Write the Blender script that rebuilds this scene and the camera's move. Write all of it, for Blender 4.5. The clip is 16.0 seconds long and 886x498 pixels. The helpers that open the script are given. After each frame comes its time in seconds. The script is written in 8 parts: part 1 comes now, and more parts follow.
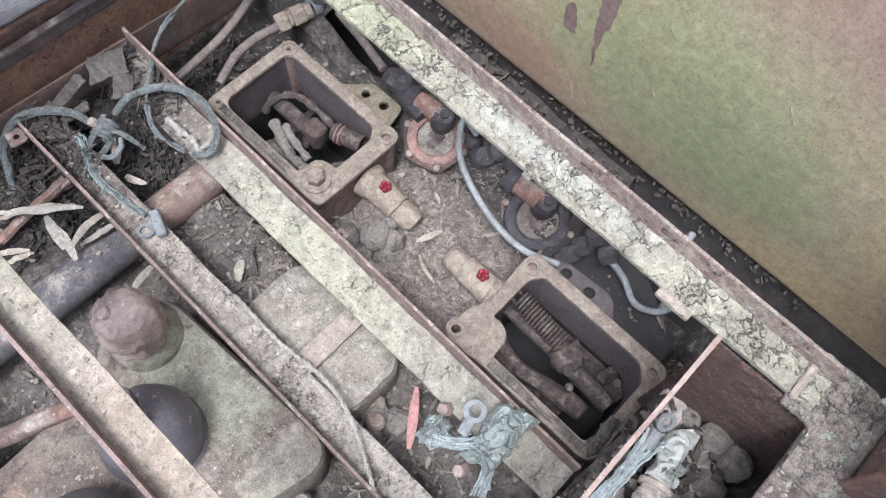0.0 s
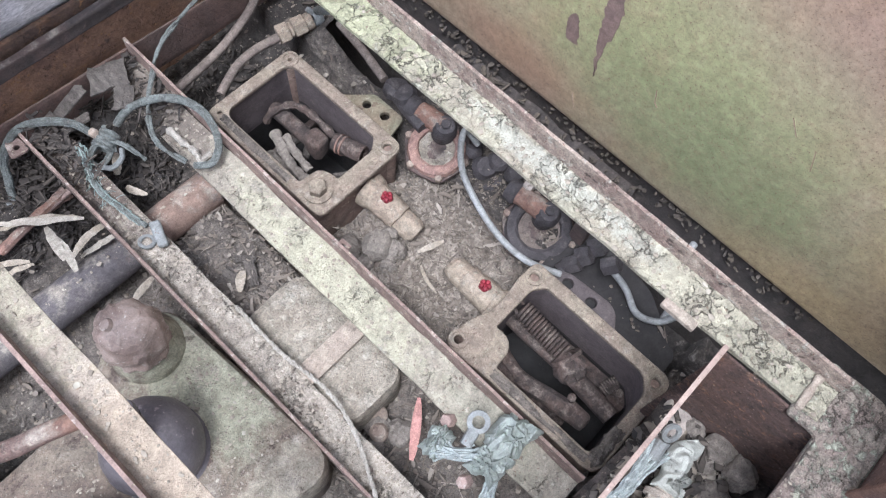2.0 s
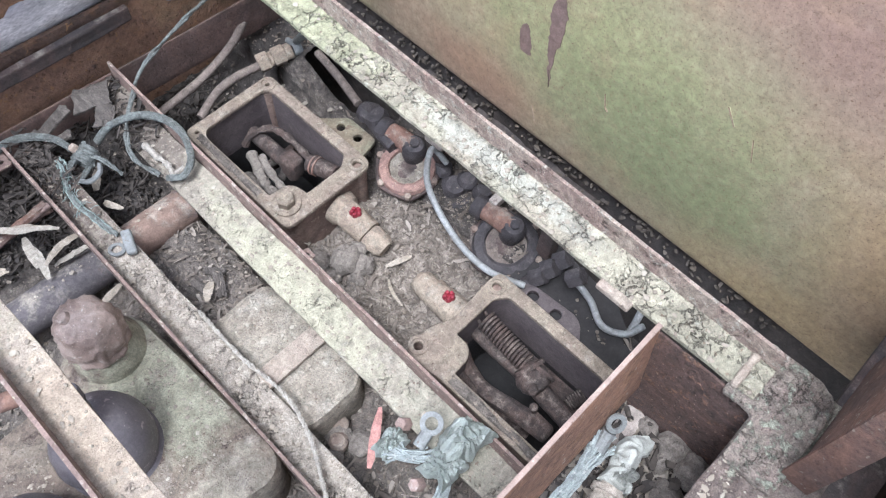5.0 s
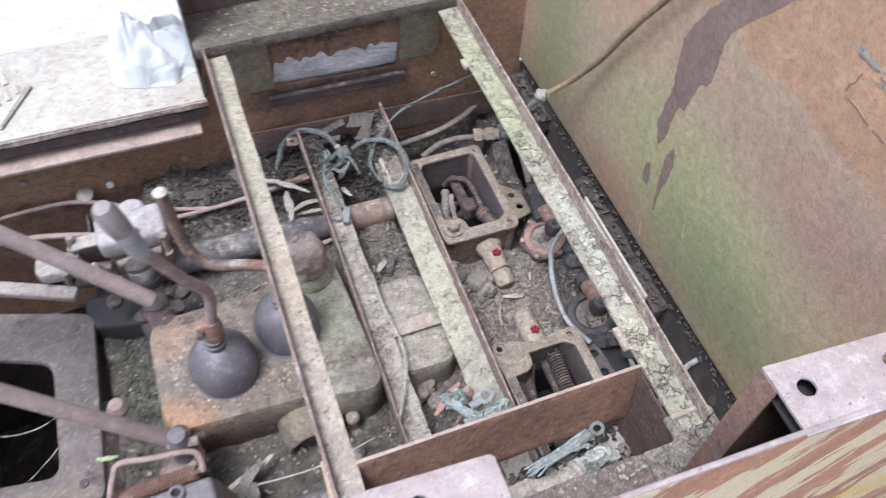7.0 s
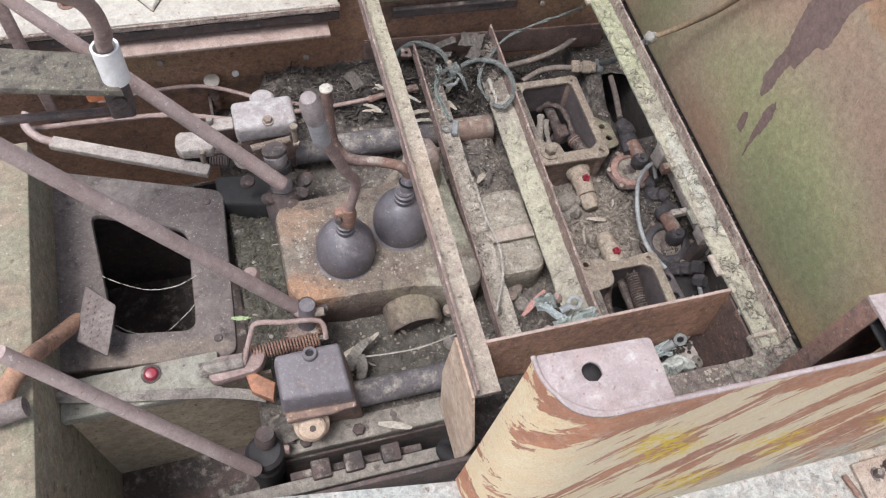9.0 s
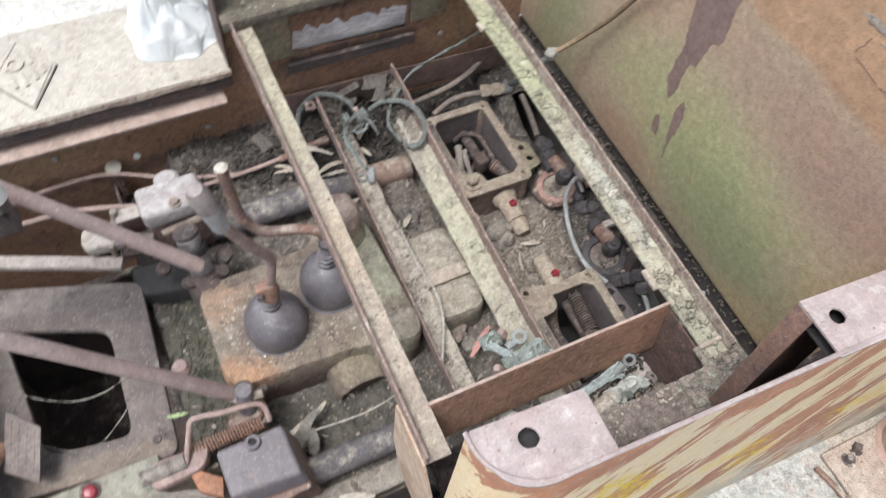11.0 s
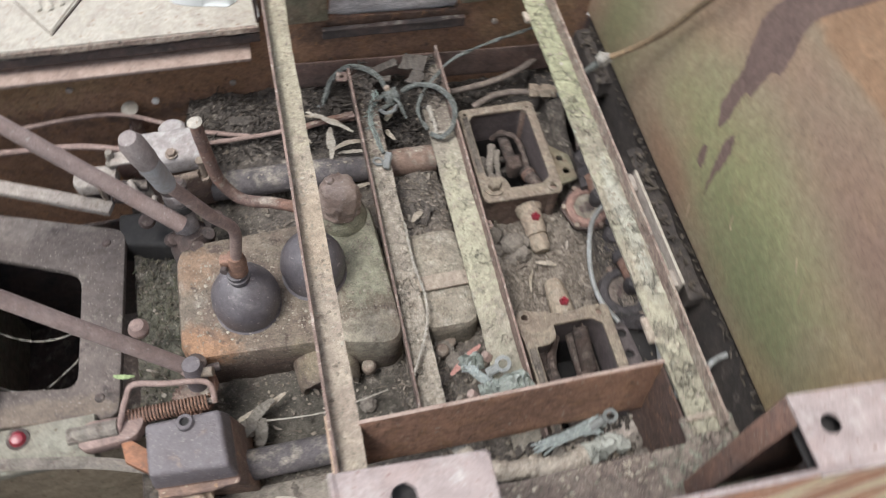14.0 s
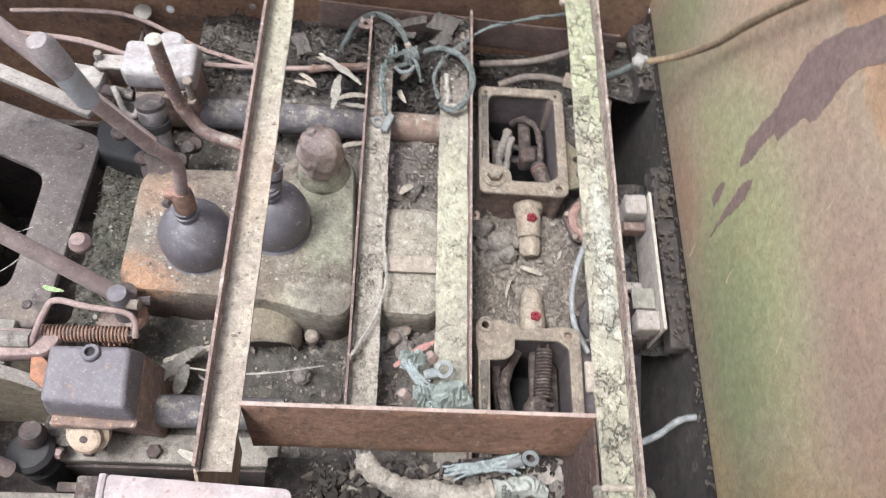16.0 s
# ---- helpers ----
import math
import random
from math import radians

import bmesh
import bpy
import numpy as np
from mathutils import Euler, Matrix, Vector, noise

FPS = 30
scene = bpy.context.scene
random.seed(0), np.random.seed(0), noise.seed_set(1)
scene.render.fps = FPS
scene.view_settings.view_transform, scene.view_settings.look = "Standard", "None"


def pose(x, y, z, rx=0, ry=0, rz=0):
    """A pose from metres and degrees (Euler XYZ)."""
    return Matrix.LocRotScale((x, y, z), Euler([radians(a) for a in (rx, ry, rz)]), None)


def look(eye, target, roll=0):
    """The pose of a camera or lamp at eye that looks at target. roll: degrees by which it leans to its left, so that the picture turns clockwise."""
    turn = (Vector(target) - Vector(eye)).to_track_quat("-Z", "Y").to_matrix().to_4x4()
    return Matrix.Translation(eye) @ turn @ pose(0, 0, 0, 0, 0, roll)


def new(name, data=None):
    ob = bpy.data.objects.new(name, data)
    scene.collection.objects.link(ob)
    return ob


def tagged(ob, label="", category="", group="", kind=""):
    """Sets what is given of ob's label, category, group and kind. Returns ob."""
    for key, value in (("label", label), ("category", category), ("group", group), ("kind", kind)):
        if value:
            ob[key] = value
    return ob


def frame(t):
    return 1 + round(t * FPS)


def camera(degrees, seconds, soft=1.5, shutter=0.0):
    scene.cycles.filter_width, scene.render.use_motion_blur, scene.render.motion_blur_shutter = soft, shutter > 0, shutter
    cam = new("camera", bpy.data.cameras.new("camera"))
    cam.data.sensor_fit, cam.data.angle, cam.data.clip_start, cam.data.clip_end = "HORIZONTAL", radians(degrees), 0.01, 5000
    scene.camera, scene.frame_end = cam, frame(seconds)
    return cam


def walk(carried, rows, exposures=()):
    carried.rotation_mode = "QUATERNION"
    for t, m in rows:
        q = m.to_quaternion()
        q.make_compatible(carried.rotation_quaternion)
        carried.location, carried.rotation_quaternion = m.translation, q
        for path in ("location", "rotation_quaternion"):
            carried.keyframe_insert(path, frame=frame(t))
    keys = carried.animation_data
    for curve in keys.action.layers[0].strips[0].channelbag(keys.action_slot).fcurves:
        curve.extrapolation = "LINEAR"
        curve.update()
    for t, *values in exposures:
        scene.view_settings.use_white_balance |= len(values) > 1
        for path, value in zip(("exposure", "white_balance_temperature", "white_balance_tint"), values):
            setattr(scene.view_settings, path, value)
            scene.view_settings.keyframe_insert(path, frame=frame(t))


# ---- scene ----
cam = camera(58.2, 16.0, soft=1.15, shutter=0.4)
PATH = [
    (0, (-0.109, -0.28, 1.129), (0.515, 0.164, -0.719), 9.0),
    (0.5, (-0.109, -0.272, 1.13), (0.52, 0.163, -0.718), 9.5),
    (1, (-0.119, -0.269, 1.13), (0.532, 0.165, -0.711), 10.6),
    (1.5, (-0.118, -0.269, 1.129), (0.535, 0.174, -0.709), 10.2),
    (2, (-0.115, -0.27, 1.128), (0.534, 0.177, -0.71), 9.7),
    (2.5, (-0.116, -0.27, 1.127), (0.541, 0.167, -0.71), 10.4),
    (3, (-0.112, -0.275, 1.131), (0.548, 0.134, -0.712), 12.3),
    (3.2, (-0.101, -0.292, 1.128), (0.537, 0.13, -0.72), 10.4),
    (5.3, (-0.128, -0.414, 1.1), (0.611, 0.254, -0.634), 2.9),
    (5.5, (-0.135, -0.421, 1.117), (0.609, 0.267, -0.607), 2.1),
    (6, (-0.133, -0.502, 1.185), (0.546, 0.357, -0.489), -6.4),
    (6.3, (-0.12, -0.591, 1.229), (0.482, 0.395, -0.404), -9.7),
    (6.5, (-0.161, -0.63, 1.286), (0.465, 0.388, -0.318), -3.9),
    (6.7, (-0.173, -0.683, 1.338), (0.406, 0.379, -0.254), 0.3),
    (7, (-0.224, -0.743, 1.424), (0.233, 0.333, -0.199), 3.1),
    (7.5, (-0.348, -0.822, 1.517), (0.108, 0.266, -0.098), 4.9),
    (8, (-0.444, -0.827, 1.543), (0.047, 0.196, -0.105), 8.5),
    (8.5, (-0.457, -0.816, 1.532), (-0.032, 0.151, -0.166), 9.4),
    (8.7, (-0.464, -0.8, 1.531), (-0.043, 0.123, -0.192), 11.0),
    (10.8, (-0.391, -0.721, 1.519), (0.082, 0.151, -0.217), 8.1),
    (11, (-0.374, -0.72, 1.525), (0.142, 0.193, -0.178), 5.5),
    (11.5, (-0.364, -0.75, 1.522), (0.223, 0.187, -0.145), 4.8),
    (12, (-0.381, -0.776, 1.519), (0.248, 0.173, -0.125), 4.5),
    (12.5, (-0.408, -0.774, 1.511), (0.247, 0.172, -0.125), 4.9),
    (13, (-0.417, -0.768, 1.495), (0.226, 0.164, -0.153), 4.6),
    (13.5, (-0.355, -0.755, 1.475), (0.204, 0.168, -0.209), 2.6),
    (13.7, (-0.295, -0.744, 1.458), (0.176, 0.208, -0.236), 1.6),
    (14, (-0.18, -0.695, 1.418), (0.123, 0.281, -0.301), 5.2),
    (14.2, (-0.119, -0.65, 1.373), (0.091, 0.353, -0.345), 7.3),
    (14.5, (-0.048, -0.627, 1.347), (0.059, 0.393, -0.369), 9.4),
    (15, (-0.012, -0.604, 1.346), (0.076, 0.309, -0.431), 11.9),
    (15.5, (0.003, -0.598, 1.342), (0.167, 0.216, -0.477), 9.0),
    (16, (0.004, -0.618, 1.341), (0.128, 0.293, -0.435), 9.7),
]
# seconds, stops, kelvin, tint
EXPOSURES = [
    (0.0, 1.48, 5740, 13), (3.2, 1.52, 5740, 13), (5.5, 1.62, 5680, 12), (6.0, 1.63, 5720, 13), (6.5, 1.64, 5750, 13), (7.0, 1.33, 5750, 13), (7.5, 1.24, 5900, 14),
    (8.5, 1.08, 6150, 14), (11.0, 1.20, 6250, 10), (11.5, 1.05, 6300, 10), (12.5, 0.64, 6500, 10), (13.0, 0.89, 6500, 10), (13.5, 0.96, 6400, 10),
    (14.0, 0.97, 6400, 10), (14.5, 1.47, 6350, 10), (15.0, 1.48, 6150, 10), (16.0, 1.55, 6100, 10)]
walk(cam, [(t, look(eye, target, roll)) for t, eye, target, roll in PATH], EXPOSURES)

# ---- world and light ----
world = bpy.data.worlds.new("overcast_sky")
world.use_nodes = True
scene.world = world
wn, wl = world.node_tree.nodes, world.node_tree.links
sky = wn.new("ShaderNodeTexSky")
sky.sky_type, sky.sun_disc = "NISHITA", False
sky.sun_elevation, sky.sun_rotation = radians(70), radians(-110)
sky.air_density, sky.dust_density = 1.0, 3.0
grey = wn.new("ShaderNodeHueSaturation")
grey.inputs["Saturation"].default_value = 0.45
wl.new(sky.outputs[0], grey.inputs["Color"])
wl.new(grey.outputs[0], wn["Background"].inputs[0])
wn["Background"].inputs[1].default_value = 0.116
sun_data = bpy.data.lights.new("sun", "SUN")
sun_data.energy, sun_data.angle, sun_data.color = 1.62, radians(20), (1.0, 0.98, 0.95)
sun = new("sun", sun_data)
sun.matrix_world = look((-0.88, -0.32, 2.6), (0, 0, 0))


# ---- materials ----
def node(m, kind, **sets):
    n = m.node_tree.nodes.new(kind)
    for key, value in sets.items():
        n.inputs[key].default_value = value
    return n


def muted(k, by=0.22):
    grey_of = 0.3 * k[0] + 0.5 * k[1] + 0.2 * k[2]
    return tuple(v + (grey_of - v) * by for v in k)


def weathered(name, a, b, c=None, scale=9.0, cover=0.5, grain=0.35, rough=0.85, metal=0.0, bump=0.4,
              dust=0.0, dust_col=(0.33, 0.29, 0.23), crack=0.0, crack_scale=55.0, streak=(1, 1, 1), speck=None, zones=(), turn=0.0, speck_scale=0.0, pits=0.0, fine_crack=0.35, blend=0.0, crack_width=0.05, soft=0.68, gain=1.0, mottle=(), crisp=0.08, grains=(), above=None, zone_rag=2.6):
    """Two large tones, patches of a third, fine grain, settled dust, optional crazing and specks."""
    a, b, c, dust_col = (muted(k) if k else k for k in (a, b, c, dust_col))
    a, b, c = (tuple(min(1.0, gain * v) for v in k) if k else k for k in (a, b, c))
    zones = [(centre, reach, tuple(min(1.0, gain * v) for v in tint), amount) for centre, reach, tint, amount in zones]
    m = bpy.data.materials.new(name)
    m.use_nodes = True
    nt = m.node_tree
    link = nt.links.new
    bsdf = nt.nodes["Principled BSDF"]
    geo = nt.nodes.new("ShaderNodeNewGeometry")
    stretch = nt.nodes.new("ShaderNodeMapping")
    stretch.vector_type = "TEXTURE"
    stretch.inputs["Scale"].default_value = [1 / v for v in streak]
    stretch.inputs["Rotation"].default_value = (0, radians(turn), 0)
    link(geo.outputs["Position"], stretch.inputs["Vector"])
    at = stretch.outputs[0]

    def noise_tex(s, detail=6.0, roughness=0.6, distort=0.0, vec=None):
        n = node(m, "ShaderNodeTexNoise", Scale=s, Detail=detail, Roughness=roughness, Distortion=distort)
        link(vec or at, n.inputs["Vector"])
        return n.outputs["Fac"]

    def ramp(fac, lo, hi):
        n = nt.nodes.new("ShaderNodeMapRange")
        n.interpolation_type = "SMOOTHSTEP"
        n.inputs["From Min"].default_value, n.inputs["From Max"].default_value = lo, hi
        link(fac, n.inputs["Value"])
        return n.outputs[0]

    def math_node(op, x, y):
        n = nt.nodes.new("ShaderNodeMath")
        n.operation = op
        for sock, v in zip(n.inputs, (x, y)):
            if isinstance(v, float):
                sock.default_value = v
            else:
                link(v, sock)
        return n.outputs[0]

    def mix(fac, x, y, mode="MIX"):
        n = nt.nodes.new("ShaderNodeMix")
        n.data_type, n.blend_type = "RGBA", mode
        for sock, v in ((n.inputs[0], fac), (n.inputs[6], x), (n.inputs[7], y)):
            if isinstance(v, tuple):
                sock.default_value = (*v, 1)
            elif isinstance(v, float):
                sock.default_value = v
            else:
                link(v, sock)
        return n.outputs[2]

    big = noise_tex(scale, 6.0, 0.68, 0.5)
    mid = noise_tex(scale * 3.3, 8.0, soft, 0.2)
    fine = noise_tex(scale * 24, 5.0, 0.7)
    col = mix(ramp(big, 0.38, 0.62), a, b)
    height = math_node("ADD", math_node("MULTIPLY", mid, 0.8), math_node("MULTIPLY", fine, 0.4))
    if c:
        patch = ramp(mid, 0.96 - crisp / 2 - 0.8 * cover, 0.96 + crisp / 2 - 0.8 * cover)
        col = mix(patch, col, c)
        height = math_node("ADD", height, math_node("MULTIPLY", patch, 0.35))
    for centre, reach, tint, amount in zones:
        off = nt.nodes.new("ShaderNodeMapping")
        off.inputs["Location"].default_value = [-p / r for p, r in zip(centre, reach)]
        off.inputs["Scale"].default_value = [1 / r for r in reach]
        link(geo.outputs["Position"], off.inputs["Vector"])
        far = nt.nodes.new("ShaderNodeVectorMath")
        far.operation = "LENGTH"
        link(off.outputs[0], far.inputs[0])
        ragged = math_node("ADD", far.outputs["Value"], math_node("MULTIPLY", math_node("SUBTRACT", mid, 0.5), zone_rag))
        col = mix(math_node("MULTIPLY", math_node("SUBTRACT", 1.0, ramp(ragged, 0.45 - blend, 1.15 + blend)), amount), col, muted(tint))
    if above:
        line_z, tint, amount = above
        cut = nt.nodes.new("ShaderNodeSeparateXYZ")
        link(geo.outputs["Position"], cut.inputs[0])
        level = math_node("ADD", cut.outputs[2], math_node("MULTIPLY", math_node("SUBTRACT", mid, 0.5), 0.05))
        col = mix(math_node("MULTIPLY", ramp(level, line_z - 0.008, line_z + 0.012), amount), col, mix(ramp(big, 0.35, 0.65), muted(tint), muted(tuple(0.8 * k for k in tint))))
    for centre, reach, tint, amount in grains:
        off = nt.nodes.new("ShaderNodeMapping")
        off.inputs["Location"].default_value = [-p / r for p, r in zip(centre, reach)]
        off.inputs["Scale"].default_value = [1 / r for r in reach]
        link(geo.outputs["Position"], off.inputs["Vector"])
        far = nt.nodes.new("ShaderNodeVectorMath")
        far.operation = "LENGTH"
        link(off.outputs[0], far.inputs[0])
        near = math_node("SUBTRACT", 1.0, ramp(math_node("ADD", far.outputs["Value"], math_node("MULTIPLY", math_node("SUBTRACT", mid, 0.5), 1.6)), 0.5, 1.1))
        bits = ramp(math_node("ADD", noise_tex(110.0, 3.0, 0.6), math_node("MULTIPLY", near, 0.12)), 0.52, 0.6)
        col = mix(math_node("MULTIPLY", math_node("MULTIPLY", near, bits), amount), col, tint)
        height = math_node("ADD", height, math_node("MULTIPLY", math_node("MULTIPLY", near, bits), 0.5))
    for size, tint, amount in mottle:
        blobs = ramp(noise_tex(size, 6.0, 0.7, 0.3), 0.5, 0.66)
        col = mix(math_node("MULTIPLY", blobs, amount), col, tint)
    if speck:
        dots = ramp(noise_tex(speck_scale or scale * 11, 2.0, 0.5), 0.62 if speck_scale else 0.66, 0.72)
        col = mix(dots, col, speck)
        if speck_scale:
            height = math_node("ADD", height, math_node("MULTIPLY", dots, 0.5))
    if pits:
        pit = math_node("MULTIPLY", ramp(noise_tex(95.0, 3.0, 0.6), 0.58, 0.68), ramp(big, 0.35, 0.6))
        col = mix(math_node("MULTIPLY", pit, pits), col, (0.045, 0.032, 0.026))
        height = math_node("SUBTRACT", height, math_node("MULTIPLY", pit, 0.9))
    if dust:
        split = nt.nodes.new("ShaderNodeSeparateXYZ")
        link(geo.outputs["Normal"], split.inputs[0])
        up = ramp(split.outputs[2], 0.25, 0.95)
        lie = math_node("MULTIPLY", up, ramp(noise_tex(scale * 2.1, 7.0, 0.7), 0.62 - 0.4 * dust, 0.85 - 0.4 * dust))
        col = mix(lie, col, dust_col)
        height = math_node("ADD", height, math_node("MULTIPLY", lie, 0.3))
    if crack:
        warp = node(m, "ShaderNodeTexNoise", Scale=crack_scale * 0.7, Detail=5.0, Roughness=0.65)
        link(at, warp.inputs["Vector"])
        bent = mix(0.045, at, warp.outputs["Color"], "ADD")
        worn = noise_tex(scale * 1.3, 4.0, 0.6)
        for size, width, depth in ((crack_scale, crack_width, 1.0), (crack_scale * 2.6, 0.06, fine_crack)):
            cells = node(m, "ShaderNodeTexVoronoi", Scale=size)
            cells.feature = "DISTANCE_TO_EDGE"
            link(bent, cells.inputs["Vector"])
            tone_of = node(m, "ShaderNodeTexVoronoi", Scale=size)
            link(bent, tone_of.inputs["Vector"])
            split = nt.nodes.new("ShaderNodeSeparateColor")
            link(tone_of.outputs["Color"], split.inputs[0])
            where = ramp(math_node("ADD", worn, math_node("MULTIPLY", math_node("SUBTRACT", split.outputs[1], 0.5), 0.25)), 0.66 - 0.35 * crack, 0.8 - 0.35 * crack)
            thin = math_node("MULTIPLY", math_node("SUBTRACT", 1.0, ramp(cells.outputs["Distance"], 0.0, width)), where)
            line = math_node("MULTIPLY", thin, ramp(warp.outputs["Fac"], 0.3, 0.55))
            flake = nt.nodes.new("ShaderNodeMapRange")
            flake.inputs["To Min"].default_value, flake.inputs["To Max"].default_value = 0.88, 1.12
            link(split.outputs[0], flake.inputs["Value"])
            col = mix(where, col, mix(1.0, col, flake.outputs[0], "MULTIPLY"))
            col = mix(math_node("MULTIPLY", line, 0.85 * depth), col, (0.07, 0.06, 0.048))
            height = math_node("SUBTRACT", height, math_node("MULTIPLY", line, 1.3 * depth))
            height = math_node("ADD", height, math_node("MULTIPLY", math_node("MULTIPLY", split.outputs[0], where), 0.5 * depth))
    blot = noise_tex(max(55.0, scale * 4), 5.0, 0.7, 0.6)
    tone_up = nt.nodes.new("ShaderNodeMapRange")
    tone_up.inputs["From Min"].default_value, tone_up.inputs["From Max"].default_value = 0.36, 0.64
    tone_up.inputs["To Min"].default_value, tone_up.inputs["To Max"].default_value = 1 - grain * 0.75, 1 + grain * 0.6
    link(blot, tone_up.inputs["Value"])
    col = mix(1.0, col, tone_up.outputs[0], "MULTIPLY")
    height = math_node("ADD", height, math_node("MULTIPLY", blot, 0.5))
    shade = nt.nodes.new("ShaderNodeMapRange")
    shade.inputs["From Min"].default_value, shade.inputs["From Max"].default_value = 0.25, 0.75
    shade.inputs["To Min"].default_value, shade.inputs["To Max"].default_value = 1 - grain, 1 + grain
    ultra = noise_tex(620.0, 4.0, 0.75)
    link(math_node("ADD", math_node("MULTIPLY", fine, 0.5), math_node("MULTIPLY", ultra, 0.5)), shade.inputs["Value"])
    shade.inputs["From Min"].default_value, shade.inputs["From Max"].default_value = 0.34, 0.66
    col = mix(1.0, col, shade.outputs[0], "MULTIPLY")
    grit = ramp(noise_tex(330.0, 3.0, 0.6), 0.6, 0.7)
    col = mix(math_node("MULTIPLY", grit, min(1.0, grain * 1.3)), col, mix(1.0, col, (0.42, 0.4, 0.38), "MULTIPLY"))
    height = math_node("ADD", height, math_node("MULTIPLY", ultra, 0.25))
    link(col, bsdf.inputs["Base Color"])
    bsdf.inputs["Metallic"].default_value = metal
    gloss = nt.nodes.new("ShaderNodeMapRange")
    gloss.inputs["To Min"].default_value, gloss.inputs["To Max"].default_value = rough - 0.12, min(1.0, rough + 0.12)
    link(mid, gloss.inputs["Value"])
    link(gloss.outputs[0], bsdf.inputs["Roughness"])
    rel = node(m, "ShaderNodeBump", Strength=bump, Distance=0.004)
    link(height, rel.inputs["Height"])
    link(rel.outputs[0], bsdf.inputs["Normal"])
    return m


def peeled(name):
    """Cream paint flaking off rust in long slanting scales, with crumbs of yellow under it and dust towards the foot."""
    m = bpy.data.materials.new(name)
    m.use_nodes = True
    nt = m.node_tree
    link = nt.links.new
    bsdf = nt.nodes["Principled BSDF"]
    geo = nt.nodes.new("ShaderNodeNewGeometry")

    def slanted(turn, along, across):
        n = nt.nodes.new("ShaderNodeMapping")
        n.vector_type = "TEXTURE"
        n.inputs["Rotation"].default_value = (0, radians(turn), 0)
        n.inputs["Scale"].default_value = (1 / along, 1, 1 / across)
        link(geo.outputs["Position"], n.inputs["Vector"])
        return n.outputs[0]

    def speckle(vec, scale, detail=6.0, roughness=0.6, distort=0.0):
        n = node(m, "ShaderNodeTexNoise", Scale=scale, Detail=detail, Roughness=roughness, Distortion=distort)
        link(vec, n.inputs["Vector"])
        return n.outputs["Fac"]

    def ramp(fac, lo, hi, to=(0.0, 1.0)):
        n = nt.nodes.new("ShaderNodeMapRange")
        n.inputs["From Min"].default_value, n.inputs["From Max"].default_value = lo, hi
        n.inputs["To Min"].default_value, n.inputs["To Max"].default_value = to
        link(fac, n.inputs["Value"])
        return n.outputs[0]

    def calc(op, x, y):
        n = nt.nodes.new("ShaderNodeMath")
        n.operation = op
        for sock, v in zip(n.inputs, (x, y)):
            if isinstance(v, float):
                sock.default_value = v
            else:
                link(v, sock)
        return n.outputs[0]

    def mix(fac, x, y, mode="MIX"):
        n = nt.nodes.new("ShaderNodeMix")
        n.data_type, n.blend_type = "RGBA", mode
        for sock, v in ((n.inputs[0], fac), (n.inputs[6], x), (n.inputs[7], y)):
            if isinstance(v, tuple):
                sock.default_value = (*v, 1)
            elif isinstance(v, float):
                sock.default_value = v
            else:
                link(v, sock)
        return n.outputs[2]

    def near(centre, reach):
        off = nt.nodes.new("ShaderNodeMapping")
        off.inputs["Location"].default_value = [-p / r for p, r in zip(centre, reach)]
        off.inputs["Scale"].default_value = [1 / r for r in reach]
        link(geo.outputs["Position"], off.inputs["Vector"])
        far = nt.nodes.new("ShaderNodeVectorMath")
        far.operation = "LENGTH"
        link(off.outputs[0], far.inputs[0])
        return ramp(far.outputs["Value"], 0.5, 1.2, (1.0, 0.0))

    plain = geo.outputs["Position"]
    scales = slanted(-50, 0.42, 1.7)
    shreds = slanted(-50, 0.3, 2.6)
    wide = speckle(scales, 8.0, 7.0, 0.6, 0.45)
    torn = speckle(shreds, 26.0, 6.0, 0.65, 0.2)
    crumbs = speckle(plain, 150.0, 3.0, 0.6)
    keep = calc("ADD", wide, calc("MULTIPLY", calc("SUBTRACT", torn, 0.5), 0.55))
    keep = calc("ADD", keep, calc("MULTIPLY", near((0.62, -0.6, 0.5), (0.26, 0.4, 0.2)), 0.07))
    keep = calc("ADD", keep, calc("MULTIPLY", near((-0.17, -0.55, 0.52), (0.09, 0.2, 0.16)), 0.07))
    keep = calc("SUBTRACT", keep, calc("MULTIPLY", near((0.25, -0.6, 0.7), (0.7, 0.4, 0.06)), 0.07))
    keep = calc("SUBTRACT", keep, calc("MULTIPLY", near((0.3, -0.6, 0.47), (0.16, 0.4, 0.08)), 0.05))
    paint = ramp(keep, 0.472, 0.494)
    rust = mix(ramp(speckle(scales, 14.0, 6.0, 0.65), 0.38, 0.62), (0.7, 0.36, 0.215), (0.55, 0.29, 0.19))
    rust = mix(ramp(speckle(plain, 48.0, 5.0, 0.7), 0.52, 0.66, (0.0, 0.6)), rust, (0.78, 0.55, 0.41))
    rust = mix(ramp(crumbs, 0.58, 0.68, (0.0, 0.5)), rust, (0.36, 0.18, 0.12))
    cream = mix(ramp(torn, 0.35, 0.65), (0.97, 0.86, 0.62), (0.93, 0.76, 0.5))
    cream = mix(ramp(speckle(plain, 90.0, 5.0, 0.7), 0.55, 0.68, (0.0, 0.35)), cream, (0.75, 0.52, 0.34))
    rim = calc("MULTIPLY", ramp(keep, 0.45, 0.472), calc("SUBTRACT", 1.0, paint))
    col = mix(calc("MULTIPLY", rim, 0.4), rust, (0.45, 0.21, 0.13))
    col = mix(paint, col, cream)
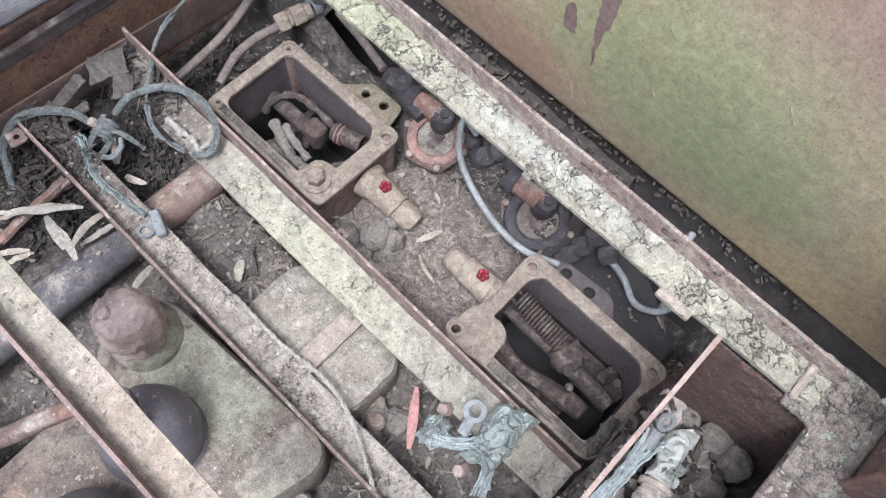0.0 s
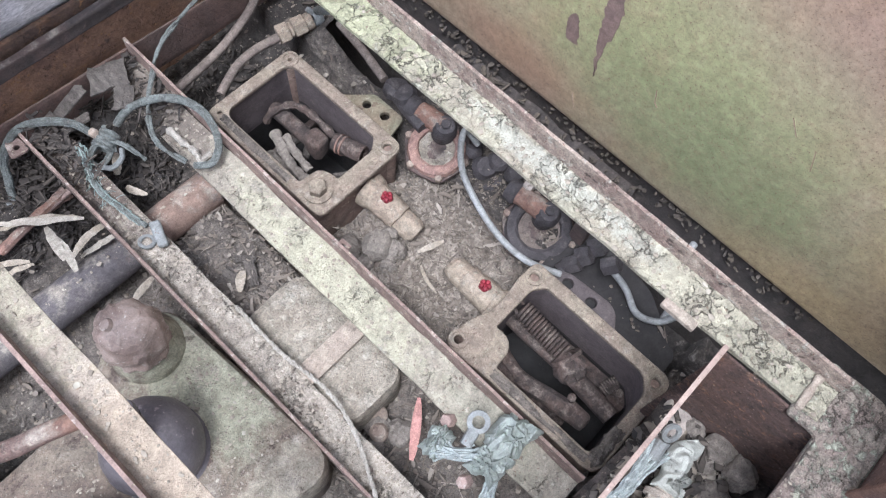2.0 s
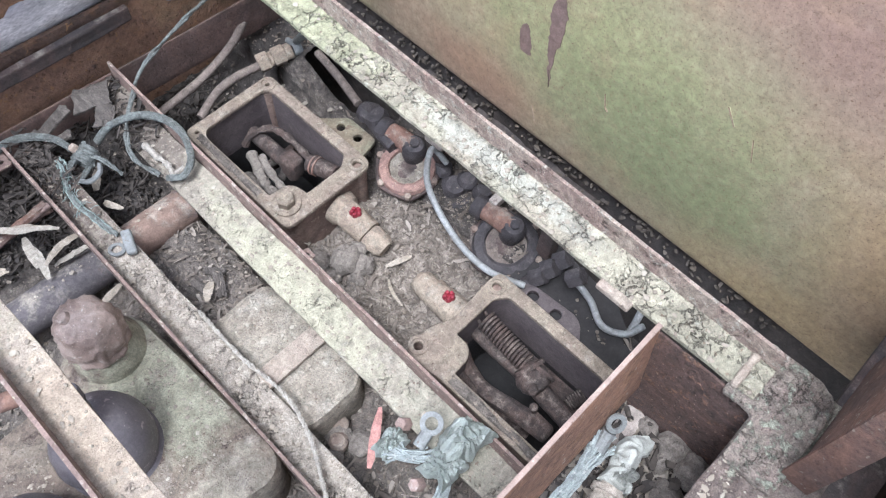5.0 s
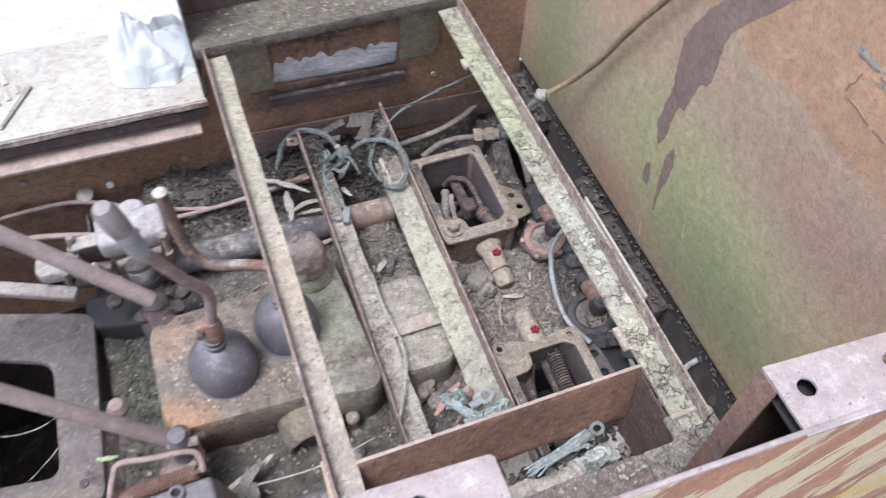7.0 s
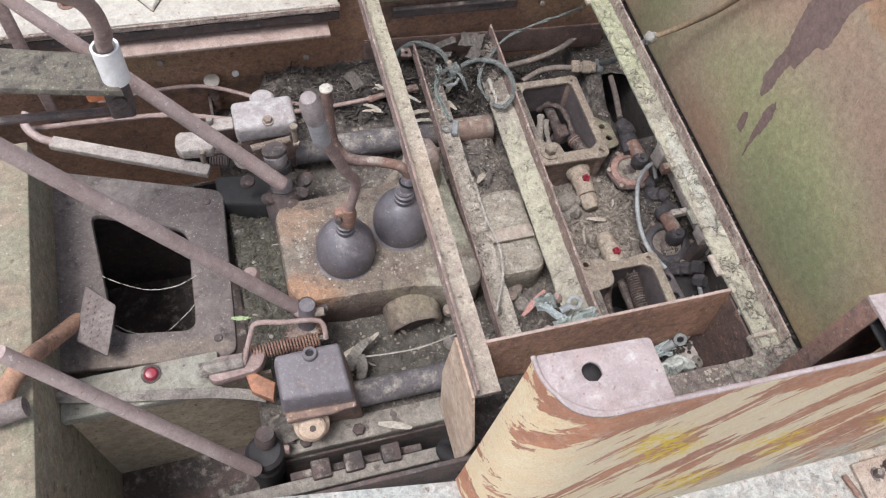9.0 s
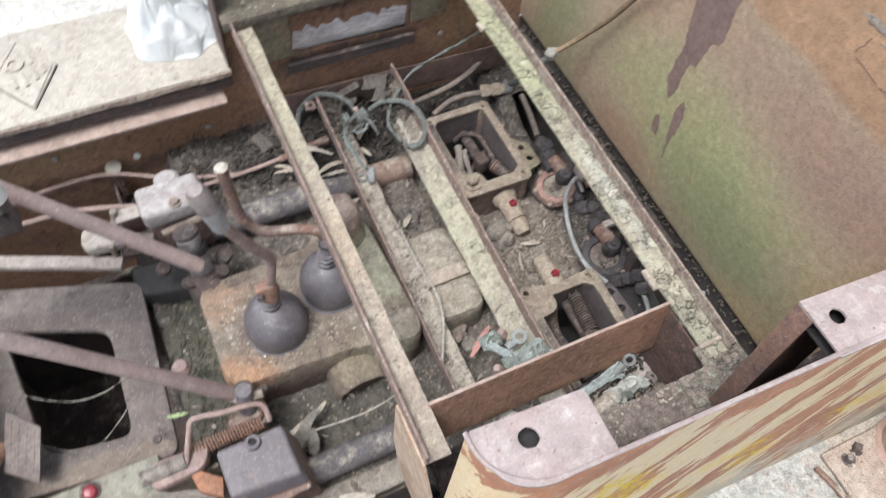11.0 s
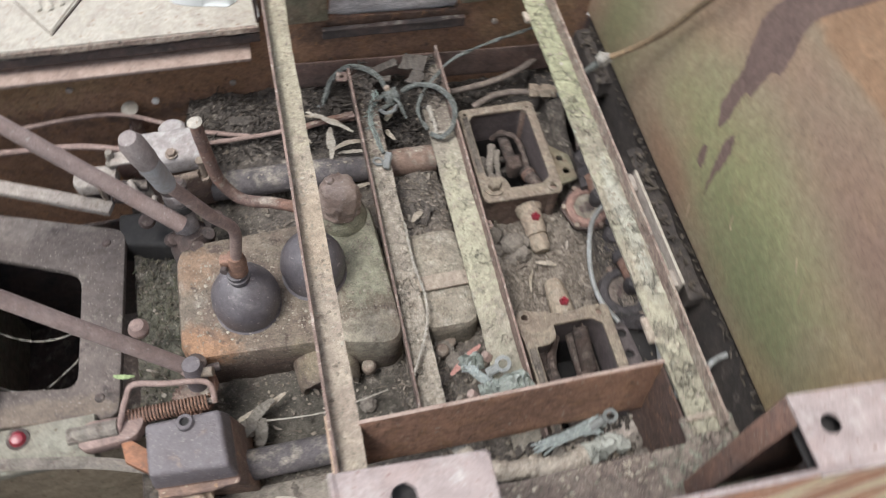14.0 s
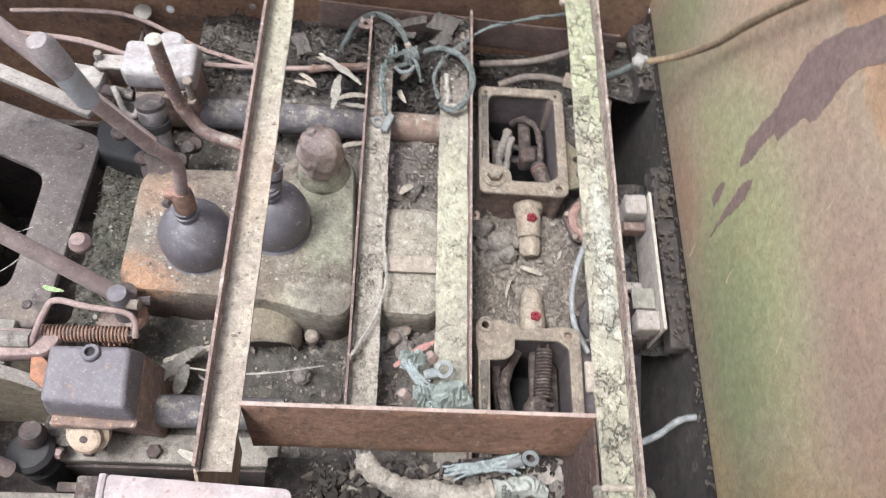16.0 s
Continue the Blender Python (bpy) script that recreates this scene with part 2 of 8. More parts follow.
    dusty = calc("MULTIPLY", near((0.5, -0.62, 0.23), (0.5, 0.4, 0.1)), ramp(speckle(plain, 16.0, 6.0, 0.65), 0.36, 0.56))
    col = mix(calc("MULTIPLY", dusty, 0.85), col, mix(ramp(crumbs, 0.4, 0.6), (0.78, 0.74, 0.62), (0.6, 0.54, 0.43)))
    bits = ramp(speckle(slanted(-20, 0.7, 1.5), 105.0, 4.0, 0.65), 0.47, 0.53)
    for centre, reach in (((-0.03, -0.6, 0.56), (0.05, 0.4, 0.05)), ((0.01, -0.6, 0.5), (0.05, 0.4, 0.04)), ((0.2, -0.6, 0.43), (0.07, 0.4, 0.03)), ((0.1, -0.6, 0.3), (0.07, 0.4, 0.05)), ((0.25, -0.6, 0.37), (0.05, 0.4, 0.03)), ((0.45, -0.6, 0.4), (0.08, 0.4, 0.03))):
        col = mix(calc("MULTIPLY", calc("MULTIPLY", bits, near(centre, reach)), 0.95), col, (0.9, 0.68, 0.07))
    col = mix(1.0, col, ramp(speckle(plain, 420.0, 3.0, 0.7), 0.3, 0.7, (0.84, 1.14)), "MULTIPLY")
    link(col, bsdf.inputs["Base Color"])
    link(ramp(paint, 0.0, 1.0, (0.85, 0.55)), bsdf.inputs["Roughness"])
    rel = node(m, "ShaderNodeBump", Strength=0.5, Distance=0.003)
    link(calc("ADD", calc("MULTIPLY", paint, 0.5), calc("MULTIPLY", crumbs, 0.5)), rel.inputs["Height"])
    link(rel.outputs[0], bsdf.inputs["Normal"])
    return m


def by_island(name, tones, rough=0.8, grain=0.3):
    """Loose pieces joined in one mesh: a tone for each piece."""
    m = bpy.data.materials.new(name)
    m.use_nodes = True
    nt = m.node_tree
    geo = nt.nodes.new("ShaderNodeNewGeometry")
    r = nt.nodes.new("ShaderNodeValToRGB")
    while len(r.color_ramp.elements) < len(tones):
        r.color_ramp.elements.new(0.5)
    for n, tone in enumerate(tones):
        r.color_ramp.elements[n].position = n / max(1, len(tones) - 1)
        r.color_ramp.elements[n].color = (*tone, 1)
    nt.links.new(geo.outputs["Random Per Island"], r.inputs[0])
    nz = node(m, "ShaderNodeTexNoise", Scale=160.0, Detail=4.0)
    nt.links.new(geo.outputs["Position"], nz.inputs["Vector"])
    s = nt.nodes.new("ShaderNodeMapRange")
    s.inputs["To Min"].default_value, s.inputs["To Max"].default_value = 1 - grain, 1 + grain
    nt.links.new(nz.outputs["Fac"], s.inputs["Value"])
    mx = nt.nodes.new("ShaderNodeMix")
    mx.data_type, mx.blend_type = "RGBA", "MULTIPLY"
    mx.inputs[0].default_value = 1.0
    nt.links.new(r.outputs[0], mx.inputs[6])
    nt.links.new(s.outputs[0], mx.inputs[7])
    b = nt.nodes["Principled BSDF"]
    nt.links.new(mx.outputs[2], b.inputs["Base Color"])
    b.inputs["Roughness"].default_value = rough
    return m


RUST = weathered("rusted_steel", (0.23, 0.115, 0.075), (0.15, 0.09, 0.072), (0.27, 0.2, 0.15), 11, 0.42, dust=0.4, bump=0.5, pits=0.5, speck=(0.3, 0.25, 0.2))
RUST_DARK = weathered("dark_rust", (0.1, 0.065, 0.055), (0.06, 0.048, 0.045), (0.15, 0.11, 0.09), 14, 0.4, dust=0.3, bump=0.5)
# the dark zone above the slot paints an unlit opening onto the wall
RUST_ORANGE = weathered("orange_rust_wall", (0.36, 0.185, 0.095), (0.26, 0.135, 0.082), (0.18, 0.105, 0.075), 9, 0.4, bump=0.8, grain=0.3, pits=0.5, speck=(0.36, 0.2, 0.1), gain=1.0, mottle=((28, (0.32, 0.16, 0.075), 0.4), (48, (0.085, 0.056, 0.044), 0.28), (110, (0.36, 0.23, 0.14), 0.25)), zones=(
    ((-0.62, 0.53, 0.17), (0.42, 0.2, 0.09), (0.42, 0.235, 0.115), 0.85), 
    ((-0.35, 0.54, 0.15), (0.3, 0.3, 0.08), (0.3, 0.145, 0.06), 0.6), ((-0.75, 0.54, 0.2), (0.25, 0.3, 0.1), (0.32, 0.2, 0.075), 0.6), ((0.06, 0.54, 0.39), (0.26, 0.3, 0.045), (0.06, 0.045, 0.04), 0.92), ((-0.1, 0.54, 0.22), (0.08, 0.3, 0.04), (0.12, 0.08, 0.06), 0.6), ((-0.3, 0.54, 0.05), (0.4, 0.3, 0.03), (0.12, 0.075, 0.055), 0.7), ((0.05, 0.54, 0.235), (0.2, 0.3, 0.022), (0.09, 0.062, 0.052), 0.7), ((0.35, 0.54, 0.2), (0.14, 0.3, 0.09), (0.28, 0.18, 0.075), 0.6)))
PINK_RUST = weathered("pinkish_primer", (0.335, 0.262, 0.243), (0.285, 0.222, 0.208), (0.38, 0.325, 0.305), 12, 0.42, grain=0.16, bump=0.35, rough=0.65, speck=(0.22, 0.145, 0.125), mottle=((70, (0.52, 0.49, 0.46), 0.3), (18, (0.27, 0.19, 0.17), 0.4)))
BACK_RUST = weathered("dull_red_brown_plate", (0.15, 0.085, 0.065), (0.11, 0.07, 0.058), (0.19, 0.125, 0.095), 12, 0.4, bump=0.5, grain=0.35, pits=0.4)
CAST = weathered("dusty_cast_iron", (0.21, 0.145, 0.11), (0.27, 0.205, 0.15), (0.12, 0.08, 0.063), 16, 0.45, dust=0.4, bump=0.55, grain=0.4, speck=(0.36, 0.31, 0.25))
CAST_RIM = weathered("dusty_tan_casting", (0.265, 0.215, 0.15), (0.215, 0.162, 0.118), (0.33, 0.295, 0.21), 22, 0.42, dust=0.25, bump=0.6, grain=0.42, speck=(0.13, 0.09, 0.07))
CAST_WALL = weathered("rust_brown_casting", (0.2, 0.125, 0.095), (0.25, 0.17, 0.125), (0.14, 0.085, 0.067), 12, 0.42, bump=0.5, grain=0.35, speck=(0.32, 0.26, 0.2))
FITTING = weathered("dusty_tan_fitting", (0.36, 0.29, 0.205), (0.3, 0.225, 0.16), (0.4, 0.35, 0.26), 24, 0.45, dust=0.3, bump=0.7, grain=0.4, speck=(0.19, 0.13, 0.095))
PUMP_PINK = weathered("pinkish_orange_flange", (0.33, 0.185, 0.14), (0.26, 0.145, 0.115), (0.16, 0.105, 0.09), 26, 0.42, bump=0.5, grain=0.4, speck=(0.42, 0.34, 0.28))
LICHEN = weathered("lichen_flaked_paint", (0.39, 0.365, 0.25), (0.34, 0.3, 0.21), (0.43, 0.42, 0.31), 18, 0.42, gain=1.02, grain=0.28, bump=0.9, crack=0.85, crack_scale=52, crack_width=0.06, fine_crack=0.15, speck=(0.25, 0.2, 0.145), zones=(
    ((0.28, 0.25, 0.4), (0.1, 0.2, 0.2), (0.36, 0.39, 0.19), 0.6), ((0.285, -0.1, 0.4), (0.016, 0.12, 0.2), (0.43, 0.44, 0.36), 0.6), ((0.285, -0.22, 0.4), (0.016, 0.05, 0.2), (0.41, 0.41, 0.33), 0.5), ((0.27, -0.4, 0.4), (0.03, 0.06, 0.2), (0.28, 0.27, 0.18), 0.6)))
LICHEN_PLAIN = weathered("dusty_yellow_paint", (0.425, 0.355, 0.265), (0.365, 0.29, 0.222), (0.325, 0.248, 0.195), 20, 0.4, grain=0.34, bump=1.0, speck=(0.33, 0.26, 0.2), zones=(((-0.18, 0.3, 0.4), (0.1, 0.25, 0.1), (0.39, 0.37, 0.235), 0.6), ((-0.18, -0.05, 0.4), (0.1, 0.1, 0.1), (0.46, 0.35, 0.225), 0.5)))
EDGE_RUST = weathered("reddish_rail_edge", (0.26, 0.17, 0.135), (0.2, 0.13, 0.105), (0.42, 0.34, 0.28), 20, 0.46, grain=0.35, bump=0.4, speck=(0.36, 0.34, 0.24))
DRAB = weathered("dusty_olive_rail", (0.25, 0.22, 0.175), (0.2, 0.17, 0.14), (0.14, 0.11, 0.09), 14, 0.45, bump=0.6, grain=0.4)
TANK = weathered("faded_olive_tank", (0.3, 0.235, 0.14), (0.32, 0.22, 0.135), (0.275, 0.225, 0.13), 4.5, 0.36, grain=0.2, bump=0.35, rough=0.62, blend=0.3, zone_rag=1.1, gain=1.32, mottle=((9, (0.42, 0.29, 0.18), 0.25), (70, (0.42, 0.36, 0.26), 0.14), (130, (0.28, 0.18, 0.12), 0.28), (240, (0.17, 0.115, 0.075), 0.45)), speck=(0.25, 0.165, 0.11), speck_scale=330.0, above=(0.711, (0.47, 0.255, 0.12), 0.92), zones=(
    ((0.49, -0.1, 0.4), (0.5, 0.3, 0.15), (0.25, 0.28, 0.1), 0.8), ((0.49, -0.24, 0.3), (0.5, 0.24, 0.12), (0.165, 0.2, 0.08), 0.85), ((0.49, 0.4, 0.35), (0.5, 0.1, 0.25), (0.17, 0.2, 0.08), 0.75),
    ((0.49, 0.08, 0.23), (0.5, 0.12, 0.05), (0.29, 0.16, 0.09), 0.7), ((0.49, -0.45, 0.2), (0.5, 0.2, 0.06), (0.37, 0.27, 0.11), 0.7), ((0.49, 0.2, 0.66), (0.5, 0.16, 0.14), (0.34, 0.19, 0.115), 0.7),
    ((0.49, -0.28, 0.63), (0.5, 0.3, 0.1), (0.265, 0.16, 0.11), 0.7), ((0.49, -0.42, 0.6), (0.5, 0.16, 0.1), (0.25, 0.15, 0.11), 0.7), ((0.49, -0.52, 0.42), (0.5, 0.12, 0.2), (0.36, 0.22, 0.09), 0.7)))
STAIN = weathered("dark_oil_stain", (0.225, 0.145, 0.118), (0.19, 0.12, 0.1), (0.24, 0.155, 0.125), 30, 0.4, bump=0.2, rough=0.6, grain=0.3)
OLDPAINT = weathered("grey_old_paint", (0.24, 0.2, 0.165), (0.29, 0.29, 0.25), (0.37, 0.235, 0.135), 45, 0.5, bump=0.3, grain=0.35)
SEAM = weathered("rusty_seam", (0.3, 0.17, 0.095), (0.24, 0.13, 0.075), (0.39, 0.23, 0.125), 60, 0.45, bump=0.3, grain=0.4)
PEEL = peeled("peeling_yellow_paint")
# zones in the tray and the hollow behind the valve box paint in shade
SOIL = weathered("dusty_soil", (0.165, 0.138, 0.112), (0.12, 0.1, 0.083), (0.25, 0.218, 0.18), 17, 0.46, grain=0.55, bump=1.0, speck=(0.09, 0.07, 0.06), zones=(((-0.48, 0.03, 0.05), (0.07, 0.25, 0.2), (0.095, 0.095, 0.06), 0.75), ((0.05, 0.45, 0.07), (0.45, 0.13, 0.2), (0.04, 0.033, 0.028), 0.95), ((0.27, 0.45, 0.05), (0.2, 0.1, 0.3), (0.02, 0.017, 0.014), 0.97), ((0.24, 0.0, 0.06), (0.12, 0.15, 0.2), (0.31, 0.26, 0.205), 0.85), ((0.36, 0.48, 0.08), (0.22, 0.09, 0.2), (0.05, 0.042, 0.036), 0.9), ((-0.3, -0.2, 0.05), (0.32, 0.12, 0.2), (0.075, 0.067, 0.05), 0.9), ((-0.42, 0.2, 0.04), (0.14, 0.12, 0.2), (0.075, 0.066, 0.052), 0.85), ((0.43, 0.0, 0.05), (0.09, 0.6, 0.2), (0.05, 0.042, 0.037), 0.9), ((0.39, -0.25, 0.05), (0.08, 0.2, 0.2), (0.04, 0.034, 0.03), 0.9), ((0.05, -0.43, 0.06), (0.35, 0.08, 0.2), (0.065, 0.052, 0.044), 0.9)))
TRAY_SOIL = weathered("dark_rusty_soil", (0.075, 0.055, 0.045), (0.05, 0.039, 0.033), (0.14, 0.11, 0.085), 20, 0.42, grain=0.55, bump=1.0, speck=(0.2, 0.16, 0.13))
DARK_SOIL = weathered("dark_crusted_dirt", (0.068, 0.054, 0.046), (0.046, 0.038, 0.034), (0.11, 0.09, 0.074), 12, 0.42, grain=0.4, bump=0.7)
BEAM_EDGE = weathered("flaking_beam_edge", (0.37, 0.29, 0.22), (0.25, 0.165, 0.13), (0.44, 0.4, 0.32), 24, 0.46, grain=0.5, bump=0.8, pits=0.85, speck=(0.17, 0.1, 0.075))
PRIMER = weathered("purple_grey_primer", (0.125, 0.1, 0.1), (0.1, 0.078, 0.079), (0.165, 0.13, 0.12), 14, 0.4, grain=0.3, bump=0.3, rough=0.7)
GREASY = weathered("greasy_blue_black_steel", (0.066, 0.057, 0.06), (0.048, 0.042, 0.045), (0.11, 0.095, 0.092), 24, 0.4, grain=0.4, bump=0.6, dust=0.25, dust_col=(0.16, 0.14, 0.13), rough=0.65)
COLUMN = weathered("worn_grey_column", (0.25, 0.225, 0.22), (0.19, 0.165, 0.16), (0.3, 0.23, 0.2), 24, 0.4, grain=0.3, bump=0.3, rough=0.5, metal=0.2)
CASE_DUST = weathered("pale_dusty_casing", (0.31, 0.27, 0.2), (0.25, 0.21, 0.155), (0.36, 0.33, 0.25), 16, 0.44, dust=0.35, dust_col=(0.37, 0.335, 0.265), bump=0.9, grain=0.45, speck=(0.16, 0.125, 0.095))
COVER_RUST = weathered("rust_streaked_body", (0.24, 0.145, 0.1), (0.18, 0.115, 0.09), (0.34, 0.2, 0.1), 14, 0.42, grain=0.35, bump=0.5, speck=(0.4, 0.36, 0.28))
SLATE = weathered("slate_grey_cover", (0.155, 0.137, 0.147), (0.125, 0.107, 0.114), (0.205, 0.15, 0.13), 10, 0.4, grain=0.2, bump=0.35, rough=0.6, speck=(0.22, 0.195, 0.19), speck_scale=240.0, mottle=((45, (0.1, 0.083, 0.083), 0.4),))
PIPE = weathered("greyed_pipe", (0.115, 0.1, 0.103), (0.088, 0.078, 0.083), (0.17, 0.148, 0.142), 16, 0.43, dust=0.4, grain=0.35, bump=0.4, zones=(((0.04, 0.3, 0.07), (0.09, 0.2, 0.2), (0.25, 0.15, 0.1), 0.8),))
RAIL_PAINT = weathered("pale_lichen_rail", (0.36, 0.33, 0.24), (0.31, 0.27, 0.205), (0.4, 0.37, 0.29), 16, 0.42, gain=0.98, grain=0.3, bump=0.8, crack=0.4, crack_scale=60, crack_width=0.05, fine_crack=0.1, speck=(0.18, 0.14, 0.11), zones=(((0.1, 0.05, 0.12), (0.05, 0.2, 0.2), (0.42, 0.41, 0.26), 0.6), ((0.1, -0.25, 0.12), (0.05, 0.08, 0.2), (0.26, 0.25, 0.18), 0.7), ((0.1, 0.4, 0.14), (0.05, 0.13, 0.2), (0.15, 0.12, 0.095), 0.9)))
RUBBER = weathered("dusty_rubber", (0.13, 0.117, 0.127), (0.105, 0.092, 0.1), None, 14, dust=0.25, dust_col=(0.3, 0.265, 0.26), bump=0.2, rough=0.42, grain=0.22, speck=(0.3, 0.26, 0.26))
# black of rubber parts, and the painted dark inside holes
BLACK = weathered("rubber_black_and_hole_shade", (0.014, 0.013, 0.013), (0.022, 0.02, 0.019), (0.045, 0.038, 0.033), 22, 0.38, bump=0.3, rough=0.75, grain=0.3)
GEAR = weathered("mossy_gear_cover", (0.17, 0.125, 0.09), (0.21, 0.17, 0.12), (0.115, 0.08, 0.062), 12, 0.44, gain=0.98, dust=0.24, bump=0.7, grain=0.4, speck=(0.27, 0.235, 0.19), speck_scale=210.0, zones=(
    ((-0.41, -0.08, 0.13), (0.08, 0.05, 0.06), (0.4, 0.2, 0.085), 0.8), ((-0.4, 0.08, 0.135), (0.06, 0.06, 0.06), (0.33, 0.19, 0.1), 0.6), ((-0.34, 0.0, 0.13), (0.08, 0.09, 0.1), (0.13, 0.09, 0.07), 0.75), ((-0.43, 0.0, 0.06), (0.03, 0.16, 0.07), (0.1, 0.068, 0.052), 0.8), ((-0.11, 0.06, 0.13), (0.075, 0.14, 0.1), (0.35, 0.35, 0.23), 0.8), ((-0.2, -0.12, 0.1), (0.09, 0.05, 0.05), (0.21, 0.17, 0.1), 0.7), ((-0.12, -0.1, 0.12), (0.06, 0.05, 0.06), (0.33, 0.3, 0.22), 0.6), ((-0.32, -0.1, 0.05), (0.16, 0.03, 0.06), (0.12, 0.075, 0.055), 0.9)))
DECK = weathered("dusty_deck_steel", (0.42, 0.385, 0.315), (0.38, 0.34, 0.275), (0.33, 0.255, 0.195), 8, 0.38, grain=0.2, bump=0.4, rough=0.75, speck=(0.27, 0.2, 0.15), mottle=((30, (0.42, 0.4, 0.33), 0.5), (60, (0.26, 0.2, 0.16), 0.35)))
GREENDECK = weathered("grey_green_fender", (0.37, 0.385, 0.35), (0.395, 0.375, 0.33), (0.3, 0.29, 0.25), 12, 0.45, grain=0.4, bump=0.9, mottle=((40, (0.46, 0.47, 0.43), 0.35), (85, (0.27, 0.26, 0.225), 0.3)), speck=(0.27, 0.2, 0.145), zones=(((0.62, -0.68, 0.2), (0.22, 0.12, 0.1), (0.4, 0.31, 0.23), 0.7),))
OLIVE = weathered("olive_painted_frame", (0.22, 0.205, 0.125), (0.23, 0.175, 0.11), (0.15, 0.1, 0.068), 12, 0.42, bump=0.4, grain=0.35, speck=(0.33, 0.31, 0.24))
HOSE = weathered("pale_plastic_hose", (0.29, 0.305, 0.3), (0.2, 0.205, 0.197), (0.2, 0.17, 0.14), 34, 0.36, rough=0.6, bump=0.3, grain=0.3)
TAPE = weathered("grey_green_cable_tape", (0.155, 0.175, 0.162), (0.11, 0.12, 0.108), (0.215, 0.21, 0.185), 45, 0.42, rough=0.85, bump=0.7, grain=0.5)
CLOTH = weathered("pale_rag_cloth", (0.53, 0.555, 0.55), (0.48, 0.505, 0.5), (0.4, 0.415, 0.41), 14, 0.3, grain=0.06, bump=0.2)
MINT = weathered("pale_green_paper", (0.58, 0.64, 0.59), (0.48, 0.54, 0.49), (0.66, 0.7, 0.64), 26, 0.42, grain=0.2, bump=0.4)
GREEN_FRAY = weathered("verdigris_strands", (0.25, 0.33, 0.3), (0.18, 0.23, 0.21), (0.33, 0.38, 0.34), 60, 0.42, grain=0.4, bump=0.4)
TIN = weathered("dull_tin", (0.235, 0.255, 0.25), (0.18, 0.19, 0.185), (0.2, 0.155, 0.13), 40, 0.4, rough=0.6, grain=0.25, bump=0.4)
BLUECLOTH = weathered("bluish_rag_cloth", (0.36, 0.42, 0.405), (0.26, 0.3, 0.29), (0.46, 0.49, 0.465), 40, 0.45, grain=0.3, bump=0.7)
RED = weathered("red_plastic", (0.3, 0.006, 0.026), (0.2, 0.006, 0.02), None, 40, rough=0.3, bump=0.1, grain=0.15)
GRIP = weathered("grey_grip", (0.3, 0.31, 0.32), (0.24, 0.22, 0.21), None, 25, rough=0.55, bump=0.1, grain=0.12)
WHITE = weathered("white_plastic", (0.7, 0.7, 0.67), (0.6, 0.58, 0.54), None, 20, rough=0.5, bump=0.1, grain=0.08)
ORANGE = weathered("orange_rust_paint", (0.38, 0.14, 0.05), (0.28, 0.115, 0.05), (0.17, 0.095, 0.065), 24, 0.42, rough=0.7, bump=0.4, grain=0.3)
ROD = weathered("pinkish_rust_rod", (0.31, 0.21, 0.175), (0.24, 0.155, 0.13), (0.37, 0.29, 0.245), 18, 0.4, grain=0.28, bump=0.35, rough=0.7)
CLAMP = weathered("orange_brown_clamp", (0.3, 0.155, 0.09), (0.23, 0.12, 0.08), (0.17, 0.1, 0.075), 26, 0.42, rough=0.75, bump=0.5, grain=0.35)
PINK_ROD = weathered("pinkish_worn_rod", (0.38, 0.28, 0.25), (0.33, 0.23, 0.2), (0.24, 0.15, 0.125), 14, 0.36, grain=0.22, bump=0.35, rough=0.6, speck=(0.5, 0.44, 0.4))
BARK = weathered("grey_brown_bark", (0.115, 0.098, 0.082), (0.08, 0.066, 0.055), (0.17, 0.148, 0.125), 26, 0.4, grain=0.5, bump=0.9, streak=(1, 0.35, 1))
STONE = weathered("grey_brown_clod", (0.195, 0.165, 0.135), (0.25, 0.215, 0.175), (0.13, 0.107, 0.087), 45, 0.4, bump=0.9, grain=0.4)
GROUND = weathered("pale_gravel", (0.5, 0.48, 0.44), (0.42, 0.4, 0.36), (0.33, 0.31, 0.28), 6, 0.4, grain=0.4, bump=0.8)
TAN_LEAF = weathered("dry_leaf", (0.35, 0.3, 0.23), (0.28, 0.23, 0.16), None, 40, bump=0.3)
PALE_LEAF = weathered("pale_leaf", (0.42, 0.38, 0.3), (0.33, 0.29, 0.23), (0.3, 0.26, 0.2), 50, 0.36, bump=0.3, grain=0.3)
GREEN_LEAF = weathered("green_leaf", (0.3, 0.4, 0.16), (0.24, 0.33, 0.12), None, 40, bump=0.3)
PINK_LEAF = weathered("pink_leaf", (0.5, 0.22, 0.19), (0.44, 0.2, 0.16), None, 40, bump=0.3)
PRIMER_BROWN = weathered("worn_brown_plastic", (0.25, 0.205, 0.19), (0.2, 0.16, 0.15), (0.36, 0.34, 0.32), 30, 0.4, grain=0.25, bump=0.2, rough=0.55)
BAR_DUST = weathered("dusty_beige_steel", (0.38, 0.33, 0.28), (0.31, 0.26, 0.22), (0.24, 0.175, 0.14), 16, 0.4, grain=0.3, bump=0.4, speck=(0.2, 0.15, 0.12))
LEDGE = weathered("pinkish_ledge_paint", (0.38, 0.275, 0.22), (0.32, 0.22, 0.175), (0.44, 0.36, 0.29), 14, 0.4, grain=0.25, bump=0.35, speck=(0.2, 0.125, 0.09))
FOOTWALL = weathered("olive_brown_casting", (0.4, 0.31, 0.2), (0.33, 0.26, 0.17), (0.3, 0.29, 0.18), 9, 0.42, grain=0.3, bump=0.5, speck=(0.16, 0.11, 0.08))
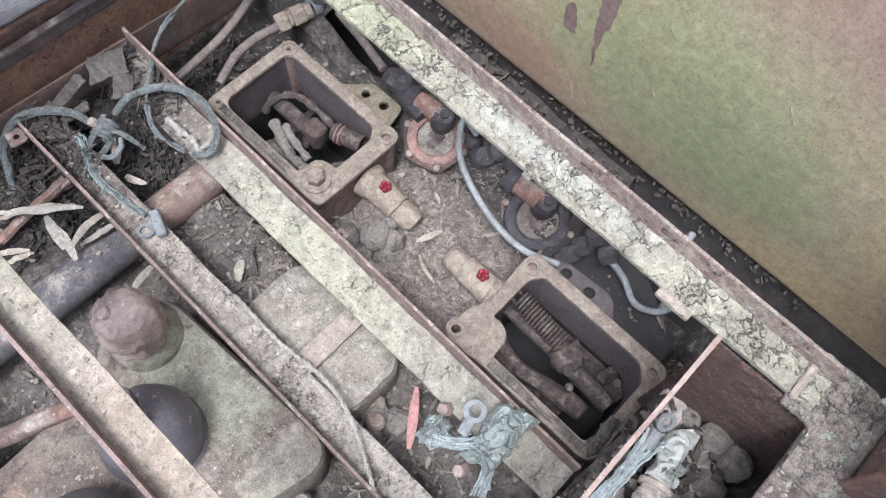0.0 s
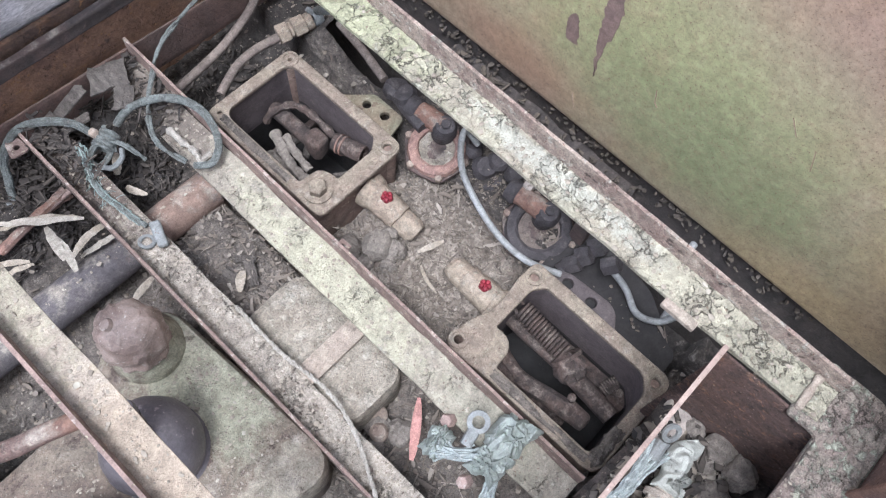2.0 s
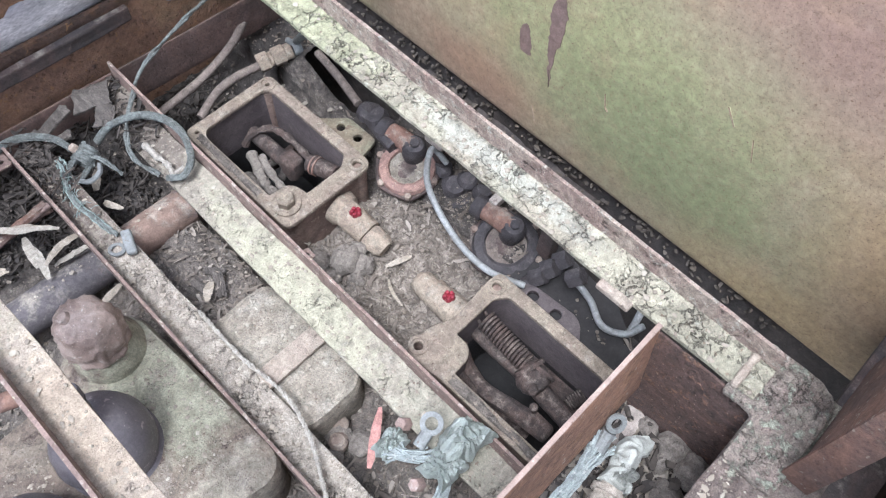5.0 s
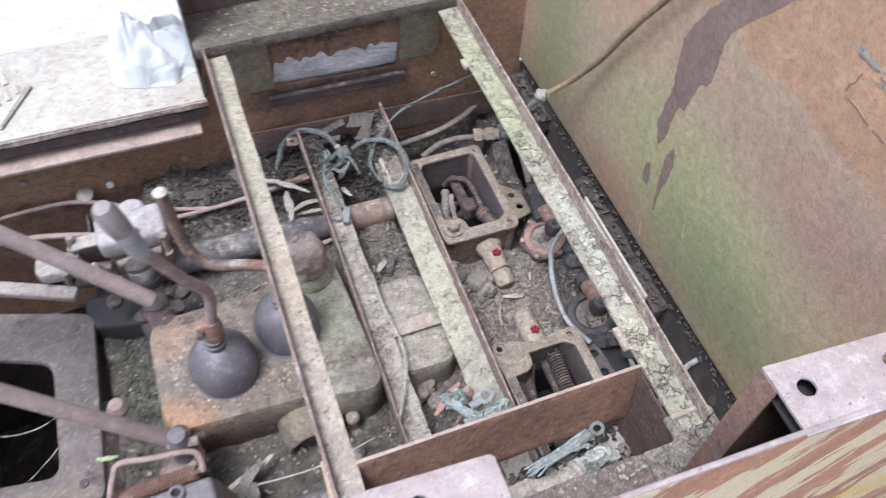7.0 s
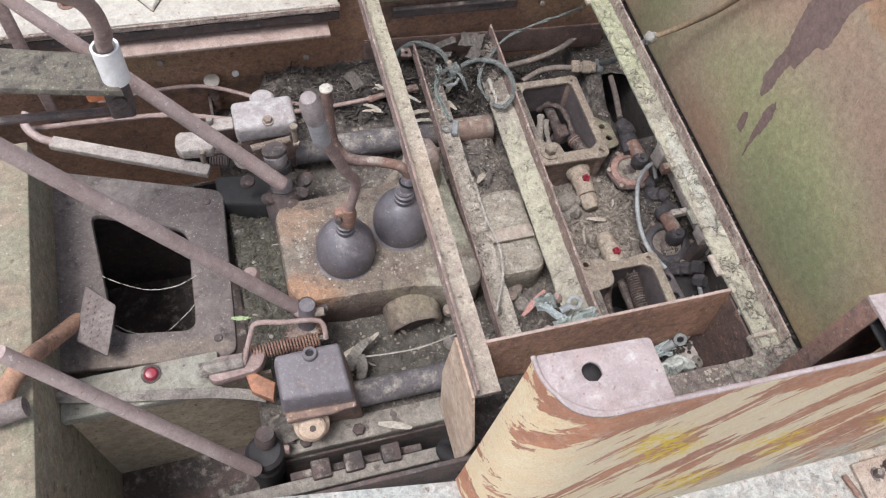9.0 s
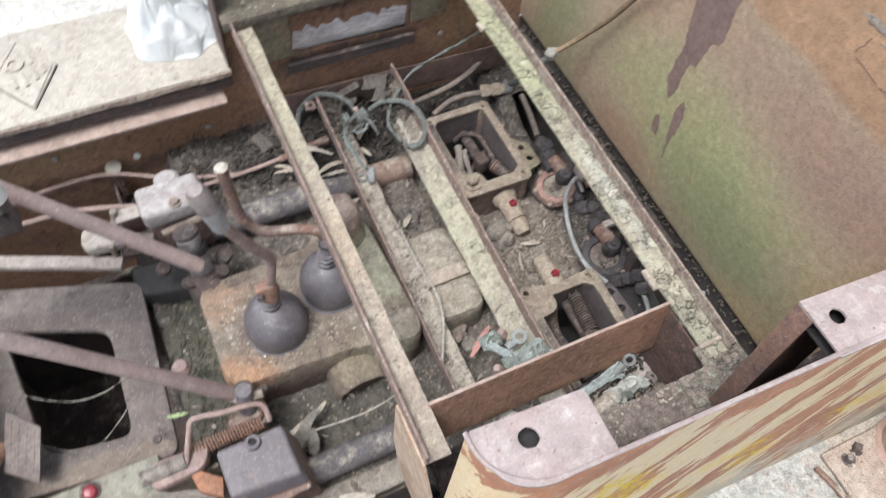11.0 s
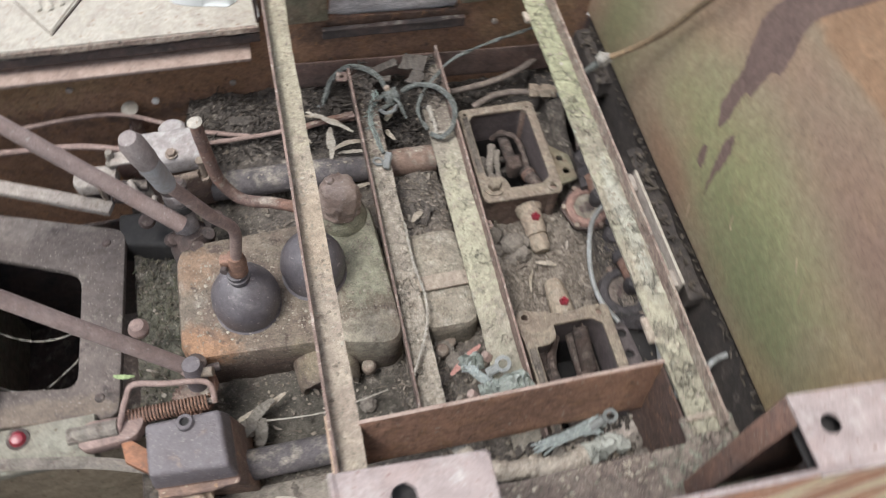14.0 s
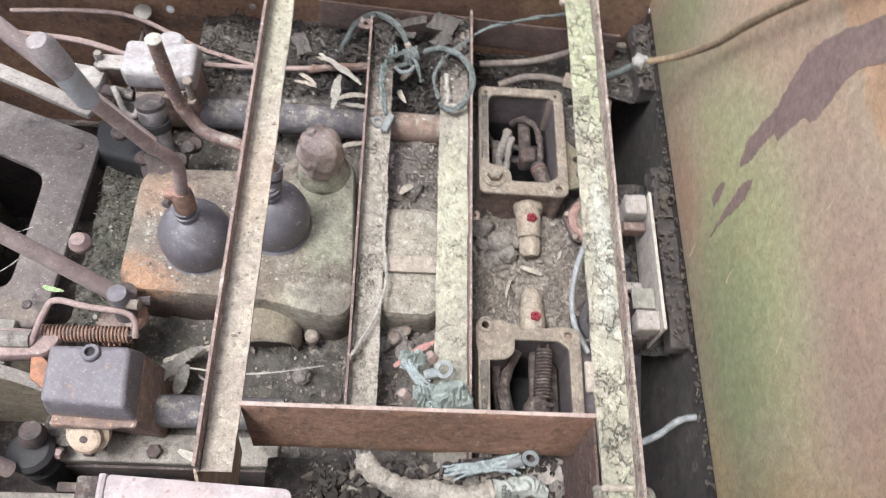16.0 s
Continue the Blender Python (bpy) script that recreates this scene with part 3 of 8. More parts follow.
SILL = weathered("green_grey_sill", (0.27, 0.26, 0.2), (0.22, 0.2, 0.15), (0.33, 0.33, 0.26), 16, 0.42, grain=0.3, bump=0.5, speck=(0.14, 0.11, 0.085))
SANDY = weathered("whitish_sandy_step", (0.56, 0.54, 0.48), (0.47, 0.45, 0.4), (0.62, 0.6, 0.55), 14, 0.4, grain=0.3, bump=0.8, speck=(0.3, 0.28, 0.24), speck_scale=160.0)
# black for greasy parts, and for shade painted inside boxes and under holes
GREASE_AND_SHADE = weathered("black_grease_and_shade", (0.022, 0.02, 0.02), (0.033, 0.029, 0.028), (0.055, 0.046, 0.042), 12, 0.38, grain=0.3, bump=0.4, rough=0.7)
INNER_DUST = weathered("dusty_dark_steel", (0.2, 0.16, 0.14), (0.15, 0.115, 0.1), (0.27, 0.22, 0.19), 22, 0.4, bump=0.5, grain=0.35)
ORANGE_PAINT = weathered("orange_gloss_paint", (0.62, 0.17, 0.03), (0.5, 0.14, 0.035), (0.25, 0.12, 0.07), 24, 0.36, rough=0.5, bump=0.2)
CORNER = weathered("lichen_crusted_corner", (0.3, 0.26, 0.2), (0.25, 0.19, 0.155), (0.36, 0.38, 0.28), 24, 0.5, bump=1.0, grain=0.45, crack=0.6, crack_scale=55, speck=(0.15, 0.11, 0.09))
POST_BASE = weathered("rust_stained_plate", (0.38, 0.3, 0.23), (0.33, 0.24, 0.18), (0.42, 0.38, 0.31), 14, 0.42, grain=0.35, bump=0.6, speck=(0.2, 0.13, 0.09))
POST = weathered("pinkish_brown_post", (0.42, 0.27, 0.2), (0.36, 0.22, 0.17), (0.3, 0.17, 0.13), 10, 0.4, bump=0.3, grain=0.2)
CROSS = weathered("dirt_and_moss_bar", (0.16, 0.14, 0.098), (0.12, 0.098, 0.073), (0.085, 0.07, 0.056), 18, 0.44, bump=1.0, grain=0.45, speck=(0.3, 0.3, 0.18))
FRONT_RUST = weathered("orange_brown_rusted_plate", (0.43, 0.215, 0.12), (0.32, 0.165, 0.1), (0.21, 0.115, 0.082), 9, 0.4, bump=0.5, grain=0.35, pits=0.35, speck=(0.42, 0.34, 0.27), mottle=((30, (0.44, 0.25, 0.13), 0.45), (60, (0.17, 0.1, 0.08), 0.4)))
INNER = weathered("greasy_rusted_works", (0.095, 0.06, 0.047), (0.055, 0.04, 0.035), (0.2, 0.155, 0.12), 30, 0.36, bump=0.8, grain=0.5, dust=0.4, dust_col=(0.23, 0.185, 0.148))
PLATE_DIRT = weathered("greasy_floor_plate", (0.145, 0.115, 0.1), (0.112, 0.089, 0.078), (0.08, 0.064, 0.058), 7, 0.42, mottle=((26, (0.19, 0.158, 0.138), 0.35), (60, (0.08, 0.06, 0.05), 0.35)), speck=(0.27, 0.24, 0.215), speck_scale=190.0, bump=0.4, grain=0.25, dust=0.12, zones=(((-0.57, 0.1, 0.1), (0.06, 0.15, 0.1), (0.085, 0.067, 0.06), 0.6), ((-0.7, 0.26, 0.1), (0.2, 0.04, 0.1), (0.21, 0.178, 0.157), 0.6), ((-0.7, -0.13, 0.1), (0.2, 0.03, 0.1), (0.22, 0.165, 0.115), 0.6)))
HOSE_DUST = weathered("dusty_brown_hose", (0.2, 0.158, 0.128), (0.15, 0.117, 0.097), (0.26, 0.22, 0.18), 30, 0.4, bump=0.5, grain=0.4)
TRAY_BAR = weathered("dirt_and_lichen_bar", (0.21, 0.165, 0.135), (0.155, 0.115, 0.095), (0.3, 0.3, 0.22), 22, 0.44, bump=1.0, grain=0.5, speck=(0.12, 0.085, 0.07), zones=(((0.28, -0.5, 0.4), (0.06, 0.05, 0.1), (0.33, 0.37, 0.27), 0.55),))
RAIL_DIRT = weathered("dirt_crusted_rail", (0.36, 0.315, 0.25), (0.3, 0.255, 0.2), (0.24, 0.19, 0.15), 20, 0.42, gain=1.15, bump=1.0, grain=0.45, crack=0.5, crack_scale=75, fine_crack=0.1, speck=(0.17, 0.13, 0.1), zones=(((-0.03, 0.42, 0.14), (0.06, 0.16, 0.2), (0.13, 0.095, 0.075), 0.95),))
BLOCK = weathered("pale_dusty_casting", (0.36, 0.325, 0.31), (0.29, 0.25, 0.235), (0.24, 0.17, 0.14), 18, 0.38, dust=0.4, dust_col=(0.41, 0.39, 0.37), bump=0.4, grain=0.25)
WRAP = weathered("pale_green_cloth", (0.4, 0.415, 0.37), (0.33, 0.345, 0.3), (0.22, 0.21, 0.175), 30, 0.38, bump=0.6, grain=0.2)
DUST_LEAF = weathered("dusty_grey_leaf", (0.2, 0.18, 0.145), (0.155, 0.137, 0.11), (0.26, 0.235, 0.19), 50, 0.4, bump=0.5, grain=0.35)
DIRTY_CLOTH = weathered("dirty_white_cloth", (0.4, 0.38, 0.335), (0.31, 0.29, 0.25), (0.21, 0.195, 0.155), 40, 0.42, bump=0.8, grain=0.35)
RED_RUST = weathered("mottled_red_rust", (0.115, 0.063, 0.046), (0.08, 0.047, 0.038), (0.2, 0.1, 0.055), 22, 0.45, bump=0.8, grain=0.5, pits=0.9, speck=(0.24, 0.18, 0.14))
TAN_PAINT = weathered("tan_peeling_paint", (0.5, 0.37, 0.25), (0.42, 0.28, 0.18), (0.27, 0.16, 0.11), 14, 0.4, bump=0.4, grain=0.25, pits=0.4)
LOG = weathered("weathered_grey_pipe", (0.58, 0.55, 0.54), (0.46, 0.43, 0.425), (0.66, 0.63, 0.61), 14, 0.4, bump=0.5, grain=0.4, streak=(0.25, 1, 1))
CAP_BROWN = weathered("brown_leathery_cap", (0.36, 0.27, 0.22), (0.25, 0.17, 0.135), (0.46, 0.38, 0.31), 24, 0.4, bump=0.5, grain=0.25, rough=0.5, speck=(0.5, 0.46, 0.4))
CORD = weathered("pale_dusty_cord", (0.4, 0.37, 0.31), (0.3, 0.27, 0.22), None, 60, bump=0.5, grain=0.3)
BURLAP = weathered("dirty_wrapped_cloth", (0.48, 0.42, 0.34), (0.4, 0.34, 0.27), (0.54, 0.5, 0.42), 38, 0.42, bump=0.8, grain=0.4)
ROPE = weathered("brown_cord", (0.27, 0.18, 0.085), (0.2, 0.135, 0.07), None, 60, bump=0.5)


# ---- mesh helpers ----
def chain(ob):
    m = Matrix.Identity(4)
    while ob:
        m = ob.matrix_basis @ m
        ob = ob.parent
    return m


def as_mesh(name, bm, material, angle=35):
    me = bpy.data.meshes.new(name)
    bmesh.ops.recalc_face_normals(bm, faces=bm.faces[:])
    for f in bm.faces:
        f.smooth = True
    bm.to_mesh(me)
    bm.free()
    me.set_sharp_from_angle(angle=radians(angle))
    me.materials.append(material)
    return me


def thing(name, at, label, category, group="", kind=""):
    e = new(name)
    e.empty_display_size = 0.02
    e.matrix_basis = Matrix.Translation(at)
    return tagged(e, label, category, group, kind)


def part(name, bm, material, parent, label="", angle=35):
    """One mesh under a thing or part; bm is in world coordinates."""
    bm.transform(chain(parent).inverted())
    ob = new(name, as_mesh(name, bm, material, angle))
    ob.parent = parent
    return tagged(ob, label)


def solid(name, bm, material, label, category, kind="", group="", angle=35):
    """A thing of one mesh, its origin at the middle of its base."""
    lo = [min(v.co[i] for v in bm.verts) for i in range(3)]
    hi = [max(v.co[i] for v in bm.verts) for i in range(3)]
    at = Vector(((lo[0] + hi[0]) / 2, (lo[1] + hi[1]) / 2, lo[2]))
    bm.transform(Matrix.Translation(-at))
    ob = new(name, as_mesh(name, bm, material, angle))
    ob.matrix_basis = Matrix.Translation(at)
    return tagged(ob, label, category, group, kind)


def box(x0, x1, y0, y1, z0, z1, bevel=0.002, bm=None, m=None, seg=2):
    b = bmesh.new()
    bmesh.ops.create_cube(b, size=1)
    b.transform(Matrix.Translation(((x0 + x1) / 2, (y0 + y1) / 2, (z0 + z1) / 2)) @ Matrix.Diagonal((x1 - x0, y1 - y0, z1 - z0, 1)))
    if bevel:
        bmesh.ops.bevel(b, geom=b.edges[:], offset=bevel, segments=seg, profile=0.5, affect="EDGES")
    return into(b, bm, m)


def into(b, bm, m=None):
    if m:
        b.transform(m)
    if bm is None:
        return b
    me = bpy.data.meshes.new("join")
    b.to_mesh(me)
    b.free()
    bm.from_mesh(me)
    bpy.data.meshes.remove(me)
    return bm


def smooth_line(pts, step=6):
    pts = [Vector(p) for p in pts]
    if len(pts) < 3:
        return pts
    out = []
    for i in range(len(pts) - 1):
        p0, p1, p2, p3 = pts[max(i - 1, 0)], pts[i], pts[i + 1], pts[min(i + 2, len(pts) - 1)]
        for k in range(step):
            t = k / step
            out.append(0.5 * (2 * p1 + (p2 - p0) * t + (2 * p0 - 5 * p1 + 4 * p2 - p3) * t * t + (3 * p1 - p0 - 3 * p2 + p3) * t ** 3))
    return out + [pts[-1]]


def tube(pts, r, n=12, bm=None, step=6, wobble=0.0, r_end=None, seed=1):
    """A round bar or hose along a smoothed line, with closed ends."""
    b = bmesh.new()
    line = smooth_line(pts, step)
    rnd = random.Random(seed)
    side = None
    rings = []
    for i, p in enumerate(line):
        d = (line[min(i + 1, len(line) - 1)] - line[max(i - 1, 0)]).normalized()
        if side is None:
            side = d.orthogonal().normalized()
        side = (side - d * side.dot(d)).normalized()
        other = d.cross(side)
        rr = r if r_end is None else r + (r_end - r) * i / (len(line) - 1)
        rr *= 1 + wobble * rnd.uniform(-1, 1)
        rings.append([b.verts.new(p + rr * (math.cos(2 * math.pi * k / n) * side + math.sin(2 * math.pi * k / n) * other)) for k in range(n)])
    for u, v in zip(rings, rings[1:]):
        for k in range(n):
            b.faces.new((u[k], u[(k + 1) % n], v[(k + 1) % n], v[k]))
    b.faces.new(rings[0][::-1])
    b.faces.new(rings[-1])
    return into(b, bm)


def twisted(pts, r, strands=3, pitch=0.03, seed=1):
    """A cord laid from several strands along a smoothed line."""
    line = smooth_line(pts, 14)
    rnd = random.Random(seed)
    b = bmesh.new()
    for s in range(strands):
        side, run, row = None, 0.0, []
        for i, p in enumerate(line):
            d = (line[min(i + 1, len(line) - 1)] - line[max(i - 1, 0)]).normalized()
            if side is None:
                side = d.orthogonal().normalized()
            side = (side - d * side.dot(d)).normalized()
            if i:
                run += (p - line[i - 1]).length
            a = 2 * math.pi * (s / strands + run / pitch) + 0.5 * math.sin(run * 90 + s)
            row.append(p + 0.55 * r * (1 + 0.25 * rnd.uniform(-1, 1)) * (math.cos(a) * side + math.sin(a) * d.cross(side)))
        tube(row, r * 0.62, 7, b, step=1, wobble=0.14, seed=seed + s)
    return b


def strands(pts, r, n=16, seed=1, splay=1.6):
    """Loose thin wires that run together and splay at their ends."""
    rnd = random.Random(seed)
    b = bmesh.new()
    line = smooth_line(pts, 8)
    for k in range(n):
        a, d = rnd.uniform(0, 6.3), rnd.uniform(0.2, 1.0)
        o = Vector((math.cos(a), math.sin(a), rnd.uniform(-0.6, 0.6))) * r * d
        row = []
        for i, p in enumerate(line):
            u = i / (len(line) - 1)
            row.append(p + o * (0.7 + splay * (2 * u - 1) ** 2 * 0.5) + 0.25 * r * noise.noise_vector(p / 0.012 + Vector((k * 3.1, 0, 0))))
        tube(row[: rnd.randint(len(row) * 2 // 3, len(row))], r * 0.16, 5, b, step=1, wobble=0.2, seed=k)
    return b


def taped(pts, r, seed=1):
    """A cable in worn braid: a lumpy core with loose strands lying along it."""
    b = tube(pts, r * 1.08, 14, step=14, r_end=r * 0.8)
    for v in b.verts:
        p = v.co / 0.012 + Vector((seed, 0, 0))
        v.co += 0.22 * r * noise.noise_vector(p) + 0.12 * r * noise.noise_vector(p * 3)
    line = smooth_line(pts, 14)
    rnd = random.Random(seed)
    for k in range(16):
        lie, start = rnd.uniform(0, 6.3), rnd.randint(0, len(line) // 2)
        side, row = None, []
        for i, p in enumerate(line):
            d = (line[min(i + 1, len(line) - 1)] - line[max(i - 1, 0)]).normalized()
            side = d.orthogonal().normalized() if side is None else (side - d * side.dot(d)).normalized()
            a = lie + 0.6 * noise.noise(p / 0.03 + Vector((k, 0, 0)))
            row.append(p + r * (1.06 - 0.24 * i / len(line)) * (math.cos(a) * side + math.sin(a) * d.cross(side)))
        tube(row[start:start + rnd.randint(len(line) // 3, len(line))], r * 0.17, 5, b, step=1, wobble=0.3, seed=k)
    return b


def lathe(profile, at=(0, 0, 0), axis=(0, 0, 1), n=28, bm=None):
    """Rows of (radius, height) turned round an axis."""
    b = bmesh.new()
    rings = []
    for r, z in profile:
        if r <= 0:
            rings.append([b.verts.new((0, 0, z))])
        else:
            rings.append([b.verts.new((r * math.cos(2 * math.pi * k / n), r * math.sin(2 * math.pi * k / n), z)) for k in range(n)])
    for u, v in zip(rings, rings[1:]):
        for k in range(n):
            j = (k + 1) % n
            quad = [u[k % len(u)], u[j % len(u)], v[j % len(v)], v[k % len(v)]]
            quad = list(dict.fromkeys(quad))
            if len(quad) > 2:
                b.faces.new(quad)
    for ring in (rings[0], rings[-1]) if profile[0] != profile[-1] else ():
        if len(ring) > 2:
            b.faces.new(ring)
    turn = Vector(axis).to_track_quat("Z", "Y").to_matrix().to_4x4()
    return into(b, bm, Matrix.Translation(at) @ turn)


def hexbolt(at, r, h, axis=(0, 0, 1), washer=0.0, bm=None):
    w = 0.0025 if washer else 0.0
    b = lathe([(0, w), (r * 0.97, w), (r, w + 0.15 * h), (r, w + 0.85 * h), (r * 0.85, w + h), (0, w + h)], at, axis, 6, bm)
    if washer:
        lathe([(0, 0), (washer, 0), (washer, w), (0, w)], at, axis, 20, b)
    return b


def coil(p0, p1, big, r, turns, bm=None):
    p0, p1 = Vector(p0), Vector(p1)
    d = (p1 - p0).normalized()
    s = d.orthogonal().normalized()
    o = d.cross(s)
    n = int(turns * 14)
    pts = [p0 + (p1 - p0) * i / n + big * (math.cos(2 * math.pi * i / 14) * s + math.sin(2 * math.pi * i / 14) * o) for i in range(n + 1)]
    return tube(pts, r, 6, bm, step=1)


def rounded(points, radius, steps=5):
    """The outline of a polygon with rounded corners; radius may be a list."""
    out = []
    n = len(points)
    for i in range(n):
        p, q, s = (Vector(points[(i + k) % n]).to_2d() for k in (-1, 0, 1))
        r = radius[i] if isinstance(radius, (list, tuple)) else radius
        u, v = (p - q).normalized(), (s - q).normalized()
        a, c = q + u * r, q + v * r
        if r <= 0:
            out.append(q)
            continue
        for k in range(steps + 1):
            t = k / steps
            out.append((1 - t) ** 2 * a + 2 * t * (1 - t) * q + t * t * c)
    return out


def circle(x, y, r, n=16, wob=0.0, seed=3):
    rnd = random.Random(seed)
    return [Vector((x + r * (1 + wob * rnd.uniform(-1, 1)) * math.cos(2 * math.pi * k / n), y + r * (1 + wob * rnd.uniform(-1, 1)) * math.sin(2 * math.pi * k / n))) for k in range(n)]


def plate(outline, holes=(), thick=0.005, m=None, bevel=0.0, bm=None):
    """A flat plate with real holes, its top at local z 0, below it its thickness."""
    cu = bpy.data.curves.new("outline", "CURVE")
    cu.dimensions, cu.fill_mode = "2D", "BOTH"
    cu.extrude, cu.bevel_depth, cu.bevel_resolution = max(thick / 2 - bevel, 0.0001), bevel, 1
    for loop in (outline, *holes):
        sp = cu.splines.new("POLY")
        sp.points.add(len(loop) - 1)
        for pt, co in zip(sp.points, loop):
            pt.co = (co[0], co[1], 0, 1)
        sp.use_cyclic_u = True
    ob = bpy.data.objects.new("outline", cu)
    scene.collection.objects.link(ob)
    deps = bpy.context.evaluated_depsgraph_get()
    me = bpy.data.meshes.new_from_object(ob.evaluated_get(deps))
    b = bmesh.new()
    b.from_mesh(me)
    bpy.data.objects.remove(ob)
    bpy.data.curves.remove(cu)
    bpy.data.meshes.remove(me)
    bmesh.ops.remove_doubles(b, verts=b.verts[:], dist=1e-5)
    b.transform(Matrix.Translation((0, 0, -thick / 2)))
    return into(b, bm, m)


def roughen(bm, amp, size, cuts=0):
    if cuts:
        bmesh.ops.subdivide_edges(bm, edges=bm.edges[:], cuts=cuts, use_grid_fill=True)
    bm.normal_update()
    for v in bm.verts:
        v.co += v.normal * amp * noise.fractal(v.co / size, 1.0, 2.0, 3)
    return bm


# ---- ground and sky-side surroundings ----
b = bmesh.new()
bmesh.ops.create_grid(b, x_segments=40, y_segments=40, size=60)
b.transform(Matrix.Translation((0, 0, -0.75)))
solid("ground", b, GROUND, "pale gravel yard round the machine", "ground", "structure")

# ---- the machine's pit: soil floor with holes ----
BOX1 = (0.155, 0.315, 0.13, 0.365)
BOX2 = (0.152, 0.316, -0.368, -0.13)
HOLES = [(0.165, 0.305, 0.14, 0.355), (0.162, 0.306, -0.358, -0.14), (0.39, 0.488, 0.19, 0.37), (0.4, 0.488, -0.44, -0.15), (-0.56, -0.17, -0.46, -0.335)]


def soil_height(x, y):
    z = 0.02
    if y > 0.3:
        z += 0.055 * min(1, (y - 0.3) / 0.12)
    if 0.12 < x < 0.36 and -0.13 < y < 0.13:
        z += 0.02
    if x > 0.36:
        z += 0.045
    if x < -0.44:
        z += 0.035
    if x < -0.4 and y > 0.33:
        z -= 0.15 * min(1, (-0.4 - x) / 0.05) * min(1, (y - 0.33) / 0.04)
    if y < -0.36:
        z += 0.05
    if -0.02 < x < 0.09 and 0.09 < y < 0.28:
        z += 0.035
    if x > 0.14 and y > 0.375:
        z -= 0.06 * min(1, (y - 0.375) / 0.04)
    p = Vector((x, y, 0.3))
    near = noise.voronoi(p / 0.017 + 0.6 * noise.noise_vector(p / 0.02))[0][0]
    z += 0.016 * noise.fractal(p / 0.06, 1.0, 2.0, 4) + 0.009 * max(0.0, 0.55 - near) * (0.6 + noise.noise(p / 0.05)) + 0.003 * noise.noise(p / 0.006)
    return z


def soil_sheet(x0, x1, y0, y1, step, holes):
    b = bmesh.new()
    nx, ny = int((x1 - x0) / step), int((y1 - y0) / step)
    vs = [[b.verts.new((x0 + i * step, y0 + j * step, soil_height(x0 + i * step, y0 + j * step))) for j in range(ny + 1)] for i in range(nx + 1)]
    for i in range(nx):
        for j in range(ny):
            cx, cy = x0 + (i + 0.5) * step, y0 + (j + 0.5) * step
            if any(h[0] < cx < h[1] and h[2] < cy < h[3] for h in holes):
                continue
            b.faces.new((vs[i][j], vs[i + 1][j], vs[i + 1][j + 1], vs[i][j + 1]))
    for v in [v for v in b.verts if not v.link_faces]:
        b.verts.remove(v)
    return b


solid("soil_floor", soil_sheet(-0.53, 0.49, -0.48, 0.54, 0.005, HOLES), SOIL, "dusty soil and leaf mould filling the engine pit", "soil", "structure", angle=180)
# dark plate added far down so openings in the soil look unlit
solid("pit_blank", box(-1.05, 0.6, -0.62, 0.56, -0.34, -0.32, 0), RUST_DARK, "added dark plate deep below that keeps the holes dark", "plate", "structure")

# ---- side walls of the pit ----
wall = [(-1.1, -0.32), (0.49, -0.32), (0.49, 0.425), (-0.219, 0.425), (-0.219, 0.275), (-1.1, 0.275)]
rnd = random.Random(5)
top = [(-0.075 + 0.268 * k / 40, 0.318 + 0.022 * noise.fractal(Vector((k * 0.3, 2.0, 0)), 1, 2, 4) - 0.01 * k / 40 + rnd.uniform(-0.003, 0.003)) for k in range(41)]
slot = [(-0.085, 0.262), (-0.05, 0.254), (0.185, 0.238)] + top[::-1]
stand = Matrix.Translation((0, 0.54, 0)) @ Matrix.Rotation(radians(90), 4, "X")
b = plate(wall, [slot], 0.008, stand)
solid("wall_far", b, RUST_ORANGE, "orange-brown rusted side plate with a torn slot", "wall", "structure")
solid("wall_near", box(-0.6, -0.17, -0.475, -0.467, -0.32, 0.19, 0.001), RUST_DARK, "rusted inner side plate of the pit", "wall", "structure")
# the next four plates are added to shut daylight out of the pit
solid("wall_tank_side", roughen(box(0.5, 0.508, -0.6, 0.54, -0.32, 0.172, 0), 0.001, 0.02), DARK_SOIL, "added plate closing the pit below the tank, crusted with dirt", "wall", "structure")
solid("wall_tank_end", box(0.49, 0.62, 0.536, 0.544, -0.32, 0.168, 0), RUST_DARK, "added dark plate hiding the bright ground beside the tank foot", "wall", "structure")
solid("wall_dash", box(-1.1, -1.092, -0.7, 0.536, -0.32, 0.27, 0), RUST_DARK, "added dark plate keeping light out of the pit towards the dash", "wall", "structure")
solid("wall_seat_side", box(-0.536, -0.53, -0.33, 0.53, -0.32, 0.04, 0), RUST_DARK, "added dark plate keeping light from under the floor plate", "wall", "structure")
solid("wall_foot_near", box(-0.98, -0.5, -0.207, -0.2, -0.6, 0.09, 0), FOOTWALL, "olive-brown inner side of the foot well", "wall", "structure")
# another added plate that keeps the foot well unlit
solid("wall_foot_far", box(-1.09, -0.537, 0.262, 0.268, -0.32, 0.06, 0), RUST_DARK, "added dark plate keeping light out of the foot well", "wall", "structure")
b = roughen(box(-0.96, -0.248, 0.487, 0.545, 0.219, 0.228, 0.002, m=Matrix.Translation((-0.248, 0.49, 0)) @ Matrix.Rotation(radians(-1.3), 4, "Z") @ Matrix.Translation((0.248, -0.49, 0))), 0.0008, 0.04, 4)
ledge = solid("wall_ledge", b, LEDGE, "dusty steel ledge bar bolted along the side plate", "ledge")

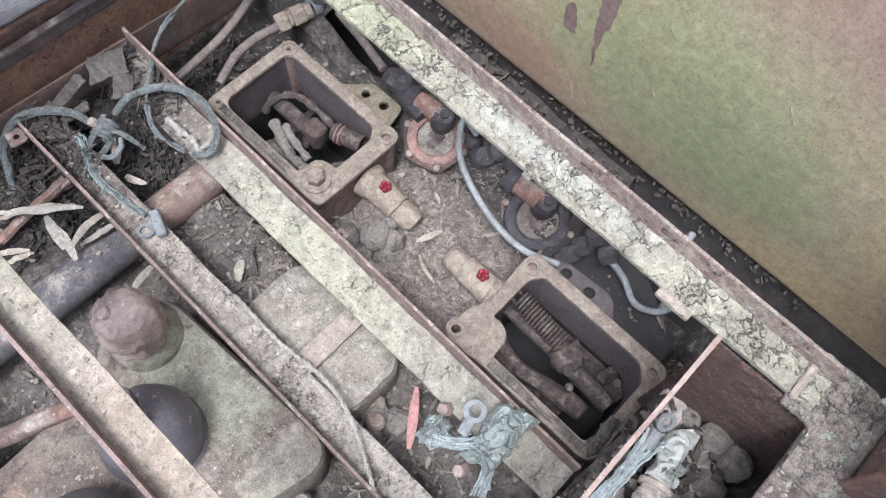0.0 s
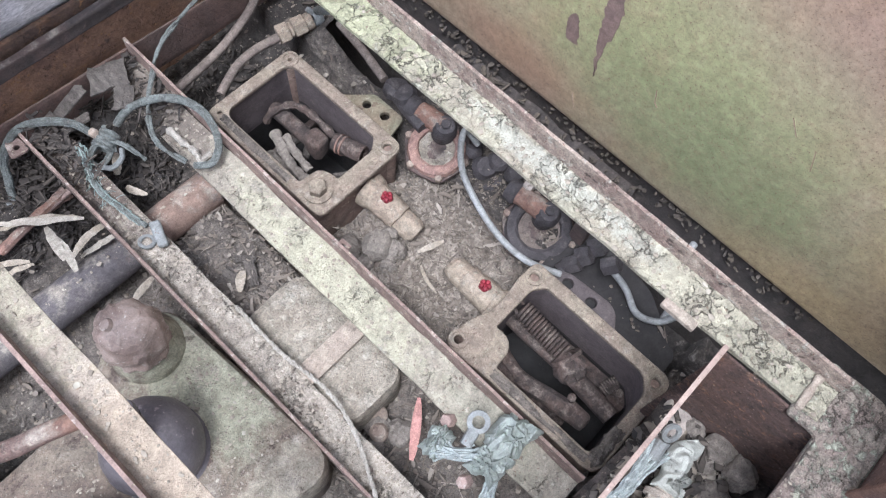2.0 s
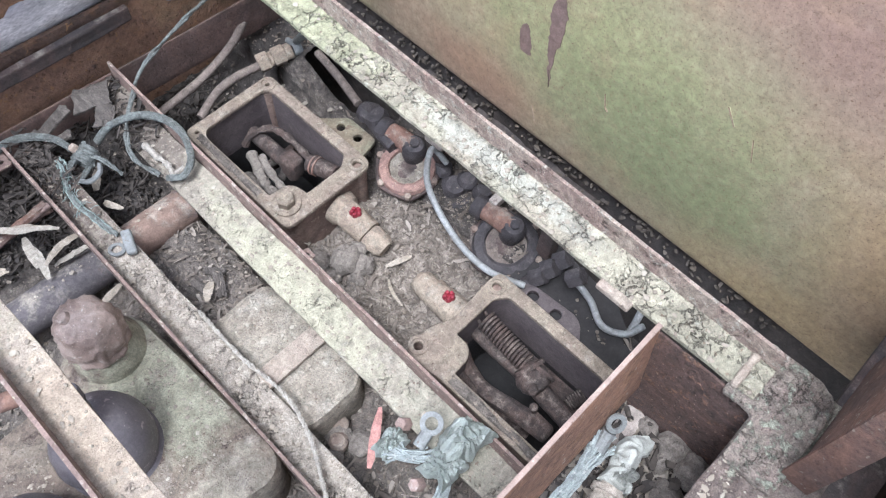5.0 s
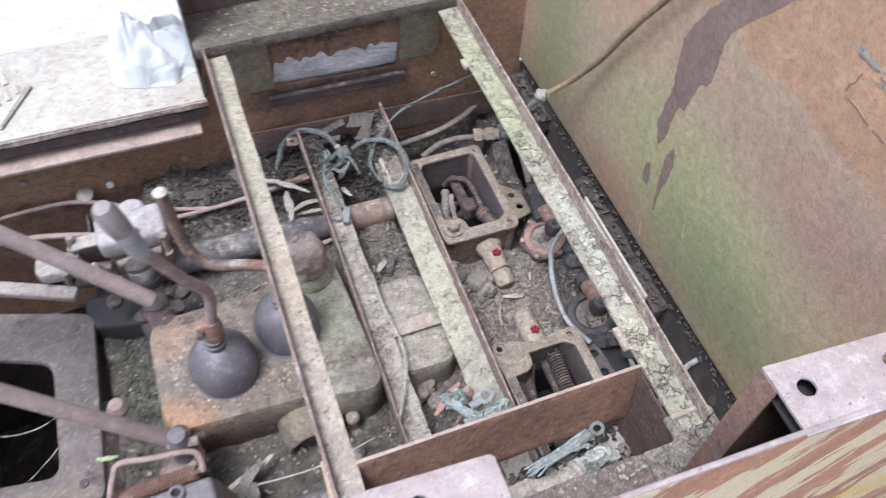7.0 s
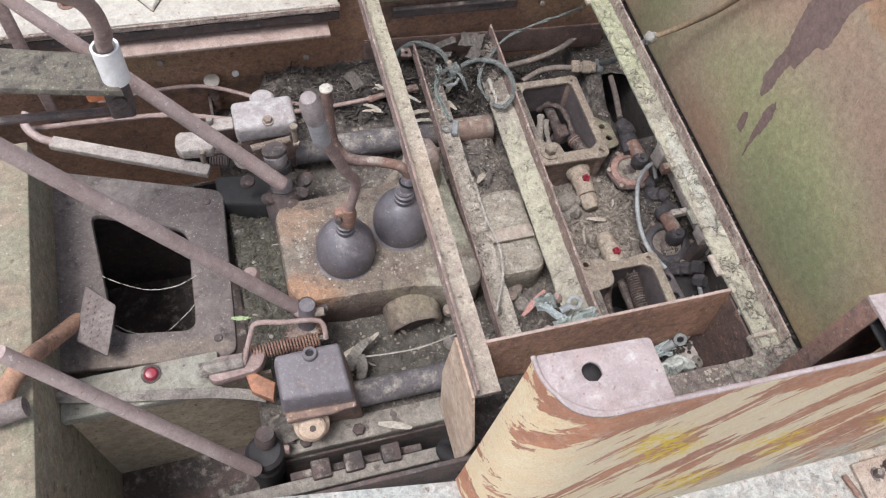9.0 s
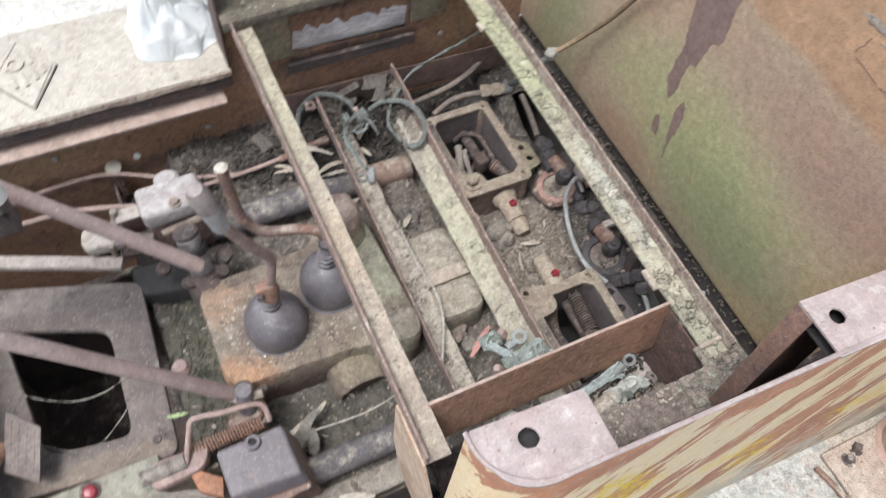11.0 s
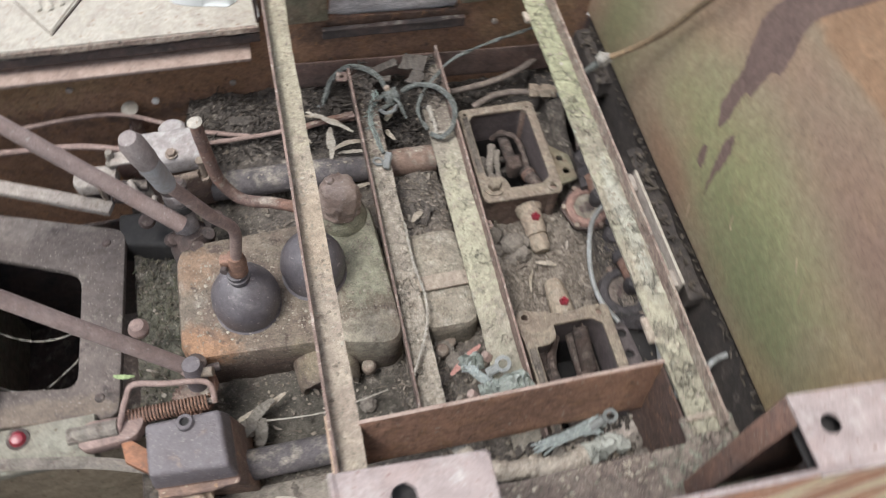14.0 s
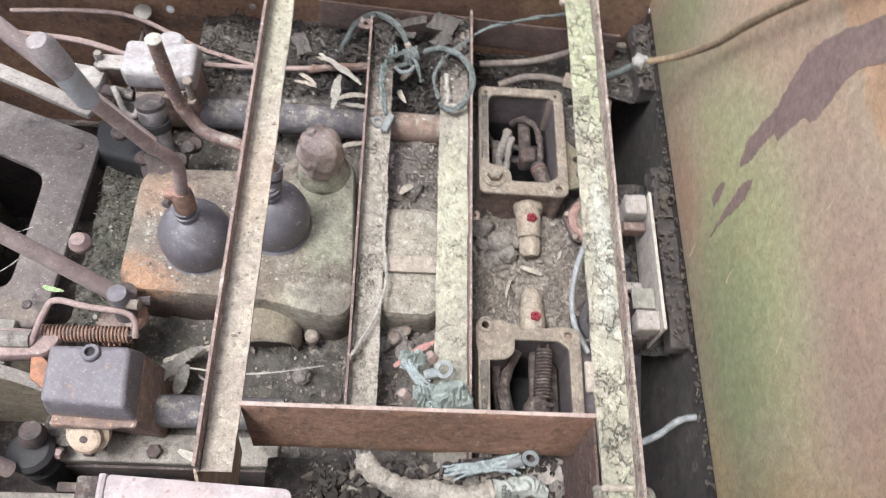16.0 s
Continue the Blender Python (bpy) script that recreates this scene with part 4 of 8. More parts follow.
solid("wall_foot_angle", roughen(box(-0.2, 0.4, 0.5125, 0.5165, 0.08, 0.155, 0.001, m=Matrix.Translation((0.0, 0.03, 0)) @ Matrix.Rotation(radians(-4.0), 4, "Z") @ Matrix.Translation((0.0, -0.03, 0))), 0.0012, 0.02, 6), BACK_RUST, "rusted steel angle along the foot of the side plate", "angle iron")

# ---- far fender deck ----
aslant = Matrix.Translation((-0.224, 0.51, 0)) @ Matrix.Rotation(radians(-1.3), 4, "Z") @ Matrix.Translation((0.224, -0.51, 0))
deck = thing("fender_deck", (-0.65, 0.66, 0.265), "dusty pale steel fender deck with worn edges", "fender", kind="structure")
b = roughen(box(-1.3, -0.222, 0.512, 0.772, 0.268, 0.29, 0.003, m=aslant), 0.0012, 0.05)
part("deck_plate", b, DECK, deck)
part("edge_lip", roughen(box(-1.3, -0.224, 0.5055, 0.5115, 0.277, 0.2885, 0.001, m=aslant), 0.0035, 0.014, 20), BEAM_EDGE, deck, "ragged flaking front lip")
# dark rust here also paints the shadow between lip and ledge
part("under_lip", roughen(box(-1.3, -0.224, 0.5115, 0.516, 0.245, 0.267, 0.001, m=aslant), 0.001, 0.02, 6), RUST_DARK, deck, "rusty web below the lip, darkened as the lip's shadow")
b = box(-0.222, 0.49, 0.546, 0.81, 0.205, 0.218, 0.002)
part("rear_deck_plate", b, DECK, deck)
b = plate(rounded([(-0.677, 0.655), (-0.607, 0.753), (-0.546, 0.653), (-0.606, 0.551)], 0.004), [], 0.006, Matrix.Translation((0, 0, 0.2965)), 0.001)
sign = solid("diamond_plate", b, DECK, "worn diamond-shaped plate with raised marks", "plate")
b = plate(rounded([(-0.6795, 0.655), (-0.607, 0.7565), (-0.5435, 0.653), (-0.606, 0.5475)], 0.004), [], 0.003, Matrix.Translation((0, 0, 0.2925)), 0.0005)
part("rusty_edge", roughen(b, 0.0008, 0.02), RUST_DARK, sign, "dark rusted edge of the plate")
marks = Matrix.Translation((-0.608, 0.654, 0.2965)) @ Matrix.Rotation(radians(12), 4, "Z")
for dx, dy, w, h in ((0.02, 0.026, 0.011, 0.032), (-0.028, -0.02, 0.01, 0.036), (-0.008, -0.024, 0.011, 0.04), (0.014, -0.02, 0.01, 0.036), (0.034, -0.012, 0.009, 0.03)):
    part("raised_bar", box(dx - w / 2, dx + w / 2, dy - h / 2, dy + h / 2, 0, 0.0045, 0.0015, m=marks), DECK, sign)
part("raised_ring", lathe([(0.011, 0), (0.02, 0), (0.0195, 0.0045), (0.0115, 0.0045), (0.011, 0)], marks @ Vector((-0.01, 0.026, 0)), n=28), DECK, sign)
corners = [Vector(p) for p in ((-0.675, 0.652, 0.2965), (-0.61, 0.751, 0.2965), (-0.548, 0.65, 0.2965), (-0.606, 0.549, 0.2965))]
for p, q in zip(corners, corners[1:] + corners[:1]):
    d = (q - p).normalized()
    inner = Vector((-0.6085, 0.6505, 0.2965))
    p2, q2 = (v + (inner - v).normalized() * 0.007 for v in (p, q))
    part("raised_rim", roughen(tube([p2, q2], 0.0032, 8), 0.0006, 0.01), DECK, sign)

# long pipe lying behind the slot
solid("pipe_behind_slot", roughen(tube([(-0.11, 0.582, 0.258), (0.0, 0.583, 0.256), (0.1, 0.582, 0.252), (0.3, 0.582, 0.248)], 0.03, 24, step=10), 0.002, 0.02), LOG, "dusty grey pipe lying behind the torn slot", "pipe")

solid("slot_bar", roughen(box(-0.1, 0.2, 0.518, 0.5295, 0.215, 0.24, 0.002, m=Matrix.Translation((0.05, 0, 0.228)) @ Matrix.Rotation(radians(2.2), 4, "Y") @ Matrix.Translation((-0.05, 0, -0.228))), 0.002, 0.015, 8), RUST_DARK, "dark rusted flat bar below the torn slot", "bar")

# ---- far arm-rest back plate and cross bar ----
arm_far = thing("seat_carrier", (0.1, 0.6, 0.27), "rusted arm-rest carrier with bolt holes and lichen-covered bar", "bracket")
back = Matrix.Translation((0, 0.603, 0)) @ Matrix.Rotation(radians(90), 4, "X")
b = plate([(-0.225, 0.27), (-0.2, 0.27), (-0.2, 0.42), (0.49, 0.42), (0.49, 0.72), (-0.225, 0.72)], [circle(-0.15, 0.478, 0.008), circle(-0.185, 0.51, 0.007), circle(-0.15, 0.515, 0.007)], 0.005, back)
part("back_plate", b, BACK_RUST, arm_far)
b = box(-0.2205, 0.3, 0.492, 0.597, 0.424, 0.43, 0.001)
# dark sheet added behind the back plate so its holes look dark
part("hole_backing", box(-0.21, -0.125, 0.6065, 0.612, 0.46, 0.53, 0.001), RUST_DARK, arm_far)
part("cross_bar", roughen(b, 0.002, 0.02, 6), CROSS, arm_far, "flat bar under lichen and dirt")
# filler added to hide bright ground between wall and back plate
part("gap_filler", box(0.28, 0.487, 0.546, 0.599, 0.405, 0.418, 0.001), RUST_DARK, arm_far)
part("cross_bar_lip", box(-0.2205, 0.3, 0.488, 0.492, 0.41, 0.432, 0.001), CROSS, arm_far)
part("end_plate", box(-0.226, -0.221, 0.515, 0.602, 0.291, 0.72, 0.001), BACK_RUST, arm_far)
for x0, x1 in ((-0.17, -0.085), (0.19, 0.275)):
    part("post", box(x0, x1, 0.52, 0.531, 0.27, 0.424, 0.002), OLIVE, arm_far, "olive-brown flat post")

# ---- seat rails: two upper angle irons ----


def flaked(x, y, deep):
    """Height of curled paint flakes, or of crusted dirt."""
    p = Vector((x, y, 0))
    if not deep:
        return 0.0022 * max(0.0, noise.fractal(p / 0.014 + Vector((3, 1, 0)), 1, 2, 4))
    q = p + 0.009 * noise.noise_vector(p / 0.024) + 0.004 * noise.noise_vector(p / 0.008)
    far, near = noise.voronoi(q / 0.018)
    gap = far[1] - far[0]
    worn = min(1.0, max(0.0, 0.45 + 1.7 * noise.fractal(p / 0.05 + Vector((9, 4, 0)), 1, 2, 2)))
    return deep * worn * (0.0008 * noise.cell(near[0] * 7.3) + 0.0009 * max(0.0, 1 - gap / 0.3) - 0.0008 * max(0.0, 1 - gap / 0.06))


def angle_rail(name, x0, x1, leg_x, y0, y1, z0, z1, leg_h, face, edge, label, slope=0.0, thick=0.005, rag=0.0, flakes=0.0):
    """A steel angle along y: a flat flange with an upright leg on one edge."""
    t = thing(name, ((x0 + x1) / 2, (y0 + y1) / 2, min(z0, z1) - thick), label, "rail", "seat rails")
    n, across = (600, 26) if flakes else (240, 12)
    b = bmesh.new()
    rows = []
    for i in range(n + 1):
        u = i / n
        y, z = y0 + (y1 - y0) * u, z0 + (z1 - z0) * u
        w0 = x0 + rag * noise.fractal(Vector((u * 9, 1.3, 0)), 1, 2, 3)
        w1 = x1 + rag * noise.fractal(Vector((u * 9, 7.3, 0)), 1, 2, 3)
        cols = [w0 + (w1 - w0) * k / across for k in range(across + 1)]
        lifts = [flaked(x, y, flakes) for x in cols]
        rows.append([b.verts.new((x, y, z + 0.0012 * noise.fractal(Vector((x, y, 0)) / 0.02, 1, 2, 4) + lift)) for x, lift in zip(cols, lifts)] + [b.verts.new((x, y, z - thick)) for x in cols[::-1]])
    for u, v in zip(rows, rows[1:]):
        for k in range(len(u)):
            j = (k + 1) % len(u)
            b.faces.new((u[k], u[j], v[j], v[k]))
    b.faces.new(rows[0])
    b.faces.new(rows[-1][::-1])
    part("flange", b, face, t)
    b = bmesh.new()
    w, n = 0.004, 160
    for i in range(n + 1):
        u = i / n
        y, z = y0 + (y1 - y0) * u, z0 + (z1 - z0) * u
        h = leg_h * (1 + 0.06 * noise.fractal(Vector((u * 14, 3.1, 0)), 1, 2, 3))
        for x, zz in ((leg_x - w / 2, z - thick), (leg_x + w / 2, z - thick), (leg_x + w / 2, z + h), (leg_x - w / 2, z + h)):
            b.verts.new((x, y, zz))
    b.verts.ensure_lookup_table()
    for i in range(n):
        for k in range(4):
            a, c = 4 * i + k, 4 * i + (k + 1) % 4
            b.faces.new([b.verts[j] for j in (a, c, c + 4, a + 4)])
    b.faces.new([b.verts[j] for j in range(4)])
    b.faces.new([b.verts[j] for j in range(4 * n, 4 * n + 4)])
    part("upright_leg", b, edge, t, "reddish rusted upright edge")
    return t


rail_a = angle_rail("seat_rail", -0.203, -0.167, -0.205, -0.435, 0.49, 0.405, 0.405, 0.026, LICHEN_PLAIN, EDGE_RUST, "dusty yellow steel angle rail with a reddish edge", rag=0.0015)
rail_b = angle_rail("seat_rail", 0.26, 0.3, 0.302, -0.462, 0.488, 0.405, 0.405, 0.028, LICHEN, BEAM_EDGE, "steel angle rail under cracked lichen-green paint", rag=0.002, flakes=1.0)
part("notch_tab", box(0.25, 0.262, -0.325, -0.285, 0.397, 0.405, 0.002), LICHEN_PLAIN, rail_b)
part("notch_tab", box(0.25, 0.262, 0.315, 0.34, 0.397, 0.405, 0.002), LICHEN_PLAIN, rail_b)
part("end_strip", roughen(box(0.258, 0.3, -0.445, -0.437, 0.404, 0.411, 0.003), 0.002, 0.01, 3), LICHEN_PLAIN, rail_b)
# pale leg plate under the near end of the plain rail
leg = Matrix.Translation((-0.207, 0, 0)) @ Matrix.Rotation(radians(90), 4, "Z") @ Matrix.Rotation(radians(90), 4, "X")
part("leg_plate", plate([(-0.435, 0.399), (-0.335, 0.399), (-0.325, 0.23), (-0.35, 0.12), (-0.46, 0.12), (-0.48, 0.3)], [], 0.004, leg), TAN_PAINT, rail_a, "cream painted leg plate")
# lower rails
rail_c = angle_rail("lower_rail", -0.056, -0.012, -0.059, -0.3, 0.475, 0.095, 0.147, 0.03, RAIL_DIRT, EDGE_RUST, "dirt-crusted lower steel rail with a thin upright edge", rag=0.002)
rail_d = angle_rail("lower_rail", 0.078, 0.13, 0.133, -0.36, 0.5, 0.12, 0.152, 0.032, RAIL_PAINT, EDGE_RUST, "yellow-green lower steel rail with a red upright edge", rag=0.002, flakes=0.25)
b = plate(rounded([(-0.088, 0.476), (-0.061, 0.472), (-0.061, 0.5), (-0.08, 0.505)], 0.007), [circle(-0.072, 0.487, 0.0042, 12)], 0.003, Matrix.Translation((0, 0, 0.142)))
part("end_tab", roughen(b, 0.0006, 0.02), EDGE_RUST, rail_c, "small rusted tab with a bolt hole")
tab_at = Vector((0.146, 0.070, 0.135))
part("tab", plate(rounded([(-0.008, -0.009), (0.009, -0.009), (0.009, 0.009), (-0.008, 0.009)], 0.003), [circle(0.001, 0, 0.0035, 10)], 0.003, Matrix.Translation((0.142, tab_at.y, 0.135))), EDGE_RUST, rail_d, "small red tab with a hole")
b = box(-0.012, 0.082, -0.034, -0.004, 0.105, 0.112, 0.001)
solid("cross_strap", roughen(b, 0.001, 0.02), LICHEN_PLAIN, "flat yellow steel strap between the lower rails", "strap")

# ---- compartment behind the seat ----
comp = thing("battery_tray", (0.05, -0.41, 0.1), "open rusted steel tray frame behind the seat rails", "tray")
lean = Matrix.Identity(4)
lean[1][2] = 0.117
b = roughen(box(-0.168, 0.258, -0.002, 0.002, -0.135, 0, 0.001), 0.0008, 0.04, 8)
for v in b.verts:
    if v.co.z < -0.12:
        v.co.z += 0.012 * noise.fractal(Vector((v.co.x / 0.03, 2.0, 0)), 1, 2, 3)
b.transform(Matrix.Translation((0, -0.357, 0.41)) @ lean)
part("front_plate", b, FRONT_RUST, comp, "rusted upright front plate with a pale edge")
part("front_edge", roughen(box(-0.168, 0.258, -0.3597, -0.3543, 0.4102, 0.412, 0.0008), 0.0008, 0.015, 8), LEDGE, comp)
part("side_plate", roughen(box(0.256, 0.26, -0.519, -0.36, 0.03, 0.398, 0.001), 0.0008, 0.03, 3), RED_RUST, comp)
part("rear_bar", roughen(box(-0.165, 0.32, -0.556, -0.47, 0.39, 0.398, 0.002), 0.003, 0.015, 12), TRAY_BAR, comp, "lichen-crusted rear bar")
part("corner_crust", roughen(plate(rounded([(0.252, -0.438), (0.322, -0.438), (0.322, -0.522), (0.2, -0.522), (0.2, -0.472), (0.252, -0.472)], [0.004, 0.01, 0.03, 0.004, 0.004, 0.01], 5), [], 0.006, Matrix.Translation((0, 0, 0.4035)), 0.001), 0.0015, 0.012, 3), CORNER, comp, "lichen-crusted rounded corner")
part("rear_plate", box(-0.165, 0.256, -0.52, -0.515, 0.05, 0.39, 0.001), RUST_DARK, comp)

# ---- near arm-rest: bent yellow sheet with two top plates ----
arm = thing("seat_side_box", (0.2, -0.58, 0.2), "arm-rest box of bent steel with peeling yellow paint", "armrest")
line = [Vector((-0.203, -0.503)), Vector((-0.203, -0.51)), Vector((-0.203, -0.515))] + [Vector((-0.123 - 0.08 * math.cos(a), -0.515 - 0.07 * math.sin(a))) for a in np.linspace(0.1, math.pi / 2, 10)] + [Vector((x, -0.585 - 0.02 * (x + 0.12))) for x in np.linspace(-0.1, 0.95, 22)]


def side_skin(inset):
    """The arm-rest's bent side, flaring out towards its foot."""
    b = bmesh.new()
    rows = []
    for k in range(13):
        z = 0.718 - inset - 0.52 * k / 12
        out = 0.03 * (k / 12) ** 1.2 - inset
        row = []
        for i, p in enumerate(line):
            d = (line[min(i + 1, len(line) - 1)] - line[max(i - 1, 0)]).normalized()
            q = p + Vector((-abs(d.y), -abs(d.x))) * out
            row.append(b.verts.new((q.x, q.y, z)))
        rows.append(row)
    for u, v in zip(rows, rows[1:]):
        for i in range(len(line) - 1):
            b.faces.new((u[i], u[i + 1], v[i + 1], v[i]))
    return b


b = side_skin(0.0)
bmesh.ops.solidify(b, geom=b.faces[:], thickness=-0.004)
# second, dark skin added inside so the top plates' holes look unlit
b2 = side_skin(0.007)
bmesh.ops.solidify(b2, geom=b2.faces[:], thickness=-0.001)
part("inner_lining", b2, RUST_DARK, arm, "added dark lining inside the sheet, keeps the holes dark")
part("lip", tube([(p.x, p.y + 0.002, 0.7185) for p in line], 0.0032, 8, step=1), PINK_RUST, arm, "worn pinkish upper edge of the sheet")
part("side_sheet", b, PEEL, arm, "curved sheet with cream and yellow paint peeling off rust")
b = plate(rounded([(-0.199, -0.502), (-0.064, -0.509), (-0.064, -0.583), (-0.199, -0.588)], [0.003, 0.006, 0.002, 0.075], 8), [circle(-0.144, -0.533, 0.0125, 14, 0.06)], 0.005, Matrix.Translation((0, 0, 0.72)), 0.001)
part("top_plate", b, PINK_RUST, arm, "pinkish primed top plate with a bolt hole")
b = plate([(0.226, -0.518), (0.378, -0.527), (0.378, -0.598), (0.226, -0.594)], [circle(0.255, -0.551, 0.011, 14, 0.05), circle(0.355, -0.555, 0.01, 14, 0.05)], 0.005, Matrix.Translation((0, 0, 0.72)), 0.001)
part("top_plate", b, PINK_RUST, arm, "pinkish primed top plate with bolt holes")
# black sheets added close under the top plates so their holes look dark
part("hole_blackout", box(-0.17, -0.118, -0.556, -0.51, 0.686, 0.69, 0.001), GREASE_AND_SHADE, arm, "added black sheet that darkens the bolt holes")
part("hole_blackout", box(0.232, 0.372, -0.59, -0.532, 0.686, 0.69, 0.001), GREASE_AND_SHADE, arm, "added black sheet that darkens the bolt holes")
part("hanging_flange", box(0.224, 0.229, -0.545, -0.517, 0.4, 0.716, 0.001), RUST, arm)
part("inner_sheet", box(0.229, 0.38, -0.53, -0.526, 0.395, 0.714, 0.001), RUST, arm)
part("inner_base", box(0.16, 0.95, -0.59, -0.52, 0.385, 0.395, 0.001), RUST_DARK, arm)

# ---- near fender deck ----
near_deck = thing("near_fender_deck", (0.3, -0.75, 0.18), "grey-green dusty steel fender deck beside the arm-rest", "fender", kind="structure")
edge = [(-1.0, -0.41), (-0.676, -0.44), (-0.215, -0.51), (-0.2, -0.6), (0.9, -0.6), (1.3, -0.6), (1.3, -1.2), (-1.0, -1.2)]
part("deck_plate", plate(edge, [], 0.015, Matrix.Translation((0, 0, 0.2)), 0.001), GREENDECK, near_deck)
post = thing("canopy_post", (0.6, -0.69, 0.2), "round rusted post standing on a base plate", "post")
part("tube", tube([(0.6, -0.7, 0.2), (0.6, -0.7, 0.75)], 0.052, 28), POST, post)
part("base_plate", roughen(box(0.45, 0.72, -0.8, -0.645, 0.2, 0.21, 0.002), 0.0015, 0.03, 3), POST_BASE, post, "rust-stained base plate")
for x, y in ((0.487, -0.672), (0.512, -0.662)):
    part("anchor_bolt", roughen(hexbolt((x, y, 0.208), 0.0085, 0.013, washer=0.012), 0.002, 0.008), RUST_DARK, post)
part("weld", roughen(lathe([(0.05, 0), (0.062, 0), (0.052, 0.012), (0.05, 0)], (0.6, -0.7, 0.207), n=40), 0.002, 0.012), POST, post, "rough weld round the post foot")

# ---- fuel tank ----
tank = thing("fuel_tank", (0.75, 0.0, 0.17), "large faded olive and pinkish steel fuel tank", "tank")
b = box(0.488, 1.05, -0.575, 0.68, 0.17, 1.15, 0.02, seg=3)
part("tank_shell", roughen(b, 0.0005, 0.25, 6), TANK, tank)


def drip(points):
    """A thin dried run of oil on the tank's face; rows of (y, z)."""
    pts = smooth_line([(0.4875, y, z) for y, z in points], 8)
    pts = [p + Vector((0, 0.003 * noise.noise(p / 0.02), 0.003 * noise.noise(p / 0.015 + Vector((3, 3, 3))))) + Vector((0, 0.003 * noise.noise(p / 0.006), 0)) for p in pts]
    b = bmesh.new()
    f = b.faces.new([b.verts.new(p) for p in pts[:-1]])
    ext = bmesh.ops.extrude_face_region(b, geom=[f])
    bmesh.ops.translate(b, verts=[v for v in ext["geom"] if isinstance(v, bmesh.types.BMVert)], vec=(0.006, 0, 0))
    return b


part("oil_stain", drip([(-0.09, 0.86), (0.0, 0.71), (0.03, 0.64), (0.027, 0.596), (0.02, 0.55), (0.02, 0.524), (0.027, 0.469), (0.018, 0.44), (0.006, 0.427), (-0.002, 0.455), (-0.004, 0.48), (-0.01, 0.525), (-0.024, 0.534), (-0.034, 0.591), (-0.052, 0.61), (-0.055, 0.64), (-0.062, 0.72), (-0.16, 0.86), (-0.09, 0.86)]), STAIN, tank, "dark oil run")
part("oil_stain", drip([(-0.039, 0.294), (-0.031, 0.335), (-0.024, 0.376), (-0.022, 0.42), (-0.033, 0.451), (-0.042, 0.43), (-0.046, 0.401), (-0.038, 0.35), (-0.039, 0.294)]), STAIN, tank, "dark oil run")
part("oil_stain", drip([(-0.002, 0.327), (0.014, 0.323), (0.018, 0.345), (0.018, 0.364), (0.008, 0.37), (0.0, 0.35), (-0.002, 0.327)]), STAIN, tank, "dark oil run")

def scratch(points, wide):
    """A thin worn line on the tank's face; rows of (y, z)."""
    pts = [Vector((0.4869, y, z)) for y, z in points]
    b = bmesh.new()
    for p, q in zip(pts, pts[1:]):
        d = (q - p).normalized()
        o = Vector((0, -d.z, d.y)) * wide / 2
        vs = [b.verts.new(v) for v in (p - o, p + o, q + o * 0.8, q - o * 0.8)]
        ext = bmesh.ops.extrude_face_region(b, geom=[b.faces.new(vs)])
        bmesh.ops.translate(b, verts=[v for v in ext["geom"] if isinstance(v, bmesh.types.BMVert)], vec=(0.003, 0, 0))
    return b


for pts in ([(-0.12, 0.35), (-0.125, 0.33), (-0.13, 0.325)], [(-0.3, 0.43), (-0.31, 0.4)], [(-0.16, 0.62), (-0.165, 0.6), (-0.16, 0.59)], [(-0.26, 0.45), (-0.275, 0.43)], [(-0.02, 0.24), (-0.03, 0.21)]):
    part("scratch", scratch(pts, 0.0008), TAN_PAINT, tank, "pale thin scratch")
rnd = random.Random(4)
for (y0, z0), (y1, z1), n in (((-0.266, 0.818), (-0.26, 0.785), 4), ((-0.263, 0.781), (-0.309, 0.774), 5), ((-0.318, 0.774), (-0.359, 0.776), 5), ((-0.363, 0.776), (-0.41, 0.786), 5), ((-0.412, 0.792), (-0.406, 0.815), 3)):
    pts = [(y0 + (y1 - y0) * k / n + rnd.uniform(-0.002, 0.002), z0 + (z1 - z0) * k / n + rnd.uniform(-0.002, 0.002)) for k in range(n + 1)]
    part("hatch_seam", scratch(pts, rnd.uniform(0.001, 0.0034)), SEAM, tank, "dark rusted seam of a welded hatch")
for y0, y1 in ((-0.25, -0.285), (-0.29, -0.335), (-0.345, -0.372)):
    pts = [(y0 + (y1 - y0) * k / 5, 0.833 + rnd.uniform(-0.003, 0.003)) for k in range(6)]
    part("hatch_seam", scratch(pts, 0.0028), INNER_DUST, tank, "dark upper seam of the hatch")
for y, w in ((-0.262, 0.05), (-0.37, 0.05)):
    part("paint_remnant", drip([(y + w / 2 * math.cos(a) * rnd.uniform(0.6, 1.2), 0.838 + 0.0045 * math.sin(a) * rnd.uniform(0.5, 1.4)) for a in np.linspace(0, 5.6, 9)] + [(y + w / 2, 0.838)]), OLDPAINT, tank, "grey-green remnant of old paint")
for y, z, w, h in ((-0.3, 0.824, 0.03, 0.008), (-0.345, 0.829, 0.05, 0.012)):
    part("blister", drip([(y + w / 2 * math.cos(a) * rnd.uniform(0.7, 1.2), z + h / 2 * math.sin(a) * rnd.uniform(0.7, 1.3) - 0.15 * w * math.cos(a)) for a in np.linspace(0, 5.6, 9)] + [(y + w / 2, z - 0.15 * w)]), OLDPAINT, tank, "dark blistered paint at the hatch")


